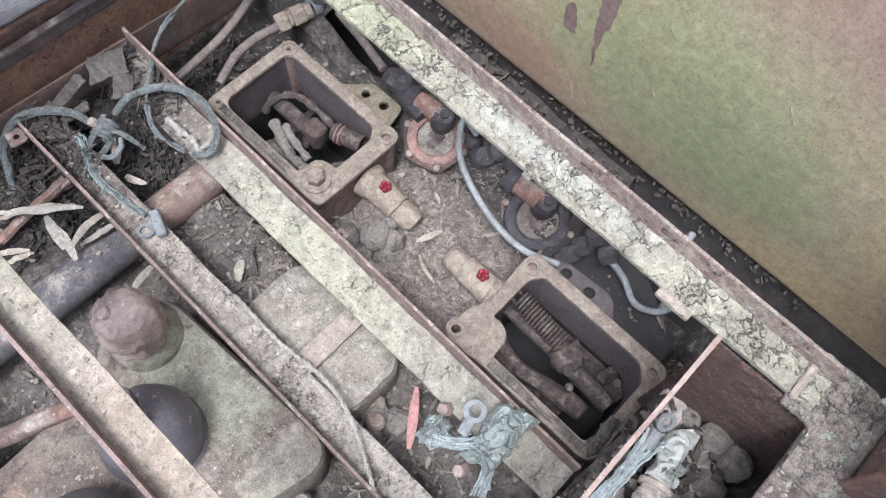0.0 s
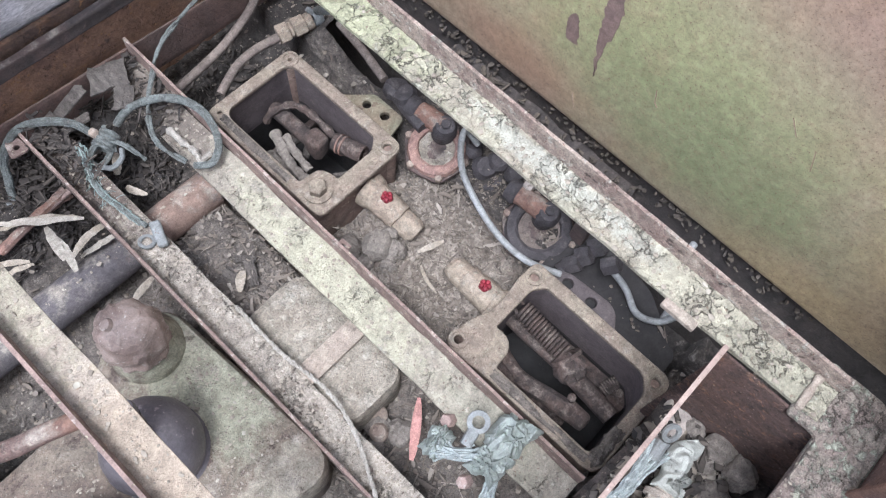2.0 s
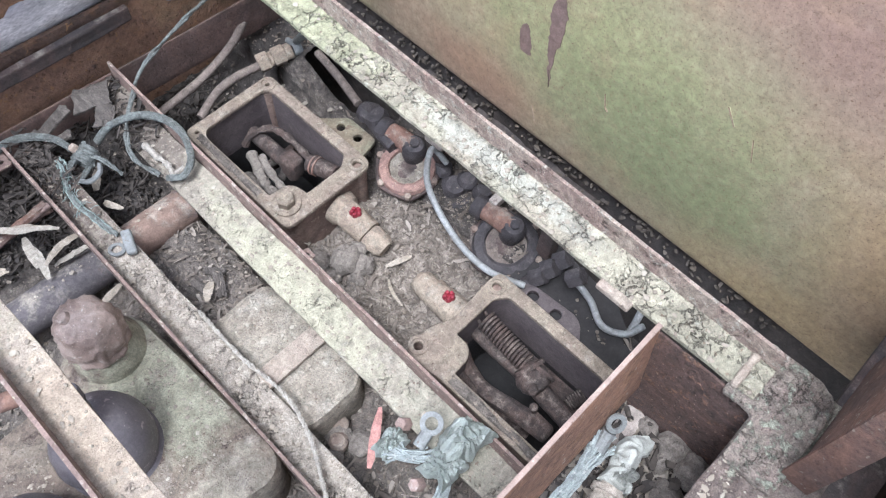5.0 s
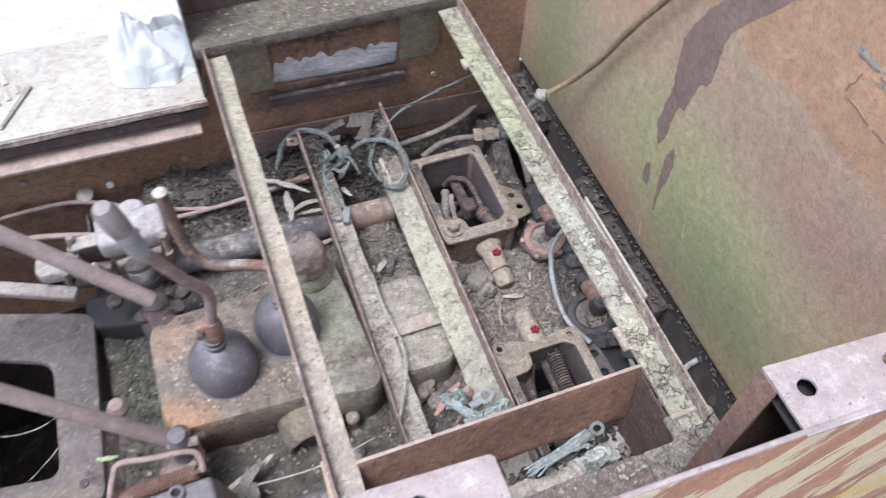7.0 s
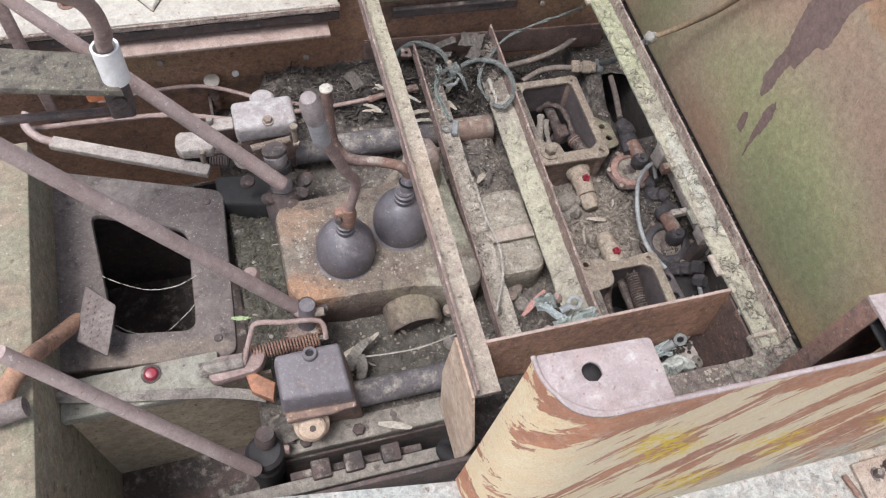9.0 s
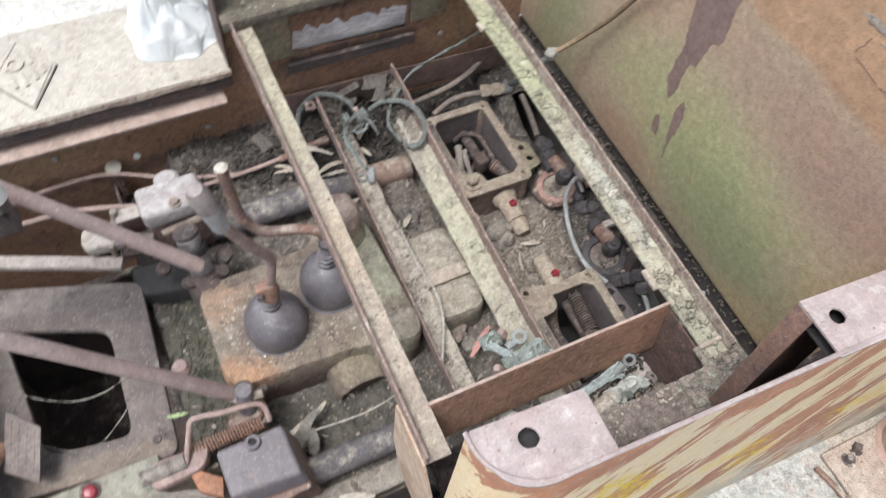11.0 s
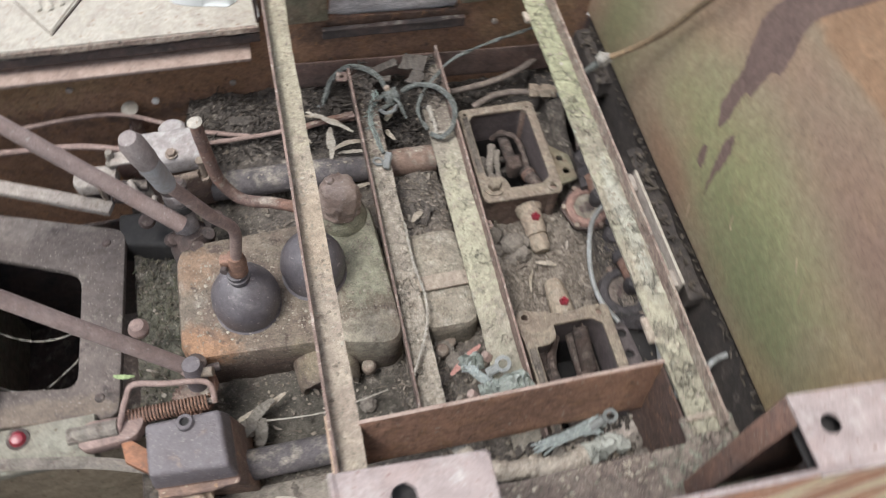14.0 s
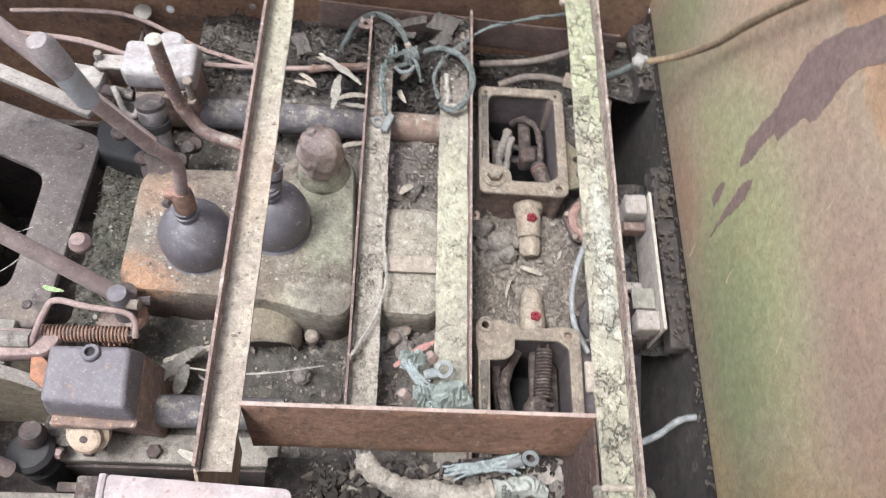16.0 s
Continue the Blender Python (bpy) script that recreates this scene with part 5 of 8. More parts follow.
# dirt ledge below the tank
for y0, y1 in ((-0.16, 0.19), (0.37, 0.54)):
    solid("tank_shelf", roughen(box(0.468, 0.6, y0, y1, 0.1, 0.135, 0.002), 0.007, 0.045, 26), DARK_SOIL, "dirt-crusted shelf below the fuel tank", "shelf", "structure")

solid("guard_plate", roughen(plate(rounded([(0.318, -0.13), (0.44, -0.13), (0.425, -0.27), (0.37, -0.355), (0.318, -0.355)], 0.01), [], 0.004, Matrix.Translation((0, 0, 0.068))), 0.001, 0.03), GREASE_AND_SHADE, "black greasy guard plate beside the valve box", "plate")

# ---- left side: floor plate, frame beam ----
plate_out = rounded([(-0.87, 0.325), (-0.54, 0.21), (-0.56, -0.155), (-0.875, -0.12)], 0.02)
plate_hole = rounded([(-0.806, 0.216), (-0.61, 0.135), (-0.617, -0.1), (-0.775, -0.075)], 0.035)
b = plate(plate_out, [plate_hole], 0.018, Matrix.Translation((0, 0, 0.1)), 0.006)
solid("floor_plate", roughen(b, 0.0008, 0.03), PLATE_DIRT, "thick dusty floor plate with a rounded opening", "plate", "structure")
solid("frame_beam", roughen(box(-1.0, -0.867, -0.7, 0.29, -0.4, 0.25, 0.004), 0.001, 0.05, 4), OLIVE, "olive painted frame beam along the dash", "beam", "structure")

# ---- gear housing ----
gear = thing("gear_housing", (-0.25, 0.0, 0.0), "cast gear housing under moss and dust", "gearbox")
b = plate(rounded([(-0.428, -0.085), (-0.427, 0.122), (-0.2, 0.13), (-0.17, 0.17), (-0.085, 0.17), (-0.07, -0.125), (-0.2, -0.095)], [0.03, 0.03, 0.02, 0.02, 0.03, 0.035, 0.02], 6), [], 0.13, Matrix.Translation((0, 0, 0.135)), 0.014)
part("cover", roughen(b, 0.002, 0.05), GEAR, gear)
boss = part("bearing_boss", roughen(lathe([(0, 0.01), (0.042, 0.01), (0.045, 0.002), (0.05, 0), (0.055, 0.006), (0.058, 0.03), (0.064, 0.12), (0, 0.12)], (-0.2, -0.156, 0.038), (-0.05, 1, 0.12), 36), 0.002, 0.02), GEAR, gear, "round mossy bearing boss")
part("seal", lathe([(0, 0), (0.039, 0), (0.04, 0.005), (0, 0.005)], (-0.2, -0.15, 0.039), (-0.05, 1, 0.12), 28), RUST_DARK, boss, "dark seal face")
cap = part("breather_cap", roughen(lathe([(0, 0), (0.047, 0), (0.047, 0.012), (0.042, 0.028), (0.036, 0.044), (0.033, 0.05), (0, 0.05)], (-0.126, 0.142, 0.125), n=28), 0.0012, 0.02), GEAR, gear, "olive domed breather base")
b = lathe([(0, 0.03), (0.036, 0.03), (0.0375, 0.045), (0.037, 0.062), (0.036, 0.08), (0.0335, 0.095), (0.028, 0.106), (0.019, 0.114), (0.009, 0.118), (0, 0.119)], n=84)
bmesh.ops.subdivide_edges(b, edges=[e for e in b.edges if abs(e.verts[0].co.z - e.verts[1].co.z) > 0.003], cuts=3, use_grid_fill=True)
for v in b.verts:
    if v.co.z > 0.045:
        a = math.atan2(v.co.y, v.co.x)
        p = v.co / 0.03
        crease = (1 - abs(noise.noise(Vector((math.cos(a) * 1.6, math.sin(a) * 1.6, v.co.z * 26)) + 0.5 * noise.noise_vector(p)))) ** 5
        v.co.xy *= 1 + 0.16 * crease - 0.1 * max(0.0, noise.noise(p * 0.9 + Vector((4, 0, 0)))) - (0.05 if 0.052 < v.co.z < 0.056 else 0)
        v.co.z += 0.004 * noise.noise(p * 0.8)
b.transform(Matrix.Translation((-0.128, 0.143, 0.125)))
part("cap_cover", b, CAP_BROWN, cap, "wrinkled brown leathery cover", 180)
part("cap_tip", roughen(lathe([(0, 0), (0.009, 0), (0.007, 0.008), (0, 0.01)], (-0.139, 0.15, 0.238), (-0.4, 0.2, 1), 12), 0.001, 0.008), CAP_BROWN, cap)
for p in ((-0.127, -0.135, 0.050), (0.012, -0.130, 0.045)):
    part("flange_bolt", lathe([(0, -0.01), (0.013, -0.01), (0.013, 0.004), (0.009, 0.009), (0, 0.01)], p, n=14), CAST, gear)
for at, nm in (((-0.318, -0.013, 0.128), 0), ((-0.195, 0.03, 0.13), 1)):
    prof = [(0.0, 0.0), (0.064, 0.0), (0.065, 0.006), (0.06, 0.01), (0.063, 0.03), (0.0635, 0.045), (0.06, 0.063), (0.052, 0.08), (0.039, 0.094), (0.026, 0.102), (0.017, 0.105), (0.017, 0.112), (0.019, 0.113), (0.019, 0.119), (0.016, 0.12), (0.016, 0.126), (0.0185, 0.127), (0.0185, 0.132), (0.015, 0.134), (0.015, 0.138), (0.0, 0.139)]
    prof = [(r * (0.92 - 0.01 * nm) if r > 0.025 else r, z) for r, z in prof]
    part("rubber_boot", roughen(lathe(prof, at, n=32), 0.0012, 0.03), RUBBER, gear, "dusty dark rubber boot")

# ---- levers ----
lev = thing("gear_lever", (-0.316, -0.014, 0.25), "rusted gear lever with a grey plastic grip", "lever")
part("shaft", tube([(-0.316, -0.014, 0.25), (-0.309, -0.016, 0.32), (-0.3, -0.02, 0.395), (-0.322, -0.033, 0.46), (-0.358, -0.05, 0.574)], 0.0092, 14), ROD, lev)
part("clamp", lathe([(0, 0), (0.016, 0), (0.017, 0.03), (0.013, 0.05), (0, 0.05)], (-0.315, -0.014, 0.262), (0.05, 0, 1), 14), CLAMP, lev, "orange-brown rusted clamp")
part("clamp_ear", roughen(box(-0.338, -0.316, -0.024, -0.006, 0.283, 0.31, 0.004), 0.001, 0.01, 2), CLAMP, lev)
part("clamp_bolt", hexbolt((-0.332, -0.026, 0.296), 0.007, 0.008, (-0.3, -1, 0.2)), RUST_DARK, lev)
part("grip", lathe([(0, 0), (0.0125, 0), (0.014, 0.006), (0.0145, 0.06), (0, 0.06)], (-0.357, -0.0495, 0.565), (-0.16, -0.07, 1), 20), GRIP, lev, "blue-grey plastic grip")
part("grip_top", lathe([(0, 0), (0.0148, 0), (0.0158, 0.01), (0.0155, 0.042), (0.011, 0.053), (0, 0.056)], (-0.3665, -0.0537, 0.6235), (-0.16, -0.07, 1), 20), PRIMER_BROWN, lev, "brown worn top of the grip")
lev = thing("range_lever", (-0.203, 0.01, 0.27), "bent rusted lever with a broken-off white tip", "lever")
part("shaft", roughen(tube([(-0.193, 0.031, 0.25), (-0.186, 0.04, 0.292), (-0.2, 0.047, 0.322), (-0.235, 0.058, 0.332), (-0.288, 0.08, 0.328), (-0.315, 0.094, 0.362), (-0.322, 0.097, 0.42), (-0.325, 0.1, 0.503)], 0.0098, 16, step=8), 0.0006, 0.02), RUST, lev)
part("collar", roughen(lathe([(0, 0), (0.016, 0), (0.016, 0.014), (0.0145, 0.017), (0.015, 0.045), (0.0125, 0.05), (0, 0.05)], (-0.192, 0.032, 0.25), (0.16, 0.2, 1), 18), 0.0008, 0.012), RUBBER, lev, "dark rubber collar")
part("tie", lathe([(0.0145, 0), (0.0162, 0), (0.0162, 0.004), (0.0145, 0.004), (0.0145, 0)], (-0.188, 0.038, 0.28), (0.16, 0.2, 1), 18), BLACK, lev, "black tie round the collar")
part("tip", lathe([(0, 0), (0.0105, 0), (0.0115, 0.003), (0.007, 0.007), (0, 0.006)], (-0.325, 0.1, 0.503), (-0.05, 0.05, 1), 14), DECK, lev)
rod = thing("steering_rod", (-0.42, 0.127, 0.2), "long pinkish rusted lever rod", "rod", "lever rods")
part("shaft", tube([(-0.415, 0.146, 0.187), (-0.9, 0.272, 0.81)], 0.0155, 20, r_end=0.0098, step=1), PINK_ROD, rod)
rod = thing("steering_rod", (-0.42, -0.113, 0.12), "long pinkish rusted lever rod", "rod", "lever rods")
part("shaft", roughen(tube([(-0.415, -0.128, 0.15), (-0.428, -0.119, 0.152), (-0.45, -0.113, 0.181), (-0.82, -0.1, 0.84)], 0.0168, 22, r_end=0.0112), 0.0008, 0.03), PINK_ROD, rod)
part("foot_collar", roughen(lathe([(0, 0), (0.0175, 0), (0.018, 0.004), (0.0165, 0.01), (0.016, 0.07), (0.0145, 0.076), (0, 0.077)], (-0.418, -0.136, 0.118), (0.05, 0.05, 1), 22), 0.0008, 0.015), SLATE, rod, "grey collar at the foot")
part("cross_pin", roughen(tube([(-0.418, -0.136, 0.165), (-0.384, -0.141, 0.17)], 0.0085, 12), 0.0006, 0.01), CAST_RIM, rod, "short cross pin")
part("base_ring", roughen(lathe([(0, 0), (0.03, 0), (0.032, 0.004), (0.028, 0.011), (0.018, 0.013), (0, 0.013)], (-0.418, -0.138, 0.108), (0, 0, 1), 26), 0.0012, 0.012), CLAMP, rod, "orange rusted ring under the collar")
rod = thing("steering_rod", (-0.56, -0.375, 0.08), "long rusted lever rod with yellow flecks at its foot", "rod", "lever rods")
part("shaft", tube([(-0.555, -0.378, 0.08), (-0.794, -0.313, 0.600)], 0.0125, 20, r_end=0.01), PINK_ROD, rod)

# ---- steering brake blocks ----
blk = thing("brake_block", (-0.42, 0.31, 0.06), "rounded dusty cast cover with a bolt on top", "cover")
part("body", roughen(box(-0.478, -0.366, 0.282, 0.352, 0.04, 0.17, 0.008, seg=3), 0.002, 0.03, 2), COVER_RUST, blk, "rust-brown body below the cover")
b = box(-0.487, -0.36, 0.275, 0.352, 0.163, 0.213, 0.012, seg=4)
part("cover", roughen(b, 0.001, 0.03), BLOCK, blk)
part("bolt", hexbolt((-0.418, 0.287, 0.212), 0.009, 0.008, washer=0.012), CAST, blk)
blk = thing("brake_block", (-0.43, -0.265, 0.02), "slate-grey cast cover with a cream plug on its rusty foot", "cover")


def frustum(top, low, z0, z1, bevel):
    """A tapered block between two outlines of four corners; z0, z1 are the heights of the low and the top."""
    b = bmesh.new()
    up = [b.verts.new((x, y, z1 + dz)) for x, y, dz in top]
    dn = [b.verts.new((x, y, z0)) for x, y in low]
    b.faces.new(up)
    b.faces.new(dn[::-1])
    for k in range(4):
        b.faces.new((up[k], up[(k + 1) % 4], dn[(k + 1) % 4], dn[k]))
    bmesh.ops.recalc_face_normals(b, faces=b.faces[:])
    bmesh.ops.bevel(b, geom=b.edges[:], offset=bevel, segments=4, profile=0.5, affect="EDGES")
    return b


b = frustum(((-0.488, -0.302, -0.004), (-0.369, -0.31, -0.004), (-0.374, -0.222, 0.006), (-0.488, -0.224, 0.006)), ((-0.492, -0.312), (-0.36, -0.318), (-0.366, -0.21), (-0.492, -0.214)), 0.15, 0.2, 0.007)
part("cover", roughen(b, 0.001, 0.03), SLATE, blk)
b = frustum(((-0.491, -0.311, 0), (-0.361, -0.317, 0), (-0.366, -0.212, 0), (-0.491, -0.216, 0)), ((-0.48, -0.3), (-0.345, -0.312), (-0.35, -0.205), (-0.48, -0.21)), 0.03, 0.152, 0.005)
part("body", roughen(b, 0.0015, 0.03), COVER_RUST, blk, "rust-brown lower body")
part("lip", roughen(box(-0.485, -0.362, -0.326, -0.306, 0.13, 0.146, 0.004, seg=3), 0.003, 0.015, 5), COVER_RUST, blk, "orange rusted front lip")
plug = part("front_plug", roughen(lathe([(0, 0), (0.031, 0), (0.033, 0.006), (0.032, 0.014), (0.025, 0.018), (0.024, 0.028), (0.02, 0.031), (0, 0.031)], (-0.445, -0.318, 0.088), (0.02, -0.62, 0.78), 28), 0.0006, 0.02), TAN_PAINT, blk, "cream painted plug")
# dark disc on the plug face in place of a recess's shade
part("drive_hole_shade", lathe([(0, 0), (0.006, 0), (0.006, 0.001), (0, 0.0012)], (-0.4446, -0.3375, 0.1125), (0.02, -0.62, 0.78), 10), RUST_DARK, plug)
part("vent_ring", lathe([(0.0075, 0), (0.0135, 0), (0.0135, 0.007), (0.012, 0.009), (0.0075, 0.009), (0.0075, 0)], (-0.427, -0.234, 0.203), (0, 0.1, 1), 20), SLATE, blk)
# black disc inside the ring, painted dark of the vent
part("vent_hole_shade", lathe([(0, 0), (0.0075, 0), (0.0075, 0.002), (0, 0.002)], (-0.427, -0.234, 0.204), (0, 0.1, 1), 14), BLACK, blk)

# ---- axle pipes ----
solid("axle_pipe", tube([(-0.37, 0.3, 0.075), (0.09, 0.3, 0.06)], 0.029, 24), PIPE, "dusty brown axle pipe", "pipe", group="axle pipes")
solid("axle_pipe", tube([(-0.38, -0.278, 0.07), (-0.16, -0.275, 0.06)], 0.026, 24), PIPE, "dusty grey axle pipe", "pipe", group="axle pipes")
b = plate(rounded([(-0.008, -0.095), (0.078, -0.095), (0.078, 0.088), (-0.008, 0.088)], 0.018, 6), [], 0.1, Matrix.Translation((0, 0, 0.1)), 0.014)
casing = thing("filter_casing", (0.035, 0.0, 0.0), "rounded dusty steel casing between the lower rails", "casing")
part("body", roughen(b, 0.0025, 0.03, 2), CASE_DUST, casing)
part("base_flange", roughen(box(-0.012, 0.082, -0.1, 0.092, 0.0, 0.022, 0.004), 0.002, 0.03, 3), GEAR, casing, "dirty flange round the foot")
part("drain_plug", lathe([(0, 0), (0.012, 0), (0.012, 0.01), (0.007, 0.014), (0, 0.015)], (0.03, -0.112, 0.032), n=16), CAST, casing, "round drain plug")

# ---- valve boxes ----


def valve_box(x0, x1, y0, y1, flip, label):
    t = thing("valve_box", ((x0 + x1) / 2, (y0 + y1) / 2, -0.12), label, "valve box", "valve boxes")

    def cavity(g):
        i, k = 0.014 - g, 0.056 - g
        if flip:
            pts = [(x0 + i, y0 + i), (x1 - 0.036 + g, y0 + i), (x1 - i, y0 + 0.034 - g), (x1 - i, y1 - 0.034 + g), (x1 - 0.032 + g, y1 - 0.02 + g), (x0 + k, y1 - 0.02 + g), (x0 + k, y1 - k), (x0 + i, y1 - k)]
            return rounded(pts, [0.02, 0.008, 0.008, 0.008, 0.008, 0.006, 0.026, 0.008])
        pts = [(x0 + i, y0 + k), (x0 + k, y0 + k), (x0 + k, y0 + 0.022 - g), (x1 - 0.034 + g, y0 + 0.022 - g), (x1 - i, y0 + 0.038 - g), (x1 - i, y1 - i), (x0 + i, y1 - i)]
        return rounded(pts, [0.008, 0.026, 0.006, 0.008, 0.008, 0.024, 0.024])

    if flip:
        out = rounded([(x0, y0), (x1, y0), (x1 + 0.002, y1), (x1 - 0.03, y1), (x0 + 0.07, y1 - 0.006), (x0 + 0.042, y1 + 0.008), (x0 - 0.004, y1 + 0.012), (x0 - 0.004, y1 - 0.028), (x0, y1 - 0.05)], [0.02, 0.015, 0.012, 0.018, 0.014, 0.013, 0.014, 0.012, 0.008])
        bolts = [(x0 + 0.01, y1 + 0.002), (x1 - 0.016, y1 - 0.012), (x1 - 0.0155, y0 + 0.0145)]
    else:
        out = rounded([(x0, y0), (x1, y0 - 0.002), (x1, y1), (x0, y1)], [0.012, 0.016, 0.016, 0.012])
        bolts = [(x1 - 0.015, y0 + 0.012), (x1 - 0.013, y1 - 0.013), (x0 + 0.012, y1 - 0.012)]
    holes = [circle(x, y, 0.0088 if flip or k == 0 else 0.0058, 18, 0.05) for k, (x, y) in enumerate(bolts)]
    part("rim", roughen(plate(out, [cavity(0.0)] + holes, 0.009, Matrix.Translation((0, 0, 0.1215)), 0.0025), 0.001, 0.012), CAST_RIM, t, "dusty tan rim with bolt holes")
    s = 0.0035
    out2 = rounded([(x0 + s, y0 + s), (x1 - s, y0 + s), (x1 - s, y1 - s), (x0 + s, y1 - s)], 0.014)
    part("wall", roughen(plate(out2, [cavity(0.003)], 0.2, Matrix.Translation((0, 0, 0.1122))), 0.0008, 0.03), CAST_WALL, t, "rust-brown cast outer wall")
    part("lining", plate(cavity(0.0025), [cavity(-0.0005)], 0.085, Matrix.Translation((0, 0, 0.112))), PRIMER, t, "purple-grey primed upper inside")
    # lower lining and bottom are black to stand for the shade down there
    part("lower_lining", plate(cavity(0.0025), [cavity(-0.0005)], 0.11, Matrix.Translation((0, 0, 0.0265))), GREASE_AND_SHADE, t, "lower inside, painted black for its deep shade")
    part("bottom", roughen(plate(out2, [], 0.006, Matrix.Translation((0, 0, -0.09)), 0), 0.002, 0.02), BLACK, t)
    for x, y in bolts[:2]:
        part("bolt_boss", roughen(lathe([(0.0092, 0), (0.0145, 0), (0.0135, 0.0035), (0.0096, 0.004), (0.0092, 0)], (x, y, 0.1198), n=22), 0.0006, 0.01), CAST_RIM, t)
        part("boss_column", lathe([(0.0088, -0.1), (0.0125, -0.1), (0.0135, -0.0092), (0.0088, -0.0092), (0.0088, -0.1)], (x, y, 0.1215), n=20), CAST_WALL, t)
        # black disc down the hole gives it a painted dark
        part("bolt_hole_shade", lathe([(0, -0.06), (0.0086, -0.06), (0.0086, -0.058), (0, -0.058)], (x, y, 0.1215), n=14), BLACK, t)
    return t


vb1 = valve_box(*BOX1, False, "open rusty cast valve box full of levers and sticks")
part("corner_column", roughen(lathe([(0, -0.11), (0.022, -0.11), (0.024, -0.01), (0, -0.01)], (0.178, 0.156, 0.1215), n=28), 0.001, 0.02), CAST_WALL, vb1, "rounded corner column under the bolt")
part("corner_bolt", hexbolt((0.18, 0.16, 0.1225), 0.0135, 0.015, washer=0.0215), CAST_RIM, vb1, "large hex bolt with washer")
part("bolt_face", lathe([(0, 0), (0.0095, 0), (0.009, 0.0015), (0, 0.002)], (0.18, 0.16, 0.1395), n=18), CAST_RIM, vb1)
b = bmesh.new()
part("rim_dirt", roughen(box(0.158, 0.168, 0.2, 0.345, 0.1195, 0.1235, 0.002, b), 0.0035, 0.008, 5), SOIL, vb1, "crumbs of soil along the rim")
part("shaft", roughen(tube([(0.252, 0.344, 0.050), (0.251, 0.291, 0.055), (0.254, 0.244, 0.050)], 0.0125, 14), 0.001, 0.02), INNER, vb1)
part("yoke", tube([(0.229, 0.340, 0.040), (0.243, 0.332, 0.065), (0.268, 0.313, 0.075), (0.278, 0.280, 0.070), (0.279, 0.238, 0.060)], 0.0062, 8, wobble=0.25), INNER, vb1)
part("chunk", roughen(box(0.24, 0.272, 0.235, 0.268, 0.03, 0.072, 0.008, seg=3), 0.004, 0.02), INNER, vb1)
slv = part("sleeve", lathe([(0, 0), (0.0145, 0), (0.0145, 0.052), (0.011, 0.052), (0.011, 0.02), (0, 0.02)], (0.274, 0.230, 0.060), (0.25, -0.95, 0.1), 18), INNER, vb1)
part("ring", lathe([(0.0145, 0.008), (0.0165, 0.008), (0.0165, 0.011), (0.0145, 0.011), (0.0145, 0.008)], (0.274, 0.230, 0.060), (0.25, -0.95, 0.1), 18), RUST, slv)
part("ring", lathe([(0.0145, 0.015), (0.0165, 0.015), (0.0165, 0.018), (0.0145, 0.018), (0.0145, 0.015)], (0.274, 0.230, 0.060), (0.25, -0.95, 0.1), 18), RUST, slv)
part("pin", tube([(0.283, 0.180, 0.050), (0.297, 0.170, 0.055)], 0.005, 8), INNER, vb1)
part("rail", box(0.17, 0.3, 0.3, 0.312, -0.01, 0.01, 0.002), INNER, vb1)
for pts, r in (([(0.217, 0.302, 0.070), (0.208, 0.273, 0.065), (0.199, 0.245, 0.060), (0.200, 0.217, 0.050)], 0.0085), ([(0.197, 0.300, 0.030), (0.199, 0.257, 0.030), (0.205, 0.231, 0.030)], 0.009), ([(0.223, 0.283, 0.075), (0.216, 0.254, 0.070), (0.213, 0.220, 0.060)], 0.0065)):
    solid("stick", roughen(tube(pts, r, 8, wobble=0.2), 0.0012, 0.01), STONE, "dry broken stick lying inside the valve box", "stick", group="sticks")
rnd = random.Random(27)
for n in range(9):
    x, y = rnd.uniform(0.185, 0.27), rnd.uniform(0.19, 0.33)
    a = rnd.uniform(0, 3.1)
    d = Vector((math.cos(a), math.sin(a), rnd.uniform(-0.3, 0.3))) * rnd.uniform(0.014, 0.034)
    p = Vector((x, y, rnd.uniform(0.0, 0.03)))
    solid("stick", roughen(tube([p - d, p + Vector((0, 0, 0.004)), p + d], rnd.uniform(0.003, 0.007), 7, wobble=0.25, seed=n), 0.0015, 0.008), BARK, "dry broken stick lying inside the valve box", "stick", group="sticks")
vb2 = valve_box(*BOX2, True, "open rusty cast valve box with a coil spring")
part("spring", coil((0.265, -0.156, 0.088), (0.259, -0.24, 0.082), 0.0135, 0.0021, 15), INNER, vb2)
part("spring_hook", tube([(0.256, -0.157, 0.085), (0.259, -0.142, 0.095), (0.269, -0.142, 0.100), (0.270, -0.154, 0.092)], 0.0026, 8), INNER, vb2)
part("stud", lathe([(0, 0), (0.007, 0), (0.008, 0.012), (0.005, 0.016), (0, 0.017)], (0.266, -0.143, 0.090), n=12), INNER, vb2)
part("spindle", roughen(tube([(0.257, -0.142, 0.050), (0.253, -0.193, 0.055), (0.253, -0.246, 0.055)], 0.0105, 14), 0.001, 0.02), INNER, vb2)
b = bmesh.new()
bmesh.ops.create_icosphere(b, subdivisions=4, radius=0.023)
b.transform(Matrix.Translation((0.251, -0.258, 0.078)))
part("knuckle", roughen(b, 0.004, 0.014), INNER, vb2, "rusted ball knuckle")
part("knuckle_ring", lathe([(0.017, -0.003), (0.0225, -0.003), (0.0225, 0.003), (0.017, 0.003), (0.017, -0.003)], (0.257, -0.246, 0.084), (0.25, 0.9, 0.3), 24), INNER, vb2)
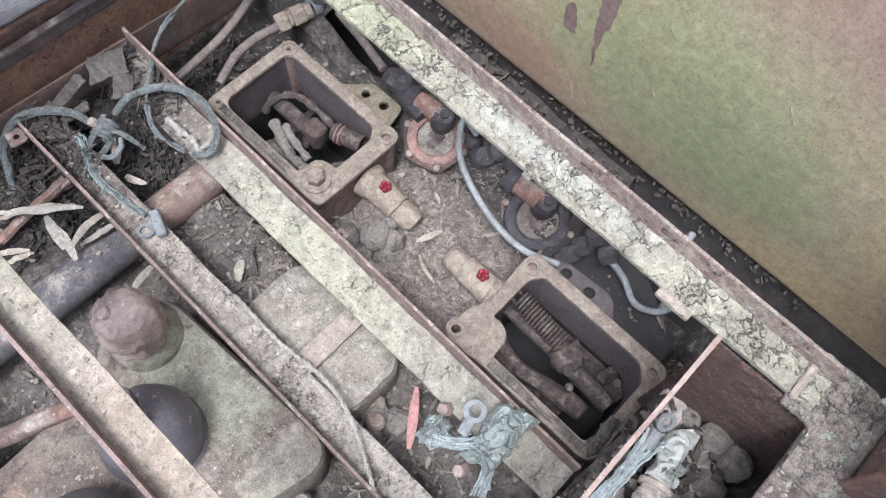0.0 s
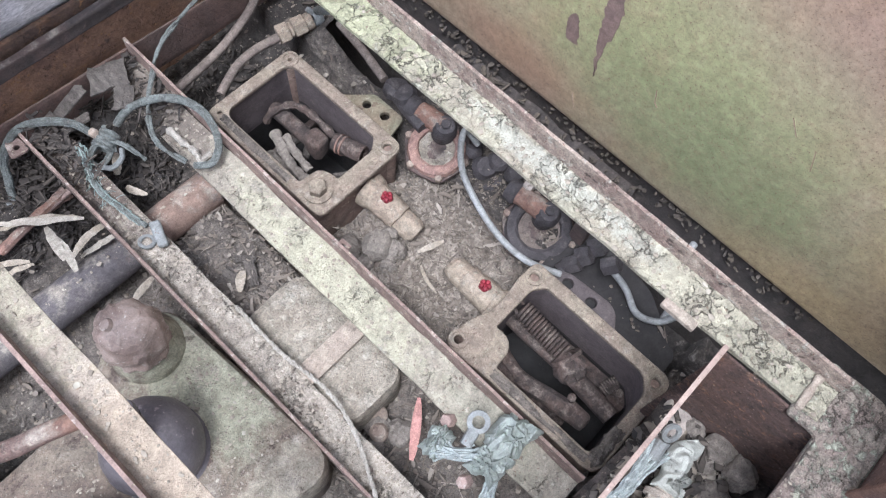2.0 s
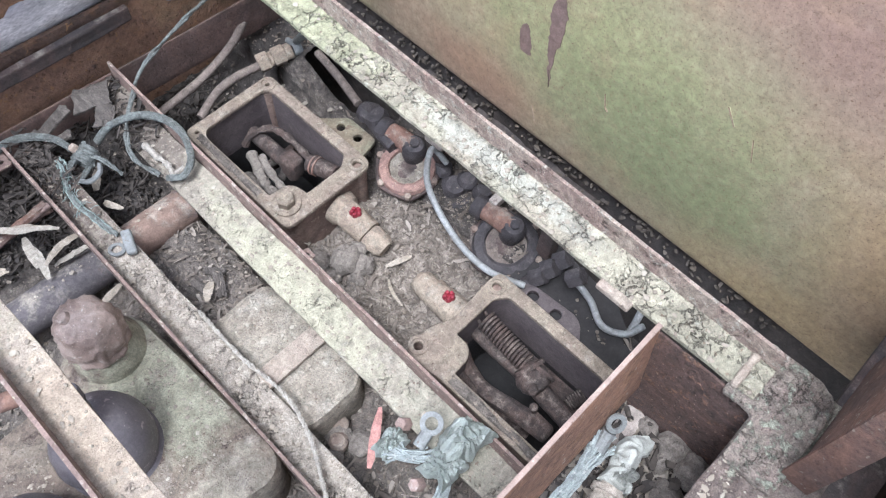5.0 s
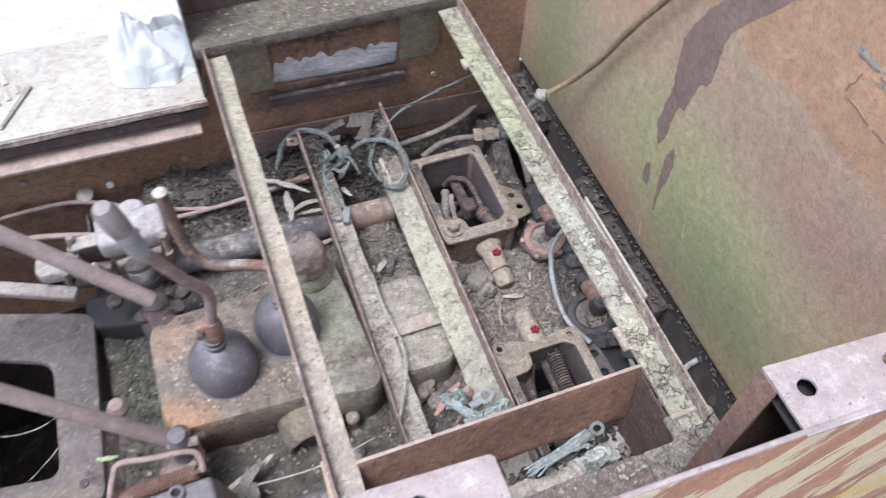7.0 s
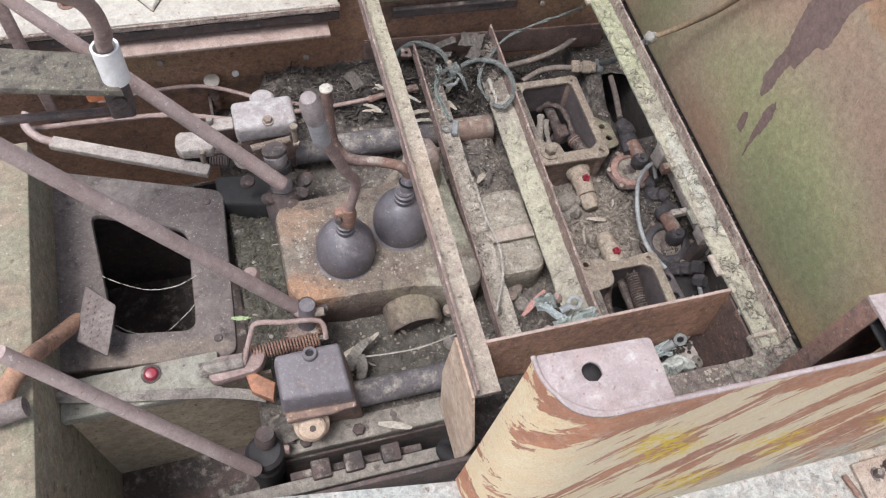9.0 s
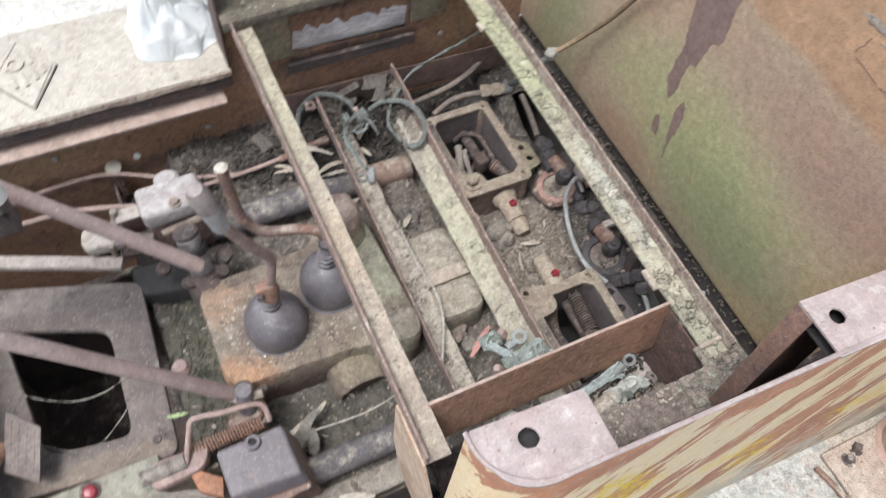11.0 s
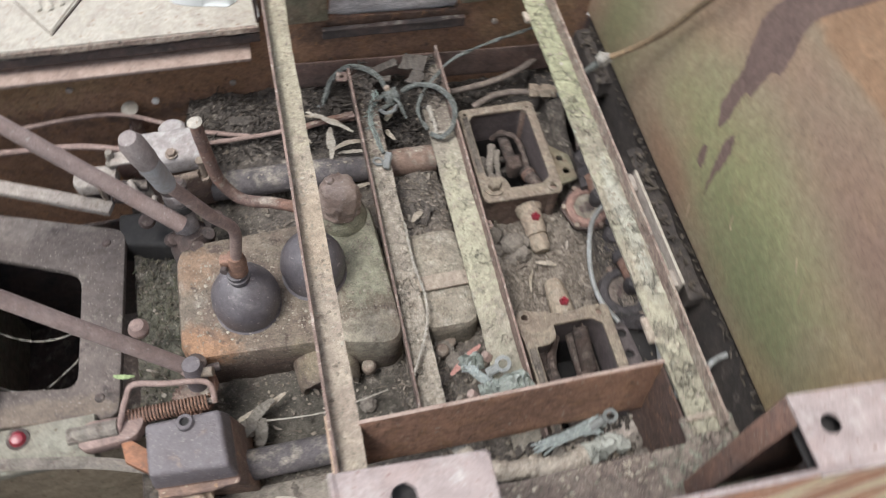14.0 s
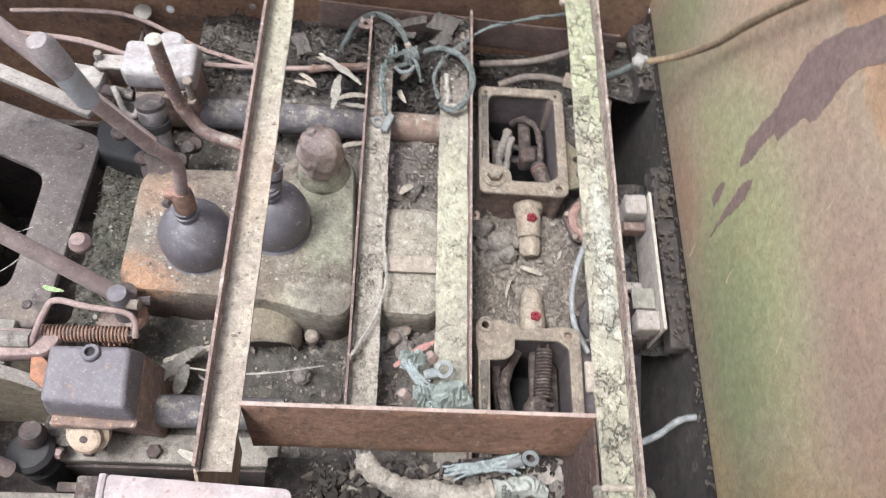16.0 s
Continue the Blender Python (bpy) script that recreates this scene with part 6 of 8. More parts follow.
part("knuckle_ring", lathe([(0.016, -0.0025), (0.021, -0.0025), (0.021, 0.0025), (0.016, 0.0025), (0.016, -0.0025)], (0.264, -0.262, 0.084), (0.9, 0.1, 0.3), 24), INNER, vb2)
part("knuckle_bolt", hexbolt((0.236, -0.268, 0.09), 0.008, 0.01, (-0.5, -0.5, 0.7)), INNER, vb2)
part("pin", lathe([(0, 0), (0.005, 0), (0.006, 0.016), (0, 0.018)], (0.222, -0.288, 0.066), (-0.1, 0.1, 1), 12), INNER, vb2)
part("output_shaft", roughen(tube([(0.254, -0.272, 0.050), (0.247, -0.343, 0.050)], 0.0135, 14), 0.0008, 0.02), INNER, vb2)
part("rocker", roughen(tube([(0.226, -0.151, 0.060), (0.207, -0.182, 0.055), (0.199, -0.219, 0.055), (0.206, -0.260, 0.055), (0.213, -0.310, 0.055)], 0.0085, 10, r_end=0.0145), 0.0015, 0.015), INNER, vb2)
part("rocker_pad", roughen(box(0.2, 0.226, -0.325, -0.285, 0.045, 0.068, 0.008, seg=3), 0.002, 0.015), INNER, vb2)
part("small_spring", coil((0.276, -0.312, 0.030), (0.296, -0.319, 0.040), 0.009, 0.0018, 6), INNER, vb2)
part("inner_ledge", box(0.27, 0.3, -0.35, -0.15, 0.01, 0.02, 0.002), INNER, vb2)
part("crust", roughen(box(0.156, 0.222, -0.366, -0.349, 0.112, 0.124, 0.005, seg=3), 0.006, 0.009, 6), SOIL, vb2, "crust of soil on the rim")
part("crust", roughen(box(0.154, 0.166, -0.35, -0.19, 0.119, 0.1235, 0.002), 0.004, 0.008, 6), SOIL, vb2, "crust of soil on the rim")
part("fork_leg", roughen(tube([(0.185, -0.165, 0.09), (0.186, -0.2, 0.06), (0.196, -0.25, 0.03), (0.2, -0.3, 0.02)], 0.009, 10), 0.0015, 0.015), INNER, vb2)

# brass-like fittings with red caps
for y, s in ((0.095, -1), (-0.098, 1)):
    f = thing("pipe_fitting", (0.25, y + s * 0.02, 0.02), "dusty tan pipe fitting with a red plastic cap", "fitting", "pipe fittings")
    part("body", roughen(tube([(0.25, y - s * 0.035, 0.07), (0.25, y, 0.07), (0.251, y + s * 0.028, 0.066)], 0.0235, 24, r_end=0.021), 0.002, 0.014), FITTING, f)
    part("nose", roughen(lathe([(0, 0), (0.017, 0), (0.019, 0.008), (0.019, 0.028), (0.014, 0.036), (0, 0.038)], (0.251, y + s * 0.026, 0.064), (0.08, s, -0.2), 24), 0.0018, 0.014), FITTING, f)
    part("root_boss", roughen(lathe([(0, 0), (0.028, 0), (0.026, 0.012), (0.022, 0.016), (0, 0.016)], (0.25, y - s * 0.036, 0.07), (0, s, 0), 24), 0.0018, 0.014), FITTING, f)
    b = bmesh.new()
    for a in range(5):
        lathe([(0, 0), (0.0042, 0.001), (0.0045, 0.005), (0.0025, 0.0085), (0, 0.009)], (0.252 + 0.0055 * math.cos(a * 1.257), y + 0.0055 * math.sin(a * 1.257), 0.0895), (0, 0, 1), 8, b)
    lathe([(0, 0), (0.0085, 0), (0.0085, 0.004), (0, 0.005)], (0.252, y, 0.0895), (0, 0, 1), 12, b)
    part("cap", b, RED, f, "glossy red cap")

# ---- hoses, pump and tank side parts ----
solid("pale_hose", tube([(0.408, 0.060, 0.100), (0.395, 0.079, 0.130), (0.347, 0.042, 0.140), (0.325, -0.004, 0.130), (0.311, -0.064, 0.120), (0.314, -0.116, 0.110), (0.337, -0.163, 0.100)], 0.0049, 12), HOSE, "pale grey plastic fuel hose", "hose")
solid("steel_line", tube([(0.400, -0.202, 0.090), (0.391, -0.241, 0.090), (0.377, -0.276, 0.080), (0.390, -0.307, 0.080), (0.408, -0.320, 0.100)], 0.005, 12), HOSE, "bent dusty steel fuel line with a hex nut", "pipe")
solid("flex_hose", tube([(0.413, 0.363, 0.100), (0.404, 0.304, 0.100), (0.389, 0.238, 0.100)], 0.007, 12), HOSE_DUST, "dusty short flexible line", "hose")
solid("far_hose", tube([(0.461, 0.515, 0.093), (0.384, 0.501, 0.110), (0.325, 0.476, 0.100), (0.251, 0.459, 0.090), (0.158, 0.447, 0.090)], 0.007, 12), HOSE_DUST, "dusty rubber hose along the side plate", "hose")
line = thing("far_fuel_line", (0.316, 0.433, 0.070), "dusty fuel line with a brass coupling", "hose")
part("hose", tube([(0.197, 0.396, 0.090), (0.245, 0.411, 0.100), (0.288, 0.414, 0.100), (0.334, 0.407, 0.100), (0.398, 0.399, 0.110)], 0.007, 12), HOSE_DUST, line)
d = (Vector((0.384, 0.394, 0.105)) - Vector((0.331, 0.410, 0.1))).normalized()
o = Vector((0.327, 0.4105, 0.1))
for k, (start, long, r, n) in enumerate(((0.0, 0.019, 0.0165, 6), (0.0195, 0.006, 0.0125, 20), (0.026, 0.021, 0.0165, 6), (0.0475, 0.012, 0.0135, 20))):
    b = lathe([(0, 0), (r * 0.9, 0), (r, 0.0015), (r, long - 0.0015), (r * 0.9, long), (0, long)], o + d * start, d, n)
    part("nut" if n == 6 else "collar", roughen(b, 0.0008, 0.01), FITTING, line, "dusty beige coupling nut" if n == 6 else "")
part("clamp", roughen(lathe([(0.0085, 0), (0.0125, 0), (0.0125, 0.014), (0.0085, 0.014), (0.0085, 0)], o + d * 0.062, d, 22), 0.0005, 0.01), TIN, line, "grey-blue hose clamp")
part("clamp_screw", hexbolt(o + d * 0.068 + Vector((-0.004, 0.004, 0.01)), 0.005, 0.012, (-0.4, 0.5, 0.7)), TIN, line)


def diaphragm(at, tint, fill, pipe, label, big=1.0):
    """A round dished flange with bolts on lobes and a thick elbow pipe lying across it."""
    at = Vector(at)
    t = thing("fuel_pump", at - Vector((0, 0, 0.03)), label, "pump", "fuel pumps")
    axis = Vector((-0.15, -0.1, 1))
    rim = rounded([((0.047 + 0.006 * (k % 2)) * big * math.cos(k * math.pi / 6 + 0.3), (0.047 + 0.006 * (k % 2)) * big * math.sin(k * math.pi / 6 + 0.3)) for k in range(12)], 0.008)
    lean_m = Matrix.Translation(at) @ Vector((0, 0, 1)).rotation_difference(axis).to_matrix().to_4x4()
    part("base_flange", roughen(plate(rim, [], 0.008, lean_m @ Matrix.Translation((0, 0, 0.004)), 0.0015), 0.001, 0.015), RUST_DARK, t, "dark lobed lower flange")
    b = lathe([(r * big, z) for r, z in ((0.027, 0), (0.044, 0), (0.0455, 0.006), (0.043, 0.012), (0.033, 0.015), (0.029, 0.013), (0.027, 0.005), (0.027, 0))], at, axis, 40)
    part("flange", roughen(b, 0.0016, 0.012), tint, t)
    part("bowl", roughen(lathe([(0, 0.003), (0.014 * big, 0.004), (0.0285 * big, 0.008), (0.0285 * big, 0), (0, 0)], at, axis, 30), 0.0012, 0.008), fill, t, "dust-filled dished middle")
    part("body", lathe([(0, 0), (0.035, 0), (0.038, 0.03), (0, 0.03)], at - Vector((0, 0, 0.03)), axis, 24), RUST_DARK, t)
    for a in range(6):
        part("bolt", roughen(hexbolt(lean_m @ Vector((0.0475 * big * math.cos(a * 1.047 + 0.82), 0.0475 * big * math.sin(a * 1.047 + 0.82), 0.003)), 0.006, 0.008, axis), 0.0006, 0.008), CAST, t)
    pts = [at + Vector(p) for p in pipe]
    run_d = (pts[-1] - pts[0]).normalized()
    part("elbow", roughen(tube(pts, 0.0145, 18, r_end=0.0165), 0.0015, 0.012), RUST, t)
    part("elbow_end", roughen(lathe([(0, -0.03), (0.017, -0.03), (0.0195, -0.012), (0.019, 0.005), (0.014, 0.013), (0, 0.015)], pts[-1], (-0.1, -0.15, 1), 22), 0.0012, 0.01), GREASY, t, "dark greasy elbow end")
    part("elbow_plug", hexbolt(pts[-1] + Vector((-0.001, -0.002, 0.013)), 0.008, 0.006, (-0.1, -0.15, 1)), GREASY, t)
    part("collar", roughen(lathe([(0, -0.012), (0.017, -0.012), (0.0185, -0.004), (0.0185, 0.003), (0.016, 0.006), (0, 0.006)], pts[0], run_d, 18), 0.0008, 0.01), GREASY, t, "dark collar")
    return t


diaphragm((0.368, 0.105, 0.075), PUMP_PINK, CASE_DUST, [(0.016, 0.06, 0.03), (0.019, 0.035, 0.032), (0.021, 0.006, 0.032)], "pinkish rusted fuel pump flange with an elbow pipe")
diaphragm((0.384, -0.09, 0.062), GREASY, HOSE_DUST, [(0.006, 0.058, 0.034), (0.009, 0.035, 0.036), (0.012, 0.001, 0.036)], "dark dusty fuel pump flange with an elbow pipe", 1.12)
inj = thing("pipe_union", (0.405, -0.166, 0.040), "row of dusty hex pipe unions", "union")
for (p, r, h) in (((0.364, -0.157, 0.075), 0.014, 0.024), ((0.382, -0.163, 0.085), 0.0155, 0.022), ((0.403, -0.168, 0.090), 0.015, 0.022), ((0.395, -0.199, 0.090), 0.0145, 0.024)):
    part("union_nut", hexbolt(p, r, h, (0.4, -0.5, 0.6)), GREASY, inj)
part("union_bar", tube([(0.350, -0.154, 0.070), (0.415, -0.176, 0.085)], 0.011, 10), GREASY, inj)
for (p, r) in (((0.406, 0.066, 0.070), 0.016), ((0.399, 0.035, 0.065), 0.018), ((0.417, 0.024, 0.075), 0.015), ((0.415, -0.007, 0.075), 0.014), ((0.391, 0.013, 0.050), 0.02), ((0.388, 0.213, 0.090), 0.02), ((0.389, 0.189, 0.100), 0.018)):
    part("joint", roughen(lathe([(0, 0), (r, 0), (r * 1.1, r * 0.5), (r * 0.8, r), (0, r * 1.05)], p, (random.uniform(-0.5, 0.5), random.uniform(-0.5, 0.5), 1), 12), 0.003, 0.012), GREASY, inj)
part("joint_pipe", tube([(0.388, 0.225, 0.100), (0.377, 0.172, 0.100), (0.371, 0.136, 0.100)], 0.012, 10), GREASY, inj)
tab = thing("mounting_tab", (0.355, 0.222, 0.060), "pale yellow-brown mounting tab with two bolt holes", "tab")
part("plate", plate(rounded([(0.317, 0.29), (0.335, 0.265), (0.367, 0.235), (0.367, 0.175), (0.317, 0.165)], 0.008), [circle(0.345, 0.232, 0.008), circle(0.35, 0.198, 0.0085)], 0.008, Matrix.Translation((0, 0, 0.085)), 0.001), OLIVE, tab)
tab = thing("mounting_tab", (0.347, -0.219, 0.060), "dark rounded mounting tab with two bolt holes", "tab")
part("plate", plate(rounded([(0.318, -0.14), (0.355, -0.16), (0.362, -0.25), (0.318, -0.28)], 0.018), [circle(0.342, -0.178, 0.0095), circle(0.343, -0.22, 0.0095)], 0.008, Matrix.Translation((0, 0, 0.082)), 0.001), PRIMER, tab)
frame_c = thing("pump_cradle", (0.42, -0.02, 0.1), "pale steel bracket frame beside the tank", "bracket")
part("outer_plate", roughen(box(0.437, 0.4415, -0.152, 0.1, 0.1, 0.192, 0.001), 0.0008, 0.03, 3), BAR_DUST, frame_c)
part("outer_edge", roughen(box(0.4365, 0.442, -0.152, 0.1, 0.1922, 0.1945, 0.0008), 0.0005, 0.02, 3), DECK, frame_c, "worn pale edge")
part("upper_block", roughen(box(0.398, 0.436, 0.062, 0.1, 0.13, 0.185, 0.004, seg=3), 0.002, 0.02, 3), BAR_DUST, frame_c)
part("upper_rung", roughen(box(0.398, 0.436, 0.04, 0.056, 0.14, 0.165, 0.002), 0.0012, 0.02, 3), RUST, frame_c)
part("middle_rung", roughen(box(0.398, 0.436, -0.05, -0.035, 0.1, 0.115, 0.002), 0.0012, 0.02, 3), BAR_DUST, frame_c)
part("lower_plate", roughen(box(0.398, 0.436, -0.108, -0.072, 0.165, 0.171, 0.001), 0.0008, 0.03, 3), SILL, frame_c, "grey-green flat plate")
part("lower_bar", roughen(box(0.398, 0.436, -0.15, -0.116, 0.15, 0.184, 0.003), 0.0012, 0.02, 3), BAR_DUST, frame_c)
for y in (-0.14, 0.085):
    part("foot", roughen(box(0.405, 0.43, y - 0.012, y + 0.012, 0.03, 0.15, 0.003), 0.001, 0.02, 2), RUST_DARK, frame_c)

# ---- wiring over the lower rails ----
solid("thin_cable", twisted([(0.374, 0.520, 0.182), (0.281, 0.470, 0.213), (0.240, 0.470, 0.200), (0.165, 0.460, 0.180), (0.120, 0.428, 0.170), (0.086, 0.395, 0.165), (0.064, 0.351, 0.160), (0.074, 0.302, 0.155)], 0.0036, 2, 0.14), TAPE, "thin taped cable hanging over the rails", "cable")
solid("looped_cable", taped([(0.046, 0.425, 0.140), (0.074, 0.419, 0.160), (0.105, 0.391, 0.180), (0.129, 0.361, 0.180), (0.135, 0.325, 0.175), (0.121, 0.287, 0.170), (0.097, 0.274, 0.160), (0.078, 0.290, 0.155)], 0.0054), TAPE, "thick cable bent into a loop", "cable")
solid("side_cable", taped([(-0.120, 0.468, 0.083), (-0.108, 0.484, 0.1), (-0.092, 0.503, 0.12), (-0.061, 0.502, 0.15), (-0.030, 0.481, 0.166), (-0.002, 0.449, 0.17), (0.012, 0.425, 0.152)], 0.0056), TAPE, "taped cable drooping over the rail end", "cable")
lead = thing("battery_lead", (-0.034, 0.324, 0.110), "frayed greenish lead with a metal eye", "cable")
run = [(-0.012, 0.416, 0.158)] + [(x, y, 0.095 + 0.0671 * (y + 0.3) + 0.0062) for x, y in ((-0.017, 0.406), (-0.021, 0.396), (-0.030, 0.376), (-0.034, 0.345), (-0.030, 0.317), (-0.027, 0.294), (-0.022, 0.272))]
part("wire", taped(run, 0.0036, 5), TAPE, lead)
tagged(part("fray", strands(run, 0.0062, 30, 21, 0.8), GREEN_FRAY, lead), "greenish frayed copper strands", kind="stuff")
rnd = random.Random(8)
b = bmesh.new()
for k in range(46):
    p = Vector(run[rnd.choice((2, 3, 3, 4, 4, 5))]) + Vector((rnd.uniform(-0.006, 0.006), rnd.uniform(-0.015, 0.015), rnd.uniform(-0.002, 0.004)))
    d = Vector((rnd.uniform(-1, 1), rnd.uniform(-1, 0.4), rnd.uniform(-0.3, 0.35))) * 0.012
    tube([p, p + d * 0.6 + Vector((0, 0, 0.003)), p + d], 0.0005, 4, b, step=3)
tagged(part("loose_threads", b, GREEN_FRAY, lead), "loose greenish threads", kind="stuff")
part("lug", roughen(box(-0.0075, 0.0075, -0.02, 0.02, -0.006, 0.006, 0.004, m=Matrix.Translation((-0.018, 0.252, 0.1395)) @ Matrix.Rotation(radians(-20), 4, "Z"), seg=3), 0.0012, 0.012, 3), TIN, lead, "dull tin-grey lug")
part("eye", roughen(lathe([(0.007, 0), (0.012, 0), (0.012, 0.0025), (0.007, 0.0025), (0.007, 0)], (-0.036, 0.256, 0.1345), (0.2, 0.1, 1), 18), 0.0006, 0.008), TIN, lead)
joint = thing("cable_joint", (0.020, 0.418, 0.130), "tangled cable joint wrapped in tape with a small bolt", "joint")
mid = Vector((0.019, 0.407, 0.145))
b = bmesh.new()
bmesh.ops.create_icosphere(b, subdivisions=4, radius=0.014)
for v in b.verts:
    v.co *= 1 + 0.5 * noise.fractal(v.co / 0.011 + Vector((4, 4, 4)), 1, 2, 3)
b.transform(Matrix.Translation(mid))
part("tape_lump", b, TAPE, joint)
part("tape_loop", taped([mid + Vector(p) for p in ((-0.008, 0.004, 0.004), (-0.022, 0.0, 0.006), (-0.034, -0.004, -0.002), (-0.03, -0.018, -0.008), (-0.014, -0.018, -0.004), (0.0, -0.012, 0.002))], 0.0042, 8), TAPE, joint, "loop of stiff tape")
part("tape_flap", taped([mid + Vector(p) for p in ((-0.03, -0.02, -0.006), (-0.018, -0.03, -0.01), (0.0, -0.028, -0.008), (0.008, -0.02, 0.0))], 0.0035, 12), TIN, joint, "pale torn end of tape")
part("bolt", hexbolt(mid + Vector((-0.004, 0.012, 0.008)), 0.007, 0.012, (-0.3, 0.3, 1)), CAST, joint, "small tan bolt")
part("wrap", coil(mid + Vector((-0.012, -0.004, 0.002)), mid + Vector((0.014, 0.006, 0.004)), 0.0125, 0.0032, 5), TAPE, joint, "loose turns of tape")
for k, (dx, dy, r) in enumerate(((0.022, -0.05, 0.0032),)):
    part("tape_tail", twisted([mid, mid + Vector((dx * 0.5, dy * 0.5, 0.012)), mid + Vector((dx, dy, -0.012))], r, 2, 0.08, k), TAPE, joint)
clip = thing("cable_clip", (0.089, 0.322, 0.150), "pale broken cable clip on the lower rail", "clip")
part("tongue", roughen(tube([(0.087, 0.354, 0.165), (0.089, 0.329, 0.160), (0.092, 0.306, 0.155), (0.088, 0.288, 0.150)], 0.0055, 10, wobble=0.3, r_end=0.0035), 0.002, 0.008), CORD, clip)
part("foot", roughen(tube([(0.087, 0.294, 0.150), (0.107, 0.291, 0.152)], 0.004, 8, wobble=0.2), 0.001, 0.008), CORD, clip)
part("plug", roughen(box(-0.007, 0.007, -0.009, 0.009, -0.006, 0.006, 0.002, m=Matrix.Translation((-0.126, 0.461, 0.077))), 0.0005, 0.01), TIN, lead, "grey metal plug")
solid("thin_wire", twisted([(-0.012, 0.108, 0.128), (-0.013, 0.018, 0.128), (-0.006, -0.059, 0.128), (-0.020, -0.124, 0.128), (-0.058, -0.200, 0.128)], 0.0031, 2, 0.02), CORD, "thin pale cord lying on the lower rail", "wire")
cord = thing("tank_cord", (0.397, 0.264, 0.32), "brown cord knotted to a grey cable along the fuel tank", "cord")
part("cord", tube([(0.397, 0.264, 0.333), (0.45, 0.255, 0.365), (0.468, 0.2, 0.46), (0.468, 0.138, 0.575), (0.468, 0.035, 0.745), (0.468, -0.12, 1.0)], 0.0058, 10, wobble=0.07), ROPE, cord)
part("grey_cable", tube([(0.398, 0.399, 0.110), (0.36, 0.3, 0.24), (0.397, 0.264, 0.333)], 0.0065, 10, wobble=0.06), TAPE, cord, "grey cable end")
b = bmesh.new()
bmesh.ops.create_icosphere(b, subdivisions=3, radius=0.013)
for v in b.verts:
    v.co *= 1 + 0.45 * noise.fractal(v.co / 0.01 + Vector((1, 7, 2)), 1, 2, 3)
b.transform(Matrix.Translation((0.397, 0.264, 0.333)))
part("knot", b, DIRTY_CLOTH, cord, "grey cloth knot")

# ---- rags ----


def crumple(cx, cy, z, rx, ry, h, seed, n=46):
    b = bmesh.new()
    vs = []
    for i in range(n + 1):
        row = []
        for j in range(n + 1):
            u, v = 2 * i / n - 1, 2 * j / n - 1
            edge = max(abs(u), abs(v))
            p = Vector((u * 1.3 + seed, v * 1.3, seed * 0.7))
            q = Vector((u, v, 0)) * (0.8 + 0.35 * noise.fractal(p * 0.8, 1, 2, 3))
            w = p + 0.55 * noise.noise_vector(p * 0.8)
            fold = 0.6 * (1 - abs(noise.noise(w * 1.5))) ** 2.5 + 0.35 * (1 - abs(noise.noise(w * 3.2 + Vector((5, 0, 0))))) ** 2.5 + 0.12 * (1 - abs(noise.noise(w * 7 + Vector((2, 8, 0))))) ** 2
            hgt = h * (1 - edge ** 3) * (0.25 + 0.3 * noise.fractal(p * 0.7, 1, 2, 2)) + h * 0.75 * fold * (1 - edge ** 6)
            row.append(b.verts.new((cx + rx * q.x, cy + ry * q.y, z + max(0.0, hgt) + 0.002)))
        vs.append(row)
    for i in range(n):
        for j in range(n):
            b.faces.new((vs[i][j], vs[i + 1][j], vs[i + 1][j + 1], vs[i][j + 1]))
    bmesh.ops.solidify(b, geom=b.faces[:], thickness=0.002)
    return b


def heaped(cx, cy, z, rx, ry, h, seed, n=170):
    """A cloth dropped in a heap: tent-like folds that cross and lap one another, over a hem that lies flat."""
    rnd = random.Random(seed)
    ridges = []
    for k in range(16):
        a = k * 0.72 + rnd.uniform(-0.3, 0.3)
        ridges.append((math.cos(a), math.sin(a), rnd.uniform(-0.55, 0.55), rnd.uniform(-0.35, 0.35), rnd.uniform(0.45, 0.8), rnd.uniform(0.16, 0.36), rnd.uniform(0.22, 0.5)))
    b = bmesh.new()
    vs = []
    for i in range(n + 1):
        row = []
        for j in range(n + 1):
            u, v = 2 * i / n - 1, 2 * j / n - 1
            k = max(abs(u), abs(v)) / max(1e-6, math.hypot(u, v))
            u, v = u * k, v * k
            r = min(1.0, math.hypot(u, v))
            p = Vector((u, v, seed))
            w = p + 0.45 * noise.noise_vector(p * 0.9) + 0.12 * noise.noise_vector(p * 2.4)
            hgt = 0.3 * (1 - r ** 2.2)
            for dx, dy, off, mid, long, wide, deep in ridges:
                across, along = w.x * dx + w.y * dy - off, w.y * dx - w.x * dy - mid
                tent = 1 - math.sqrt(across * across + 0.0006) / wide
                if tent > 0 and abs(along) < long:
                    hgt = max(hgt, 0.55 * hgt + deep * tent * (1 - (along / long) ** 2) + 0.12)
            hgt = max(0.03, hgt) * min(1.0, (1 - r) / 0.14) ** 0.6
            reach = 1 + 0.24 * noise.noise(Vector((u / max(r, 0.05), v / max(r, 0.05), seed)) * 1.7)
            row.append(b.verts.new((cx + rx * u * reach, cy + ry * v * reach, z + h * hgt + 0.001)))
        vs.append(row)
    for i in range(n):
        for j in range(n):
            b.faces.new((vs[i][j], vs[i + 1][j], vs[i + 1][j + 1], vs[i][j + 1]))
    return b


solid("rag", heaped(-0.3, 0.67, 0.29, 0.093, 0.1, 0.118, 4.3), CLOTH, "crumpled pale cotton rag on the fender deck", "rag", angle=180)
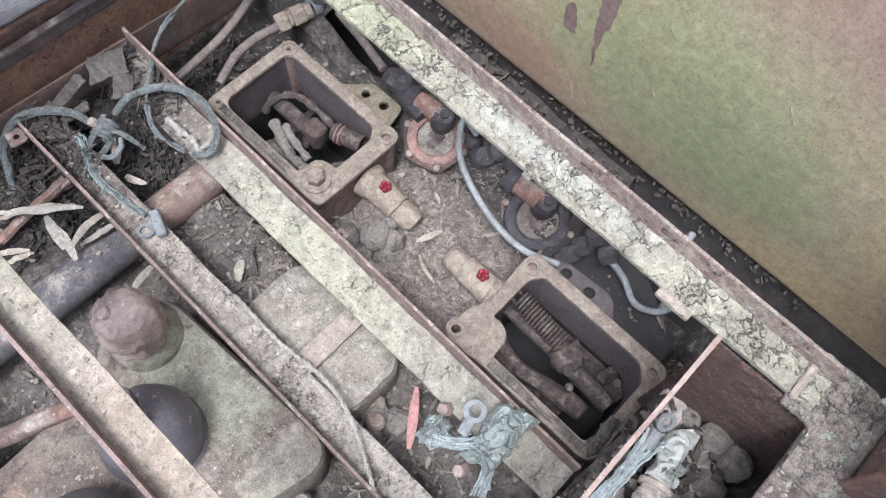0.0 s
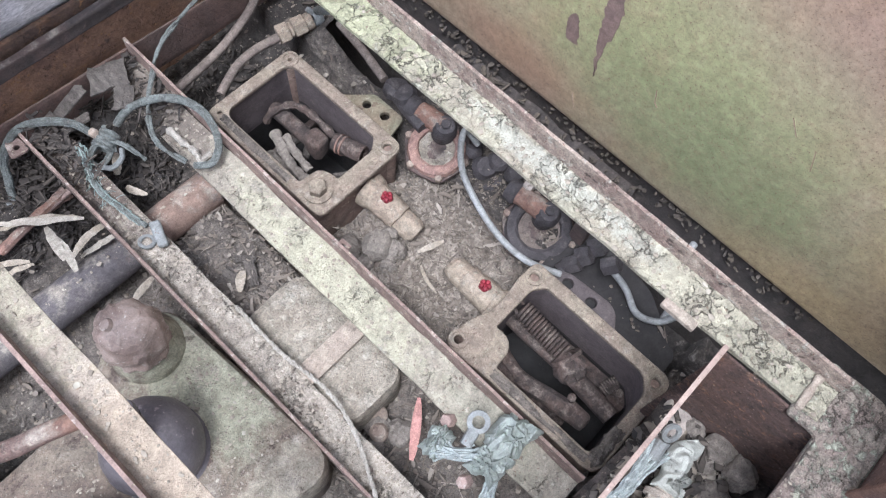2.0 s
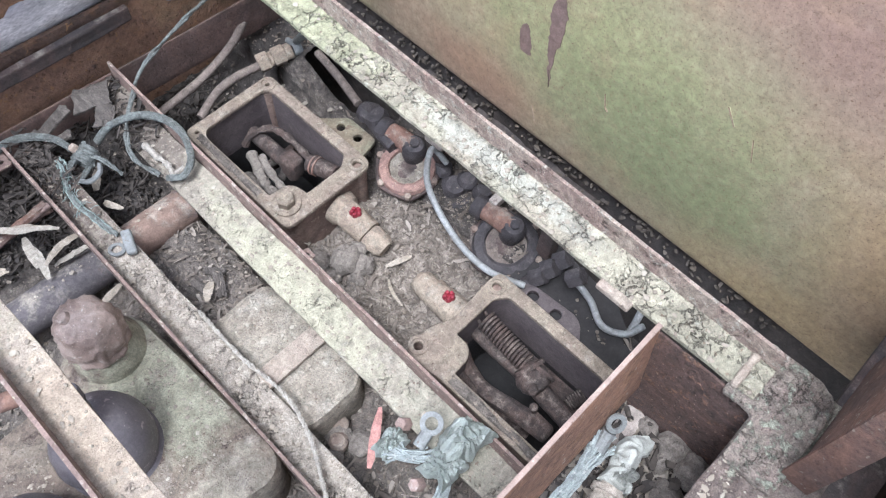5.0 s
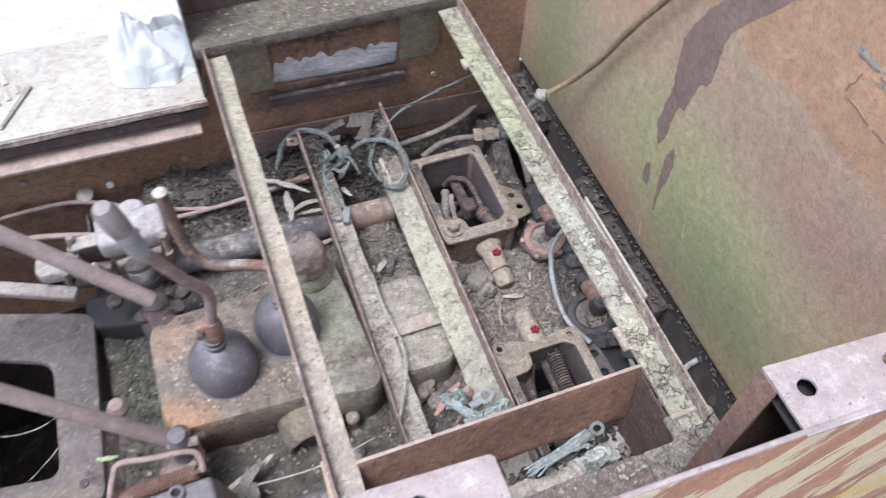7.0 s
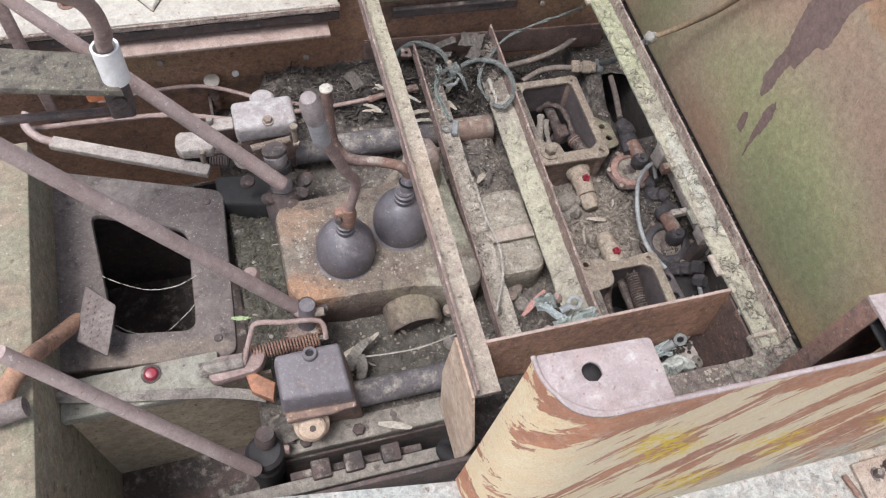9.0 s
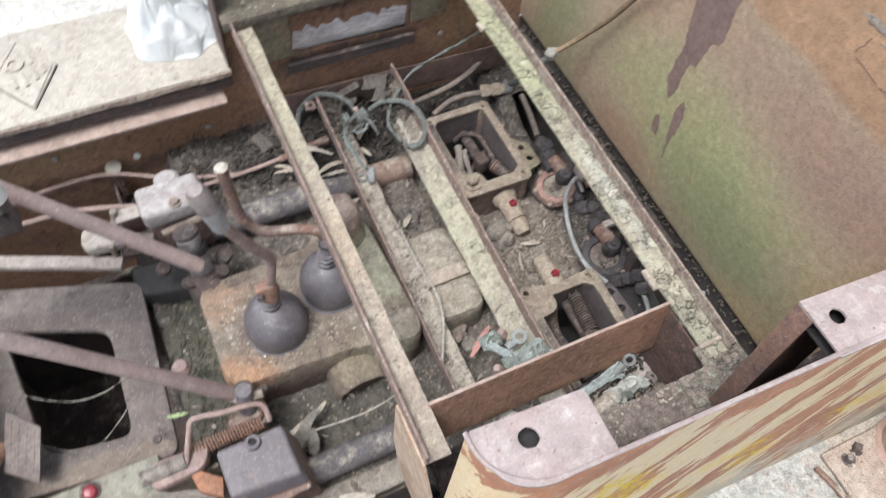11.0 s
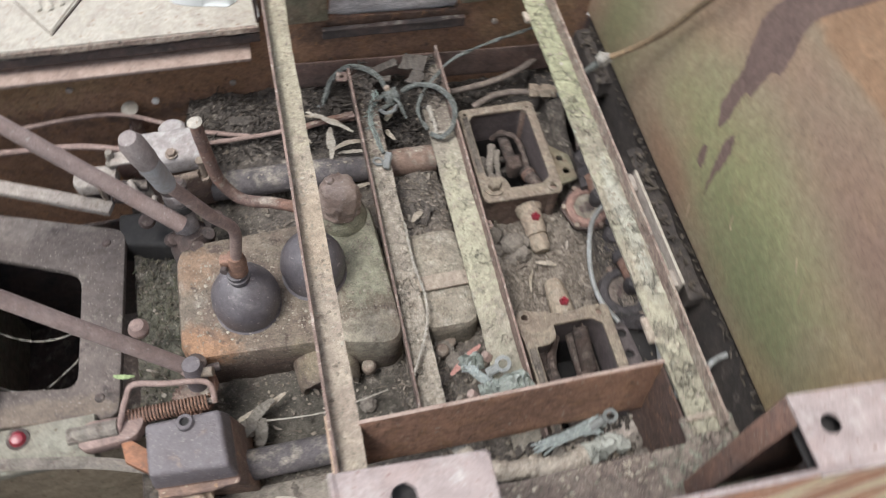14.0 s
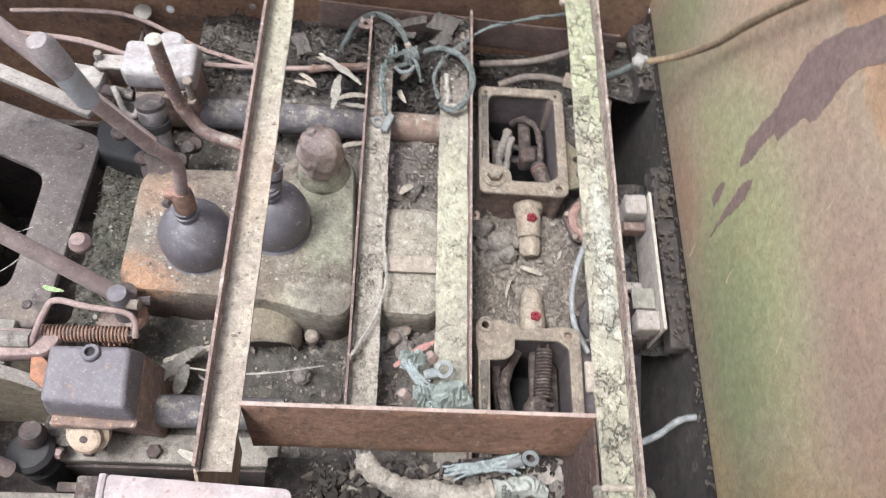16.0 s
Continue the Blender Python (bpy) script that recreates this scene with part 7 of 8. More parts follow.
b = plate([(-0.9, 0.7), (-0.86, 0.711), (-0.82, 0.718), (-0.785, 0.728), (-0.751, 0.734), (-0.72, 0.739), (-0.713, 0.747), (-0.69, 0.756), (-0.671, 0.767), (-0.68, 0.783), (-0.684, 0.84), (-0.9, 0.86)], [], 0.003, Matrix.Translation((0, 0, 0.319)))
sheet = solid("torn_sheet", roughen(b, 0.004, 0.05, 5), WHITE, "torn white sheet lifted off the fender deck", "sheet")
part("turned_edge", roughen(box(-0.88, -0.7, 0.8, 0.835, 0.2895, 0.318, 0.002), 0.001, 0.03, 3), WHITE, sheet)
scrap = thing("cable_end", (0.070, -0.243, 0.120), "frayed bluish cable end with ring lug, paper and bolts", "cable end")
lug_at = Vector((0.092, -0.222, 0.160))
part("lug_ring", lathe([(0.008, 0), (0.0145, 0), (0.0145, 0.004), (0.008, 0.004), (0.008, 0)], lug_at, (-0.3, -0.2, 1), 20), TIN, scrap, "grey metal ring lug")
part("lug_neck", roughen(tube([(0.082, -0.225, 0.155), (0.062, -0.229, 0.150)], 0.008, 10), 0.001, 0.01), TIN, scrap)
for k, (pts, r) in enumerate((([(0.038, -0.207, 0.150), (0.046, -0.227, 0.155), (0.069, -0.249, 0.150)], 0.01), ([(0.090, -0.259, 0.140), (0.072, -0.274, 0.140), (0.044, -0.286, 0.130), (0.021, -0.296, 0.130)], 0.01))):
    tagged(part("fray", strands(pts, r, 26, k + 3), BLUECLOTH, scrap), "bluish frayed strands", kind="stuff")
for cx, cy, z, rx, ry, h, sd in ((0.043, -0.2, 0.134, 0.025, 0.017, 0.03, 5.1), (0.108, -0.263, 0.144, 0.036, 0.029, 0.04, 9.4), (0.068, -0.264, 0.134, 0.028, 0.026, 0.034, 3.3)):
    part("paper", crumple(cx, cy, z, rx, ry, h, sd, 34), MINT, scrap, "torn crumpled pale green paper")
for p in ((0.077, -0.194, 0.125), (0.036, -0.259, 0.130)):
    part("bolt", hexbolt(p, 0.009, 0.016, (-0.5, 0.2, 0.8)), ROD, scrap)
hose = thing("wrapped_hose", (0.055, -0.435, 0.220), "thick frayed hose wrapped in dirty cloth", "hose")
part("sleeve", roughen(tube([(-0.024, -0.378, 0.245), (-0.008, -0.4, 0.247), (0.028, -0.418, 0.248), (0.072, -0.423, 0.248), (0.11, -0.43, 0.248), (0.145, -0.425, 0.249), (0.163, -0.42, 0.25)], 0.0138, 22, r_end=0.0155, wobble=0.05, step=12), 0.0035, 0.01), BURLAP, hose, "beige frayed sleeve")
b = tube([(0.156, -0.422, 0.25), (0.17, -0.418, 0.251), (0.186, -0.414, 0.251), (0.203, -0.41, 0.249), (0.221, -0.422, 0.238)], 0.0165, 40, r_end=0.012, step=20)
for v in b.verts:
    w = v.co / 0.019
    v.co += 0.009 * (1 - abs(noise.noise(w + 0.6 * noise.noise_vector(w)))) ** 4 * Vector((0.1, -0.2, 0.9)) + 0.004 * noise.noise_vector(w * 1.2)
part("cloth_wrap", b, WRAP, hose, "pale greenish cloth wrap", 180)
part("cloth_flap", crumple(0.172, -0.422, 0.258, 0.015, 0.014, 0.014, 2.7, 30), WRAP, hose, "loose flap of cloth")
part("tie", lathe([(0.0165, -0.004), (0.0195, -0.003), (0.0195, 0.003), (0.0165, 0.004), (0.0165, -0.004)], (0.15, -0.4235, 0.2495), (1, 0.2, 0.05), 20), BURLAP, hose)
b = bmesh.new()
rnd = random.Random(14)
tip = Vector((-0.024, -0.377, 0.247))
for k in range(60):
    d = Vector((rnd.uniform(-0.4, 0.2), rnd.uniform(0.3, 1), rnd.uniform(-0.4, 0.4))).normalized() * rnd.uniform(0.012, 0.03)
    o = Vector((rnd.uniform(-1, 1), rnd.uniform(-1, 1), rnd.uniform(-1, 1))) * 0.009
    tube([tip + o, tip + o + d * 0.6, tip + o + d + Vector((0, 0, -0.006))], 0.0008, 4, b, step=2)
part("fray", b, DIRTY_CLOTH, hose, "frayed threads")
lead = thing("tray_lead", (0.2, -0.385, 0.26), "ring lug on frayed bluish strands beside the tray plate", "cable end")
part("lug_ring", lathe([(0.0062, 0), (0.0115, 0), (0.0115, 0.003), (0.0062, 0.003), (0.0062, 0)], (0.198, -0.383, 0.294), (-0.35, -0.6, 0.62), 20), TIN, lead, "tin-grey ring lug")
part("lug_neck", tube([(0.19, -0.384, 0.285), (0.172, -0.388, 0.27)], 0.0075, 10), TIN, lead)
tagged(part("fray", strands([(0.178, -0.387, 0.274), (0.15, -0.388, 0.262), (0.12, -0.39, 0.24), (0.085, -0.392, 0.21)], 0.01, 34, 9), BLUECLOTH, lead), "bluish frayed strands", kind="stuff")
brk = thing("tray_bracket", (0.235, -0.39, 0.2), "small rusted bracket with a bolt hole in the tray", "bracket")
part("tongue", roughen(plate(rounded([(0.205, -0.404), (0.253, -0.402), (0.253, -0.378), (0.205, -0.382)], 0.006), [circle(0.24, -0.39, 0.005)], 0.005, Matrix.Translation((0, 0, 0.228)), 0.001), 0.001, 0.02), BAR_DUST, brk, "dusty beige tongue")
part("stay", box(0.238, 0.254, -0.396, -0.391, 0.06, 0.2235, 0.001), RED_RUST, brk)
solid("blue_line", tube([(0.399, -0.310, 0.060), (0.436, -0.300, 0.100), (0.475, -0.275, 0.110), (0.505, -0.271, 0.120)], 0.0055, 10, wobble=0.08), HOSE, "thin bluish fuel line below the tank shelf", "hose")
solid("straw", tube([(-0.340, -0.201, 0.060), (-0.219, -0.214, 0.075), (-0.102, -0.190, 0.060)], 0.0016, 6, wobble=0.3), CORD, "long pale grass stalk on the soil", "stalk")

# ---- loose litter ----


def leaf(at, length, width, turn, tilt, curl, bm, rows_n=6):
    """One dry leaf or bark flake: uneven outline, bent along and across."""
    m = Matrix.Translation(at) @ Matrix.Rotation(turn, 4, "Z") @ Matrix.Rotation(tilt, 4, "X")
    key = Vector((at[0] * 91, at[1] * 87, 0.5))
    bow, fat = noise.noise(key * 3.1), 0.5 + 0.35 * noise.noise(key * 5.7)
    cup = 0.35 * noise.noise(key * 9.3) + 0.2
    rows = []
    for k in range(rows_n):
        u = k / (rows_n - 1)
        belly = math.sin(math.pi * (0.1 + 0.82 * u) ** (0.6 + 0.8 * fat)) ** 0.7
        wl, wr = (width / 2 * belly * (1 + (0.45 if rows_n < 10 else 0.14) * noise.noise(key + Vector((u * 8.0, side, 0)))) for side in (2.0, 8.0))
        z = curl * length * math.sin(math.pi * u) + 0.06 * length * noise.noise(key + Vector((0, 0, k * 0.9)))
        x, y = 0.18 * length * bow * math.sin(math.pi * u), length * (u - 0.5)
        rows.append([bm.verts.new(m @ Vector((x - wl, y, z + cup * wl))), bm.verts.new(m @ Vector((x, y, z))), bm.verts.new(m @ Vector((x + wr, y, z + cup * wr)))])
    for p, q in zip(rows, rows[1:]):
        bm.faces.new((p[0], p[1], q[1], q[0]))
        bm.faces.new((p[1], p[2], q[2], q[1]))
    return bm


def free(x, y):
    return not any(h[0] - 0.01 < x < h[1] + 0.01 and h[2] - 0.01 < y < h[3] + 0.01 for h in HOLES)


LITTER = by_island("dry_leaf_litter", [(0.07, 0.057, 0.046), (0.12, 0.1, 0.08), (0.19, 0.16, 0.13), (0.1, 0.08, 0.066), (0.16, 0.135, 0.11), (0.3, 0.265, 0.225)])
b = bmesh.new()
rnd = random.Random(11)
for n in range(5200):
    x, y = rnd.uniform(-0.52, 0.47), rnd.uniform(-0.46, 0.53)
    if n % 3 == 0:
        x, y = rnd.uniform(-0.08, 0.1), rnd.uniform(-0.3, 0.28)
    if n % 3 == 1:
        x, y = rnd.uniform(0.13, 0.36), rnd.uniform(-0.12, 0.12)
    if not free(x, y) or (y > 0.34 and n % 5):
        continue
    leaf((x, y, soil_height(x, y) + rnd.uniform(0.001, 0.006)), 0.004 + 0.03 * rnd.random() ** 4, 0.0012 + 0.006 * rnd.random() ** 3, rnd.uniform(0, 6.3), rnd.uniform(-0.5, 0.5), rnd.uniform(-0.1, 0.15), b)
solid("leaf_litter", b, LITTER, "dry leaf and bark litter over the soil", "litter", "stuff", angle=180)
for at, long, wide, turn, tilt, curl in (((-0.327, -0.19, 0.062), 0.066, 0.02, -0.9, 0.25, 0.12), ((-0.35, -0.215, 0.06), 0.06, 0.026, -0.75, -0.3, 0.16), ((-0.33, -0.222, 0.058), 0.05, 0.022, -0.3, 0.35, 0.1)):
    b = leaf(at, long, wide, turn, tilt, curl, bmesh.new(), 14)
    bmesh.ops.subdivide_edges(b, edges=b.edges[:], cuts=2, use_grid_fill=True)
    solid("crumpled_leaf", roughen(b, 0.004, 0.012), DUST_LEAF, "crumpled grey-tan leaf beside the brake cover", "leaf", group="crumpled leaves", angle=180)
b = bmesh.new()
for n in range(900):
    x, y = rnd.uniform(-0.53, -0.42), rnd.uniform(-0.2, 0.24)
    leaf((x, y, soil_height(x, y) + 0.003), rnd.uniform(0.005, 0.018), 0.0022, rnd.uniform(0, 6.3), rnd.uniform(-0.8, 0.8), 0.3, b)
solid("moss", b, by_island("moss_green", [(0.038, 0.036, 0.025), (0.06, 0.063, 0.034), (0.105, 0.09, 0.064), (0.07, 0.058, 0.043), (0.05, 0.042, 0.034)]), "tufts of dry green moss", "moss", "stuff", angle=180)



def leaf_from(p, q, width, curl=0.08):
    p, q = Vector(p), Vector(q)
    d = q - p
    return leaf((p + q) / 2 + Vector((0, 0, 0.004)), d.length * 1.1, width * 0.68, math.atan2(d.y, d.x) - math.pi / 2, 0.12, curl, bmesh.new(), 14)


for p, q, w, mt, lab in (
    ((0.079, -0.139, 0.060), (0.017, -0.186, 0.050), 0.02, PINK_LEAF, "pink curled gum leaf lying on the soil"),
    ((-0.156, 0.426, 0.110), (-0.076, 0.350, 0.120), 0.016, PALE_LEAF, "long pale dry gum leaf"),
    ((-0.114, 0.316, 0.110), (-0.054, 0.321, 0.120), 0.018, TAN_LEAF, "broad pale dry leaf beside the rail"),
    ((-0.116, 0.382, 0.110), (-0.126, 0.325, 0.100), 0.02, PALE_LEAF, "torn whitish dry leaf scrap"),
    ((-0.098, 0.214, 0.100), (-0.062, 0.220, 0.120), 0.016, TAN_LEAF, "reddish dry leaf beside the breather cap"),
    ((-0.193, 0.386, 0.090), (-0.162, 0.361, 0.100), 0.014, TAN_LEAF, "narrow brown dry leaf"),
    ((0.004, 0.389, 0.090), (0.022, 0.414, 0.100), 0.02, TAN_LEAF, "curled dry leaf under the cables"),
    ((0.001, 0.366, 0.090), (0.013, 0.335, 0.090), 0.016, TAN_LEAF, "short dry leaf under the cables"),
    ((-0.163, 0.420, 0.120), (-0.079, 0.359, 0.100), 0.014, TAN_LEAF, "straight pale dry leaf among the litter"),
    ((-0.366, -0.186, 0.040), (-0.285, -0.159, 0.050), 0.02, TAN_LEAF, "large pale dry leaf beside the axle pipe"),
    ((-0.374, -0.215, 0.040), (-0.323, -0.211, 0.050), 0.022, TAN_LEAF, "broad dry leaf beside the axle pipe"),
    ((0.237, 0.014, 0.050), (0.272, -0.001, 0.050), 0.014, TAN_LEAF, "small dry leaf beside the fitting"),
    ((0.224, -0.004, 0.050), (0.208, -0.048, 0.045), 0.008, TAN_LEAF, "narrow dry leaf on the sandy soil"),
    ((-0.125, 0.306, 0.100), (-0.116, 0.358, 0.110), 0.018, PALE_LEAF, "pale torn leaf among the bark litter"),
    ((-0.107, 0.319, 0.100), (-0.053, 0.308, 0.100), 0.014, PALE_LEAF, "pale curled leaf beside the rail"),
    ((-0.201, 0.365, 0.100), (-0.160, 0.350, 0.100), 0.012, TAN_LEAF, "small tan leaf among the litter"),
    ((0.137, 0.080, 0.050), (0.173, 0.050, 0.050), 0.012, TAN_LEAF, "narrow tan leaf on the soil"),
    ((-0.553, -0.099, 0.125), (-0.520, -0.107, 0.130), 0.012, GREEN_LEAF, "fresh green leaf beside the brake linkage"),
    ((-0.319, -0.334, 0.035), (-0.264, -0.357, 0.040), 0.02, PALE_LEAF, "pale leaf scrap on the cast ledge"),
    ((0.034, 0.161, 0.070), (0.011, 0.140, 0.075), 0.02, TAN_LEAF, "curled bark flake between the rails"),
):
    solid("fallen_leaf", leaf_from(p, q, w), mt, lab, "leaf", group="fallen leaves", angle=180)
for pts, r in (([(-0.181, 0.405, 0.090), (-0.119, 0.409, 0.100), (-0.063, 0.416, 0.100)], 0.007), ([(-0.158, 0.412, 0.090), (-0.092, 0.414, 0.090), (-0.060, 0.413, 0.090)], 0.006), ([(0.428, -0.659, 0.207), (0.433, -0.687, 0.210), (0.440, -0.722, 0.207)], 0.005)):
    solid("twig", tube(pts, r, 8, wobble=0.15), RUST, "dry brown twig lying in the litter", "twig", group="twigs")

# ---- foot well and brake linkages ----
solid("sill_bar", roughen(box(-0.868, -0.59, -0.225, -0.15, 0.085, 0.112, 0.003), 0.001, 0.04, 4), SILL, "dirty olive-brown sill bar beside the foot well", "sill")
lens = thing("red_lens", (-0.710, -0.171, 0.112), "small red lens lying on the sill bar", "lens")
part("glass", lathe([(0, 0), (0.012, 0), (0.013, 0.005), (0.009, 0.011), (0, 0.013)], lens.location, (0.1, -0.2, 1), 18), RED, lens)
part("ring", lathe([(0.0115, -0.002), (0.018, -0.002), (0.018, 0.004), (0.0115, 0.004), (0.0115, -0.002)], lens.location, (0.1, -0.2, 1), 18), RUST_DARK, lens)
link_bar = thing("link_bar", (-0.73, -0.21, 0.1), "flat dusty steel link bar with a hooked end", "link")
part("bar", tube([(-0.516, -0.256, 0.100), (-0.603, -0.235, 0.120), (-0.776, -0.205, 0.125), (-0.898, -0.177, 0.125)], 0.011, 6, step=3), DRAB, link_bar)
part("hook", tube([(-0.887, -0.181, 0.130), (-0.915, -0.164, 0.130), (-0.919, -0.141, 0.130), (-0.888, -0.140, 0.140)], 0.006, 8), RUST, link_bar)
for pts, r, lab in (
    ([(-0.903, 0.447, 0.100), (-0.764, 0.443, 0.100), (-0.622, 0.433, 0.100), (-0.496, 0.381, 0.120)], 0.006, "thin rusted pull rod"),
    ([(-0.382, 0.405, 0.085), (-0.235, 0.404, 0.090), (-0.060, 0.412, 0.100)], 0.005, "thin brown rod lying on the litter"),
    ([(-0.768, 0.498, 0.100), (-0.560, 0.516, 0.090), (-0.400, 0.447, 0.085), (-0.281, 0.408, 0.085)], 0.005, "thin rusted rod along the side plate"),
):
    solid("link_rod", roughen(tube(pts, r, 10, step=8), 0.0008, 0.03), PINK_RUST if r > 0.01 else ROD, lab, "rod", group="link rods")
far_bar = thing("link_bar", (-0.72, 0.325, 0.11), "flat pale steel link bar with a hooked end", "link")
b = box(-0.165, 0.165, -0.014, 0.014, -0.008, 0.008, 0.003, m=Matrix.Translation((-0.706, 0.317, 0.122)) @ Matrix.Rotation(math.atan2(-0.072, 0.175), 4, "Z") @ Matrix.Rotation(radians(2), 4, "Y"))
part("bar", roughen(b, 0.0012, 0.03, 4), BAR_DUST, far_bar)
part("hook", tube([(-0.85, 0.378, 0.126), (-0.885, 0.398, 0.13), (-0.905, 0.425, 0.14), (-0.9, 0.45, 0.15)], 0.009, 12), PINK_ROD, far_bar)
cl = thing("far_brake_linkage", (-0.45, 0.2, 0.03), "rusted brake linkage with a ringed column, clevis and springs", "linkage")
foot, head = Vector((-0.413, 0.165, 0.13)), Vector((-0.418, 0.205, 0.222))
up = head - foot
part("column", roughen(lathe([(0, 0), (0.023, 0), (0.0235, 0.05), (0.021, 0.054), (0.021, 0.07), (0.0235, 0.074), (0.0235, 0.09), (0.019, 0.096), (0, 0.097)], foot, up, 28), 0.0006, 0.02), COLUMN, cl, "worn grey steel column")
part("rubber_ring", lathe([(0.019, 0), (0.0275, 0), (0.0285, 0.006), (0.0275, 0.014), (0.019, 0.014), (0.019, 0)], foot + up * 0.52, up, 28), BLACK, cl, "black rubber ring")
part("cap", roughen(lathe([(0, 0), (0.024, 0), (0.025, 0.008), (0.02, 0.014), (0, 0.015)], foot + up * 0.93, up, 24), 0.001, 0.015), RUST_DARK, cl)
part("base", roughen(lathe([(0, -0.09), (0.04, -0.09), (0.04, -0.03), (0.034, 0.002), (0.026, 0.008), (0, 0.008)], foot, up, 14), 0.006, 0.018), RUST_DARK, cl, "greasy dark foot of the column")
for dx, dy, dz, r in ((0.034, -0.012, 0.0, 0.014), (0.046, 0.01, 0.01, 0.012), (-0.03, -0.012, 0.0, 0.013), (0.012, -0.034, -0.005, 0.015), (0.05, 0.03, -0.01, 0.015)):
    part("lug", roughen(lathe([(0, -r), (r, -r), (r * 1.1, 0), (r * 0.8, r * 0.9), (0, r)], foot + Vector((dx, dy, dz)), (0.4, -0.5, 1), 12), 0.003, 0.012), RUST_DARK, cl)
b = frustum(((-0.548, 0.185, 0), (-0.43, 0.158, 0), (-0.425, 0.235, 0.012), (-0.546, 0.25, 0.01)), ((-0.55, 0.178), (-0.425, 0.148), (-0.42, 0.24), (-0.55, 0.256)), 0.04, 0.095, 0.008)
part("rubber_block", roughen(b, 0.002, 0.03), BLACK, cl, "black greasy rubber block")
part("clevis", roughen(plate(rounded([(-0.606, 0.285), (-0.54, 0.28), (-0.536, 0.315), (-0.604, 0.326)], [0.014, 0.006, 0.006, 0.014], 6), [], 0.03, Matrix.Translation((0, 0, 0.165)), 0.006), 0.001, 0.02), BAR_DUST, cl, "pale rounded clevis head")
# dark block added below the clevis head as its shadow
part("clevis_shadow", roughen(box(-0.6, -0.545, 0.29, 0.315, 0.1, 0.134, 0.004), 0.001, 0.02), RUST_DARK, cl)
part("clevis_pin", hexbolt((-0.562, 0.276, 0.118), 0.0065, 0.045, (0.05, -0.1, 1)), CAST_RIM, cl)
part("pin_nut", hexbolt((-0.561, 0.274, 0.112), 0.01, 0.01, (0.05, -0.1, 1)), CAST, cl)
part("link_arm", roughen(tube([(-0.55, 0.29, 0.14), (-0.52, 0.283, 0.145), (-0.48, 0.28, 0.14)], 0.011, 12), 0.001, 0.02), RUST_DARK, cl)
part("short_spring", coil((-0.548, 0.272, 0.128), (-0.51, 0.262, 0.128), 0.0095, 0.002, 7), RUST_DARK, cl)
part("hook", tube([(-0.508, 0.278, 0.165), (-0.5, 0.262, 0.155), (-0.492, 0.25, 0.13), (-0.478, 0.248, 0.122), (-0.47, 0.26, 0.13)], 0.0055, 10), BAR_DUST, cl, "bent steel hook")
part("side_bracket", roughen(box(-0.53, -0.485, 0.315, 0.322, 0.12, 0.185, 0.002), 0.001, 0.02, 3), RUST, cl)
part("bracket_top", roughen(box(-0.535, -0.488, 0.3, 0.33, 0.184, 0.191, 0.002), 0.001, 0.02, 3), BAR_DUST, cl)
part("adjuster", hexbolt((-0.536, 0.318, 0.16), 0.008, 0.045, (0.05, 0.05, 1)), DRAB, cl)
part("adjuster_nut", hexbolt((-0.536, 0.318, 0.17), 0.012, 0.009, (0.05, 0.05, 1)), DRAB, cl)
part("return_spring", coil((-0.46, 0.254, 0.172), (-0.378, 0.262, 0.174), 0.0068, 0.0017, 22), CAST, cl)
part("eye_bolt", tube([(-0.369, 0.268, 0.2), (-0.369, 0.262, 0.165)], 0.0062, 10), CAST_RIM, cl)
part("bolt_head", hexbolt((-0.369, 0.268, 0.2), 0.0095, 0.009), CAST_RIM, cl)
part("bolt_nut", hexbolt((-0.369, 0.26, 0.157), 0.0095, 0.009), CAST, cl)
part("plug_top", lathe([(0, 0), (0.026, 0), (0.026, 0.02), (0.02, 0.026), (0, 0.028)], (-0.42, 0.37, 0.165), (0, 0.2, 1), 20), BLOCK, cl)
part("knuckle", roughen(lathe([(0, 0), (0.012, 0), (0.015, 0.012), (0.011, 0.022), (0, 0.022)], (-0.483, 0.187, 0.15), (0.3, -0.4, 1), 14), 0.002, 0.014), RUST_DARK, cl)
nl = thing("near_brake_linkage", (-0.45, -0.19, 0.05), "rusted brake linkage with wire bracket and coil spring", "linkage")
part("spring", coil((-0.540, -0.178, 0.130), (-0.400, -0.176, 0.130), 0.0125, 0.0018, 25), CLAMP, nl)
part("spring_core", tube([(-0.544, -0.178, 0.130), (-0.392, -0.175, 0.130)], 0.006, 8), RUST_DARK, nl)
part("wire_bracket", tube([(-0.545, -0.201, 0.140), (-0.524, -0.161, 0.170), (-0.510, -0.141, 0.175), (-0.461, -0.149, 0.175), (-0.397, -0.156, 0.165), (-0.390, -0.183, 0.140)], 0.005, 10), ROD, nl)
b = lathe([(0, 0), (0.033, 0), (0.034, 0.002), (0.034, 0.02), (0.031, 0.023), (0, 0.024)], (0, 0, 0), n=72)
for v in b.verts:
    if v.co.xy.length > 0.03 and int(round(math.atan2(v.co.y, v.co.x) / (2 * math.pi) * 72)) % 3 == 0:
        v.co.xy *= 0.86
b.transform(Matrix.Translation((-0.43, -0.16, 0.1)) @ Matrix.Rotation(radians(-4), 4, "X"))
part("gear_sector", b, RUST, nl, "rust-orange toothed gear sector")
part("collar", lathe([(0, 0), (0.019, 0), (0.02, 0.03), (0.017, 0.04), (0, 0.04)], (-0.423, -0.117, 0.125), (0.3, 0, 1), 16), RUST_DARK, nl)
part("pin", tube([(-0.410, -0.129, 0.150), (-0.377, -0.123, 0.145)], 0.0085, 10), RUST_DARK, nl)
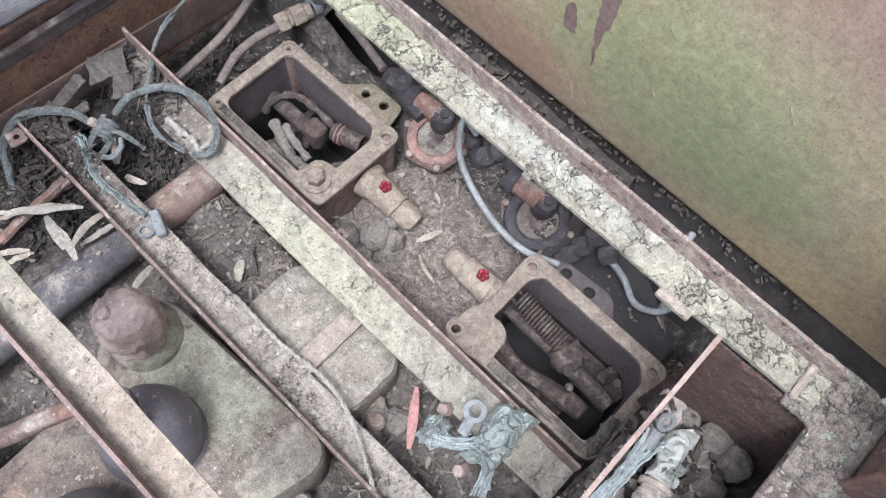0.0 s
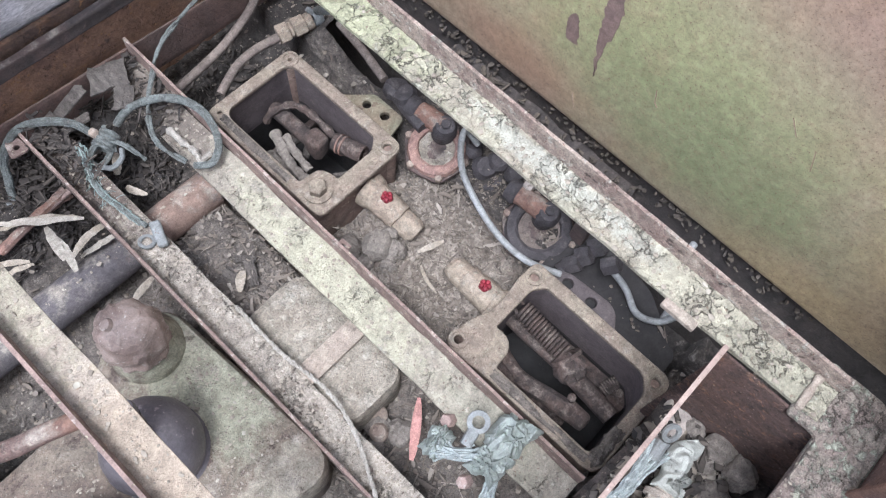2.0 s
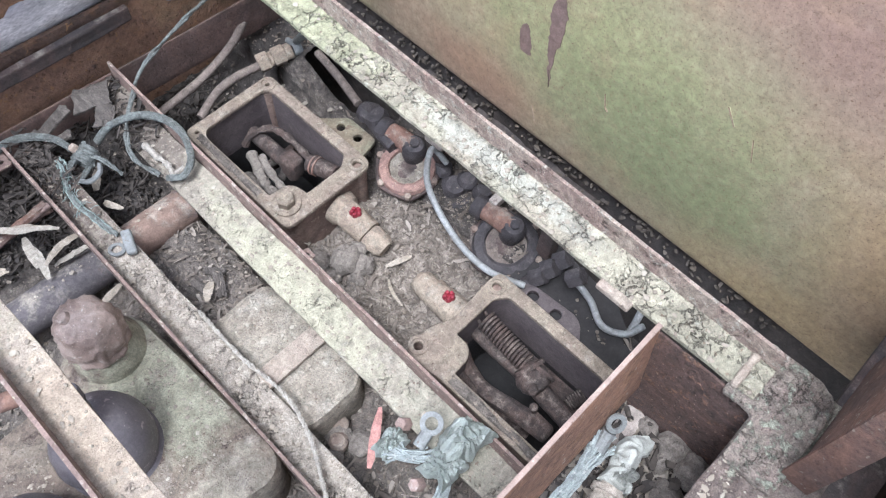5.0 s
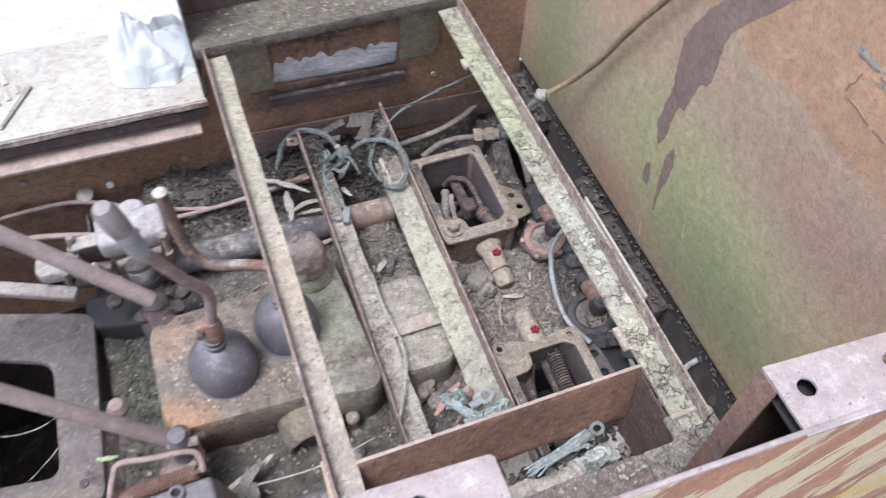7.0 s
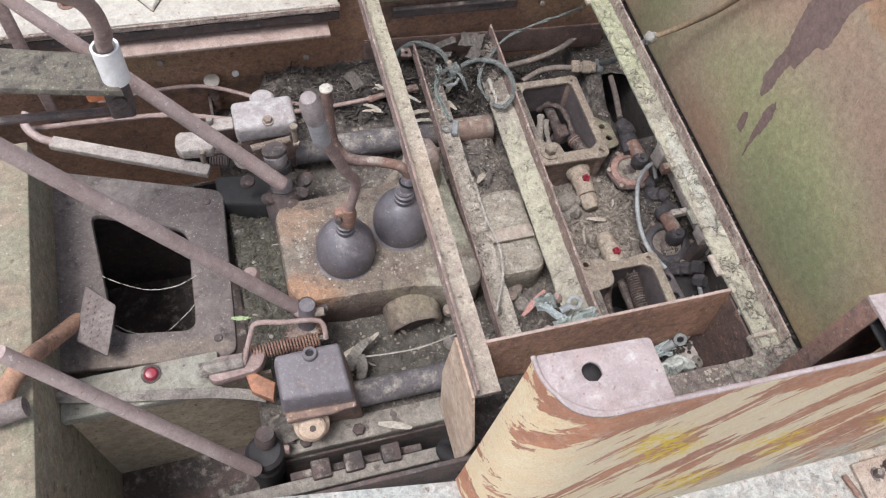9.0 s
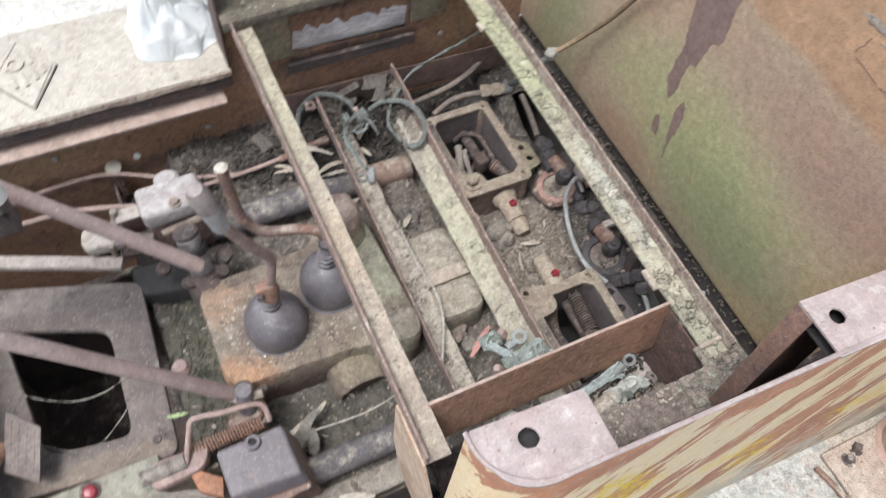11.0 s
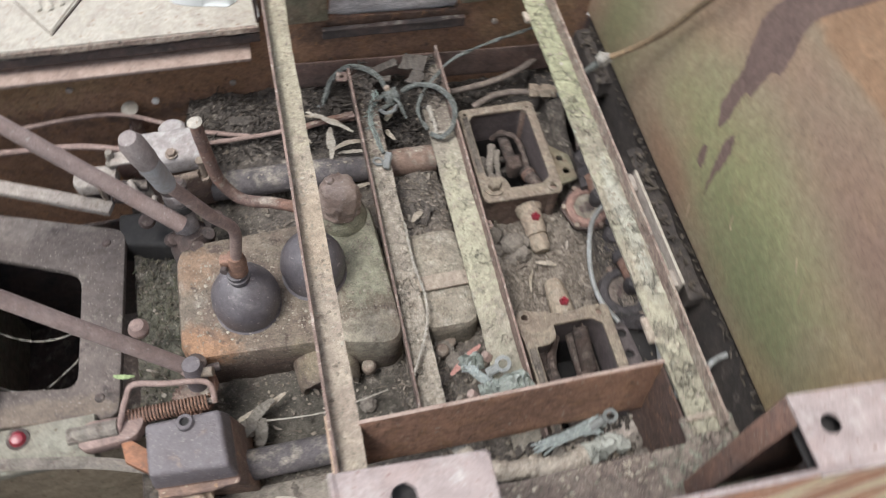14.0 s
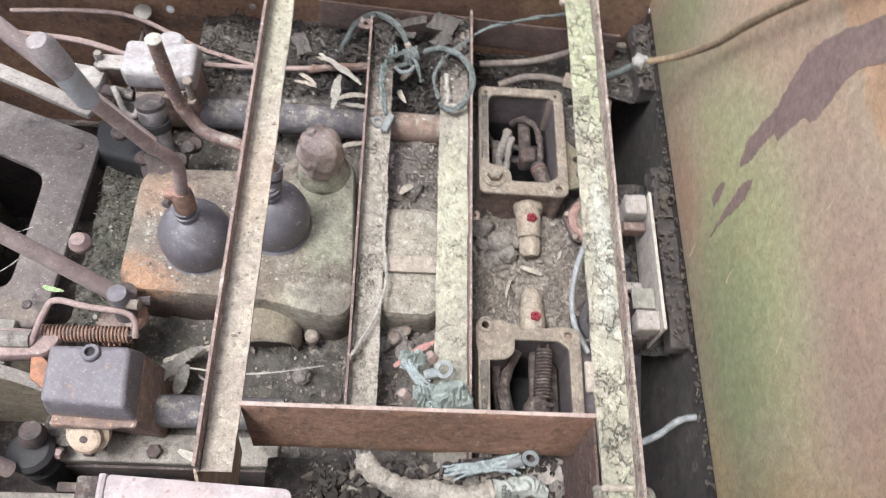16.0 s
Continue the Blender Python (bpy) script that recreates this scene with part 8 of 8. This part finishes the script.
part("slider", roughen(plate(rounded([(-0.605, -0.218), (-0.52, -0.212), (-0.505, -0.182), (-0.6, -0.178)], 0.016, 6), [], 0.03, Matrix.Translation((0, 0, 0.14)), 0.005), 0.001, 0.03), ROD, nl)
part("slider_arm", tube([(-0.622, -0.195, 0.140), (-0.545, -0.194, 0.140)], 0.014, 10), DRAB, nl)
b = plate([(-0.544, -0.206, 0.120)[:2], (-0.498, -0.244, 0.120)[:2], (-0.505, -0.271, 0.120)[:2], (-0.536, -0.249, 0.120)[:2]], [], 0.02, Matrix.Translation((0, 0, 0.13)), 0.003)
part("orange_arm", roughen(b, 0.001, 0.02), ORANGE, nl, "rust-orange arm beside the cover")
part("knob", lathe([(0, 0), (0.016, 0), (0.018, 0.012), (0.012, 0.024), (0, 0.026)], (-0.505, -0.028, 0.140), (0, 0, 1), 14), ROD, nl)
stack = thing("pivot_stack", (-0.538, -0.345, -0.15), "greasy dark pivot shaft with collars below the brake cover", "pivot")
part("bracket", roughen(box(-0.56, -0.47, -0.345, -0.305, 0.0, 0.03, 0.008), 0.001, 0.03), RUST_DARK, stack)
part("shaft", roughen(lathe([(0, -0.2), (0.024, -0.2), (0.024, -0.03), (0.032, -0.026), (0.033, 0.02), (0.027, 0.026), (0.027, 0.04), (0.034, 0.044), (0.035, 0.066), (0.028, 0.074), (0, 0.076)], (-0.538, -0.35, 0.0), (0.03, 0.05, 1), 30), 0.0012, 0.02), GREASE_AND_SHADE, stack, "dark collared shaft")
part("joint", roughen(lathe([(0, 0), (0.018, 0), (0.02, 0.014), (0.016, 0.03), (0, 0.03)], (-0.532, -0.33, 0.074), (0.1, 0.2, 1), 14), 0.001, 0.02), RUST_DARK, stack)
part("pinch_bolt", hexbolt((-0.507, -0.345, 0.055), 0.009, 0.016, (1, -0.2, 0.1)), ROD, stack)
for x in (-0.46, -0.36):
    part("bolt", hexbolt((x, -0.335, 0.03), 0.012, 0.01), RUST_DARK, stack)
fr = thing("frame_ledge", (-0.33, -0.33, 0.0), "dirty cast frame ledge beside the axle pipe", "ledge")
part("top_ledge", roughen(box(-0.52, -0.165, -0.352, -0.305, 0.0, 0.03, 0.004), 0.002, 0.03, 4), DRAB, fr)
part("face", box(-0.52, -0.165, -0.356, -0.35, -0.2, 0.0, 0.002), RUST_DARK, fr)
lower = thing("track_frame", (-0.4, -0.43, -0.05), "dark greasy frame rails below the fender", "frame")
part("rail", roughen(box(-0.7, -0.2, -0.43, -0.405, 0.03, 0.05, 0.003), 0.001, 0.03, 4), DRAB, lower)
part("rail", roughen(box(-0.5, -0.25, -0.4, -0.385, 0.0, 0.03, 0.003), 0.001, 0.03, 4), RUST_DARK, lower)
part("hose", tube([(-0.16, -0.4, 0.06), (-0.22, -0.42, 0.08), (-0.2, -0.47, 0.12)], 0.014, 12), BLACK, lower)
for x in (-0.46, -0.4, -0.33):
    part("block", roughen(box(x, x + 0.035, -0.415, -0.38, 0.02, 0.062, 0.004), 0.002, 0.02), RUST_DARK, lower)

pedal = thing("pedal", (-0.8, -0.07, 0.1), "worn steel foot pedal on an orange-brown arm", "pedal")
quad = [(-0.799, 0.005, 0.170), (-0.748, -0.048, 0.170), (-0.773, -0.137, 0.150), (-0.826, -0.093, 0.150)]
b = bmesh.new()
vs = [b.verts.new(p) for p in quad]
f = b.faces.new(vs)
ext = bmesh.ops.extrude_face_region(b, geom=[f])
bmesh.ops.translate(b, verts=[v for v in ext["geom"] if isinstance(v, bmesh.types.BMVert)], vec=(-0.003, 0.004, -0.012))
bmesh.ops.bevel(b, geom=b.edges[:], offset=0.004, segments=2, profile=0.5, affect="EDGES")
part("pad", b, INNER_DUST, pedal, "flat worn pedal pad")
corner = [Vector(p) for p in quad]
up = (corner[1] - corner[0]).cross(corner[3] - corner[0]).normalized()
up = up if up.z > 0 else -up
b = bmesh.new()
for i in range(4):
    for k in range(7):
        u, v = 0.18 + 0.21 * i, 0.14 + 0.12 * k
        p = corner[0] * (1 - u) * (1 - v) + corner[1] * u * (1 - v) + corner[2] * u * v + corner[3] * (1 - u) * v
        lathe([(0, -0.001), (0.0026, -0.001), (0.002, 0.0016), (0, 0.002)], p, up, 8, b)
tagged(part("studs", b, INNER_DUST, pedal), "small worn raised studs", kind="stuff")
part("pivot", roughen(lathe([(0, 0), (0.016, 0), (0.017, 0.004), (0.017, 0.06), (0, 0.062)], (-0.867, -0.256, 0.285), (-1, -0.1, -0.1), 20), 0.001, 0.02), INNER_DUST, pedal)
part("arm", tube([(-0.822, -0.049, 0.140), (-0.854, -0.112, 0.200), (-0.870, -0.174, 0.272), (-0.896, -0.218, 0.280), (-0.902, -0.260, 0.275)], 0.0155, 12), RUST_ORANGE, pedal, "orange-brown rusted arm")
part("stub", tube([(-0.943, -0.168, 0.130), (-0.912, -0.179, 0.140)], 0.018, 14), DRAB, pedal)
for pts in ([(-0.806, 0.080, 0.100), (-0.772, 0.050, 0.095), (-0.709, 0.017, 0.090), (-0.653, 0.009, 0.095), (-0.610, 0.022, 0.100)], [(-0.767, -0.053, 0.100), (-0.735, -0.072, 0.090), (-0.684, -0.083, 0.090), (-0.638, -0.055, 0.095), (-0.617, -0.037, 0.100)]):
    solid("string", roughen(twisted(pts, 0.0009, 2, 0.012), 0.0012, 0.01), CORD, "thin pale string across the floor opening", "string", group="strings")
for x, y in ((-0.84, 0.29), (-0.57, 0.19), (-0.585, -0.12)):
    solid("plate_rivet", lathe([(0, 0), (0.009, 0), (0.007, 0.003), (0, 0.004)], (x, y, 0.1), n=12), RUST_DARK, "flush bolt head on the floor plate", "bolt", group="floor plate bolts")

con = thing("lever_console", (-0.760, 0.171, 0.560), "lichen-grey lever console arm with white sleeve and orange underside", "console")
b = plate([(-0.876, 0.228, 0.570)[:2], (-0.668, 0.174, 0.570)[:2], (-0.635, 0.096, 0.570)[:2], (-0.874, 0.147, 0.570)[:2]], [], 0.014, Matrix.Translation((0, 0, 0.57)), 0.002)
part("arm", roughen(b, 0.001, 0.03), CROSS, con, "flat arm under grey-green lichen")
cx, cy = (-0.668, 0.126, 0.540)[:2]
part("under_arm", roughen(box(cx - 0.024, cx + 0.012, cy - 0.004, cy + 0.03, 0.52, 0.555, 0.004), 0.001, 0.02), ORANGE_PAINT, con, "orange painted underside")
cx, cy = (-0.644, 0.119, 0.530)[:2]
part("pivot_block", roughen(box(cx - 0.022, cx + 0.016, cy - 0.004, cy + 0.03, 0.48, 0.556, 0.006, seg=3), 0.001, 0.02), RUST_DARK, con)
part("pivot_pin", lathe([(0, 0), (0.011, 0), (0.011, 0.01), (0, 0.012)], (cx, cy - 0.003, 0.525), (0, -1, 0.2), 16), INNER, con)
cx, cy = (-0.639, 0.123, 0.600)[:2]
part("sleeve", lathe([(0.0165, 0), (0.0205, 0), (0.0205, 0.066), (0.0165, 0.066), (0.0165, 0)], (cx, cy, 0.565), (-0.02, 0.05, 1), 26), WHITE, con, "white plastic sleeve")
part("handle_pipe", tube([(cx, cy, 0.57), (cx, cy, 0.64), (-0.628, 0.092, 0.690), (-0.628, 0.065, 0.760), (-0.642, 0.028, 0.820), (-0.692, 0.005, 0.860)], 0.0118, 16), ROD, con)
part("cable", tube([(-0.890, 0.159, 0.470), (-0.764, 0.151, 0.470), (-0.655, 0.144, 0.470)], 0.0075, 10), RUST_DARK, con)
up_bar = thing("upright_bar", (-0.858, 0.49, 0.27), "dark pinkish rusted upright bar behind the console", "bar")
part("bar", roughen(box(-0.874, -0.85, 0.486, 0.5, 0.05, 0.5, 0.003), 0.001, 0.03, 4), ROD, up_bar)
solid("deck_nut", hexbolt((-0.773, 0.6, 0.29), 0.012, 0.012, washer=0.018), RUST, "rusted nut and washer lying on the deck", "nut")
mush = thing("rubber_stop", (-0.52, 0.522, 0.05), "pale mushroom-shaped stop beside the side plate", "stop")
part("stem", tube([(-0.52, 0.524, 0.0), (-0.52, 0.522, 0.094)], 0.011, 12), RUST, mush)
part("head", lathe([(0, 0), (0.017, 0), (0.018, 0.003), (0.012, 0.007), (0, 0.008)], (-0.52, 0.522, 0.092), (0, -0.2, 1), 18), DECK, mush)
for x, z in ((-0.62, 0.16), (-0.3, 0.12), (-0.86, 0.24), (0.27, 0.2)):
    solid("wall_bolt", lathe([(0, 0), (0.007, 0), (0.006, 0.004), (0, 0.005)], (x, 0.532, z), (0, -1, 0.1), 10), BAR_DUST, "small pale bolt head on the side plate", "bolt", group="side plate bolts")
solid("side_pebble", lathe([(0, 0), (0.008, 0.001), (0.008, 0.005), (0, 0.008)], (-0.465, 0.53, 0.1), (0, -1, 0.2), 10), WHITE, "pale bolt end on the side plate", "bolt")
solid("white_board", box(-1.15, -0.72, 0.84, 0.99, 0.292, 0.33, 0.004), WHITE, "white board lying at the edge of the fender deck", "board")
solid("ledge_under_board", roughen(box(-1.3, -0.228, 0.775, 1.0, 0.25, 0.288, 0.002), 0.002, 0.05), SANDY, "whitish sandy outer fender step", "fender", "structure")

# ---- stones and rubble in the tray ----
b = bmesh.new()
bmesh.ops.create_grid(b, x_segments=90, y_segments=34, size=0.5)
for v in b.verts:
    x, y = 0.045 + 0.42 * v.co.x, -0.438 + 0.15 * v.co.y
    p = Vector((x, y, 1.0))
    v.co = Vector((x, y, 0.14 + 0.07 * min(1.0, max(0.0, (x - 0.08) / 0.1)) + 0.022 * noise.fractal(p / 0.05, 1, 2, 4) + 0.012 * max(0.0, 0.6 - noise.voronoi(p / 0.02)[0][0])))
solid("tray_dirt", b, TRAY_SOIL, "dark soil and rust scale lying in the tray", "soil", "structure", angle=60)
rnd = random.Random(21)
for x, y, z, r in ((0.236, -0.476, 0.24, 0.021), (0.2, -0.47, 0.225, 0.02), (0.243, -0.446, 0.232, 0.02), (0.222, -0.44, 0.225, 0.014), (0.17, -0.465, 0.215, 0.018), (0.15, -0.44, 0.205, 0.014), (0.246, -0.41, 0.225, 0.013), (0.19, -0.405, 0.22, 0.014), (0.12, -0.46, 0.19, 0.016), (0.1, -0.41, 0.175, 0.014), (0.13, -0.4, 0.2, 0.012), (0.05, -0.46, 0.165, 0.015), (0.02, -0.12, 0.035, 0.018), (0.035, -0.15, 0.03, 0.02), (-0.14, -0.2, 0.035, 0.016), (-0.005, -0.14, 0.04, 0.014), (0.165, 0.09, 0.055, 0.022), (0.2, 0.062, 0.06, 0.024), (0.212, 0.04, 0.055, 0.018), (0.19, 0.03, 0.05, 0.014), (0.168, 0.06, 0.05, 0.016), (0.225, 0.062, 0.058, 0.014)):
    b = bmesh.new()
    bmesh.ops.create_icosphere(b, subdivisions=3, radius=r)
    for v in b.verts:
        far, near = noise.voronoi(v.co / r * 0.9 + Vector((x * 50, y * 50, 0)))
        v.co *= 0.72 + 0.45 * far[0] + 0.2 * noise.fractal(v.co / r * 2.6 + Vector((x * 90, 0, 0)), 0.8, 2, 4)
        v.co.z *= 0.75
    b.transform(Matrix.Translation((x, y, z)))
    solid("stone", b, STONE, "rough grey-brown stone among the rubble", "stone", group="stones", angle=28)


def chip(at, length, width, turn, tilt, lean_to, bm, thick=0.0015):
    """A broken angular flake of bark: uneven many-sided outline, a little bent, with real thickness."""
    m = Matrix.Translation(at) @ Matrix.Rotation(turn, 4, "Z") @ Matrix.Rotation(tilt, 4, "X") @ Matrix.Rotation(lean_to, 4, "Y")
    n = rnd.choice((5, 6, 7, 8))
    ring = []
    for k in range(n):
        a = 2 * math.pi * (k + rnd.uniform(-0.3, 0.3)) / n
        r = rnd.uniform(0.7, 1.15)
        sx, sy = math.cos(a), math.sin(a)
        sq = 1 / max(abs(sx), abs(sy)) ** 0.6
        ring.append(Vector((sx * r * sq * width / 2, sy * r * sq * length / 2, 0.12 * width * rnd.uniform(-1, 1))))
    top = [bm.verts.new(m @ (p + Vector((0, 0, thick)))) for p in ring]
    low = [bm.verts.new(m @ (p * 0.96 - Vector((0, 0, thick)))) for p in ring]
    mid_v = bm.verts.new(m @ Vector((0, 0, thick + 0.1 * width * rnd.uniform(-0.6, 1))))
    for k in range(n):
        j = (k + 1) % n
        bm.faces.new((top[k], top[j], mid_v))
        bm.faces.new((top[k], low[k], low[j], top[j]))
    return bm


b = bmesh.new()
for n in range(4200):
    x, y = rnd.uniform(-0.11, 0.15), rnd.uniform(0.31, 0.53)
    if n % 2:
        x, y = rnd.uniform(-0.4, 0.3), rnd.uniform(0.37, 0.53)
    on_rail = y < 0.5 and (-0.056 < x < -0.012 or 0.078 < x < 0.13)
    z = 0.15 if on_rail else soil_height(x, y)
    if on_rail and (y < 0.36 or n % 3):
        continue
    if 0.015 < x < 0.075 and 0.425 < y < 0.49 and n % 5:
        continue
    chip((x, y, z + rnd.uniform(0.001, 0.014)), 0.004 + 0.034 * rnd.random() ** 3, 0.0018 + 0.008 * rnd.random() ** 3, rnd.uniform(0, 6.3), rnd.uniform(-0.5, 0.5), rnd.uniform(-0.5, 0.5), b, 0.0008)
for n in range(420):
    x, y = rnd.uniform(-0.1, 0.25), rnd.uniform(-0.47, -0.365)
    chip((x, y, 0.15 + 0.07 * min(1.0, max(0.0, (x - 0.08) / 0.1)) + rnd.uniform(0.002, 0.02)), 0.006 + 0.03 * rnd.random() ** 2.2, 0.004 + 0.014 * rnd.random() ** 2, rnd.uniform(0, 6.3), rnd.uniform(-0.6, 0.6), rnd.uniform(-0.5, 0.5), b)
for (x, y, z), l, w, turn, tilt in (((0.083, 0.477, 0.17), 0.054, 0.046, -2.06, 0.12), ((0.076, 0.437, 0.166), 0.038, 0.026, -0.75, 0.1), ((-0.006, 0.454, 0.155), 0.066, 0.013, -1.63, 0.05), ((-0.026, 0.428, 0.15), 0.05, 0.016, 0.27, 0.1), ((0.012, 0.49, 0.15), 0.07, 0.02, -1.5, 0.3), ((-0.03, 0.485, 0.145), 0.05, 0.016, -1.3, 0.2), ((-0.2, 0.47, 0.09), 0.05, 0.028, 0.4, 0.1), ((-0.29, 0.45, 0.09), 0.06, 0.024, 1.5, 0.15), ((0.022, 0.16, 0.075), 0.04, 0.016, 0.3, 0.3), ((0.04, 0.15, 0.075), 0.036, 0.014, -0.5, 0.4), ((0.05, 0.175, 0.07), 0.03, 0.012, 0.9, 0.2)):
    c = bmesh.new()
    bmesh.ops.create_grid(c, x_segments=10, y_segments=14, size=0.5)
    for v in c.verts:
        u = Vector((v.co.x, v.co.y, x * 40))
        v.co = Vector((v.co.x * w * (1 + 0.3 * noise.noise(u * 3)), v.co.y * l * (1 + 0.2 * noise.noise(u * 2.5 + Vector((7, 0, 0)))), 0.002 * noise.fractal(u * 5, 1, 2, 3) - 0.25 * w * v.co.x ** 2))
    bmesh.ops.solidify(c, geom=c.faces[:], thickness=0.003)
    c.transform(Matrix.Translation((x, y, z)) @ Matrix.Rotation(turn, 4, "Z") @ Matrix.Rotation(tilt, 4, "X"))
    solid("bark_slab", c, BARK, "grey-brown slab of bark on the litter", "bark", group="bark slabs", angle=40)
solid("bark_litter", b, by_island("dark_bark", [(0.02, 0.017, 0.015), (0.034, 0.028, 0.023), (0.05, 0.041, 0.034), (0.027, 0.022, 0.019), (0.06, 0.05, 0.042), (0.036, 0.03, 0.025), (0.1, 0.085, 0.07), (0.028, 0.023, 0.02)], grain=0.55), "larger bark flakes and dead leaves heaped at the rail ends", "litter", "stuff", angle=25)

b = bmesh.new()
for n in range(650):
    x, y = 0.487 - 0.075 * rnd.random() ** 1.6, rnd.uniform(-0.42, 0.52)
    on_shelf = x > 0.462 and (-0.16 < y < 0.19 or 0.37 < y < 0.54)
    if not on_shelf and not free(x, y):
        continue
    z = 0.139 if on_shelf else soil_height(x, y)
    chip((x, y, z + rnd.uniform(0.001, 0.008)), 0.004 + 0.02 * rnd.random() ** 3, 0.003 + 0.01 * rnd.random() ** 2, rnd.uniform(0, 6.3), rnd.uniform(-0.7, 0.7), rnd.uniform(-0.6, 0.6), b)
for n in range(180):
    y = rnd.uniform(-0.45, 0.53)
    chip((rnd.uniform(0.494, 0.4988), y, 0.166 - 0.03 * rnd.random() ** 1.5), 0.003 + 0.011 * rnd.random() ** 2, 0.003 + 0.006 * rnd.random() ** 2, rnd.uniform(0, 6.3), rnd.uniform(-0.7, 0.7), rnd.uniform(-0.6, 0.6), b)
solid("crust_litter", b, by_island("crusted_dirt_bits", [(0.045, 0.037, 0.031), (0.065, 0.054, 0.044), (0.095, 0.078, 0.062), (0.055, 0.048, 0.037), (0.13, 0.105, 0.08)]), "bits of crusted dirt and leaf along the foot of the tank", "litter", "stuff", angle=25)
b2 = bmesh.new()
for n in range(1300):
    x, y = rnd.uniform(0.137, 0.4), rnd.uniform(-0.125, 0.125)
    if n % 3 == 0:
        x, y = rnd.gauss(0.19, 0.035), rnd.gauss(-0.03, 0.045)
    if not free(x, y) or not 0.136 < x < 0.42:
        continue
    chip((x, y, soil_height(x, y) + rnd.uniform(0.0005, 0.007)), 0.0018 + 0.014 * rnd.random() ** 5, 0.0014 + 0.005 * rnd.random() ** 4, rnd.uniform(0, 6.3), rnd.uniform(-0.6, 0.6), rnd.uniform(-0.5, 0.5), b2, 0.0006)
solid("flake_litter", b2, by_island("pale_dusty_flakes", [(0.12, 0.1, 0.08), (0.2, 0.168, 0.135), (0.27, 0.232, 0.188), (0.16, 0.134, 0.107), (0.34, 0.3, 0.245)]), "pale dusty flakes and leaf crumbs between the valve boxes", "litter", "stuff", angle=25)

# ---- crumbs of soil and flaked paint on the rails and covers ----
PALE_CRUMBS = by_island("pale_crumbs", [(0.2, 0.17, 0.135), (0.28, 0.245, 0.195), (0.35, 0.31, 0.25), (0.24, 0.21, 0.165), (0.42, 0.39, 0.32)])
CRUMBS = by_island("soil_crumbs", [(0.11, 0.09, 0.07), (0.19, 0.16, 0.125), (0.26, 0.225, 0.18), (0.15, 0.125, 0.1), (0.33, 0.3, 0.25)])
rnd = random.Random(33)
verts, faces = [], []
seed_ball = bmesh.new()
bmesh.ops.create_icosphere(seed_ball, subdivisions=1, radius=1)
ball_v = [v.co.copy() for v in seed_ball.verts]
ball_f = [[v.index for v in f.verts] for f in seed_ball.faces]
seed_ball.free()


def crumb(x, y, z, r):
    n = len(verts)
    sx, sy, sz = (r * rnd.uniform(0.6, 1.4) for _ in range(3))
    verts.extend((x + v.x * sx * rnd.uniform(0.6, 1.3), y + v.y * sy * rnd.uniform(0.6, 1.3), z + v.z * sz * rnd.uniform(0.2, 0.7)) for v in ball_v)
    faces.extend([n + i for i in f] for f in ball_f)


for x0, x1, y0, y1, za, zb, count in (
    (-0.2, -0.17, -0.43, 0.48, 0.406, 0.406, 520), (0.262, 0.3, -0.46, 0.48, 0.406, 0.406, 420), (-0.056, -0.014, -0.3, 0.44, 0.096, 0.146, 900),
    (0.08, 0.128, -0.35, 0.46, 0.121, 0.151, 520), (-0.41, -0.09, -0.08, 0.09, 0.136, 0.136, 700), (-0.11, -0.07, -0.1, 0.1, 0.135, 0.135, 200),
    (0.0, 0.07, -0.085, 0.08, 0.101, 0.101, 420), (-0.16, 0.3, -0.518, -0.472, 0.399, 0.399, 500), (-0.19, 0.28, 0.5, 0.59, 0.431, 0.431, 420), (-0.36, 0.07, 0.29, 0.31, 0.102, 0.09, 160),
):
    for _ in range(count):
        u = rnd.random()
        crumb(rnd.uniform(x0, x1), y0 + (y1 - y0) * u, za + (zb - za) * u, 0.0007 + 0.0028 * rnd.random() ** 3)
me = bpy.data.meshes.new("rail_crumbs")
me.from_pydata(verts, [], faces)
me.materials.append(PALE_CRUMBS)
tagged(new("rail_crumbs", me), "pale crumbs and paint flakes scattered on the rails and covers", "crumbs", kind="stuff")
verts, faces = [], []
for _ in range(8000):
    x, y = rnd.uniform(-0.5, 0.46), rnd.uniform(-0.33, 0.52)
    if free(x, y):
        crumb(x, y, soil_height(x, y) + 0.001, 0.0009 + 0.0036 * rnd.random() ** 5)
for _ in range(3500):
    x, y = rnd.uniform(0.137, 0.4), rnd.uniform(-0.125, 0.125)
    if free(x, y):
        crumb(x, y, soil_height(x, y) + 0.0006, 0.0007 + 0.0016 * rnd.random() ** 3)
for _ in range(900):
    x, y = rnd.uniform(-0.1, 0.25), rnd.uniform(-0.47, -0.37)
    crumb(x, y, 0.15 + 0.07 * min(1.0, max(0.0, (x - 0.08) / 0.1)) + 0.003, 0.002 + 0.01 * rnd.random() ** 4)
me = bpy.data.meshes.new("crumbs")
me.from_pydata(verts, [], faces)
me.materials.append(CRUMBS)
tagged(new("crumbs", me), "dark soil crumbs scattered over the pit", "crumbs", kind="stuff")
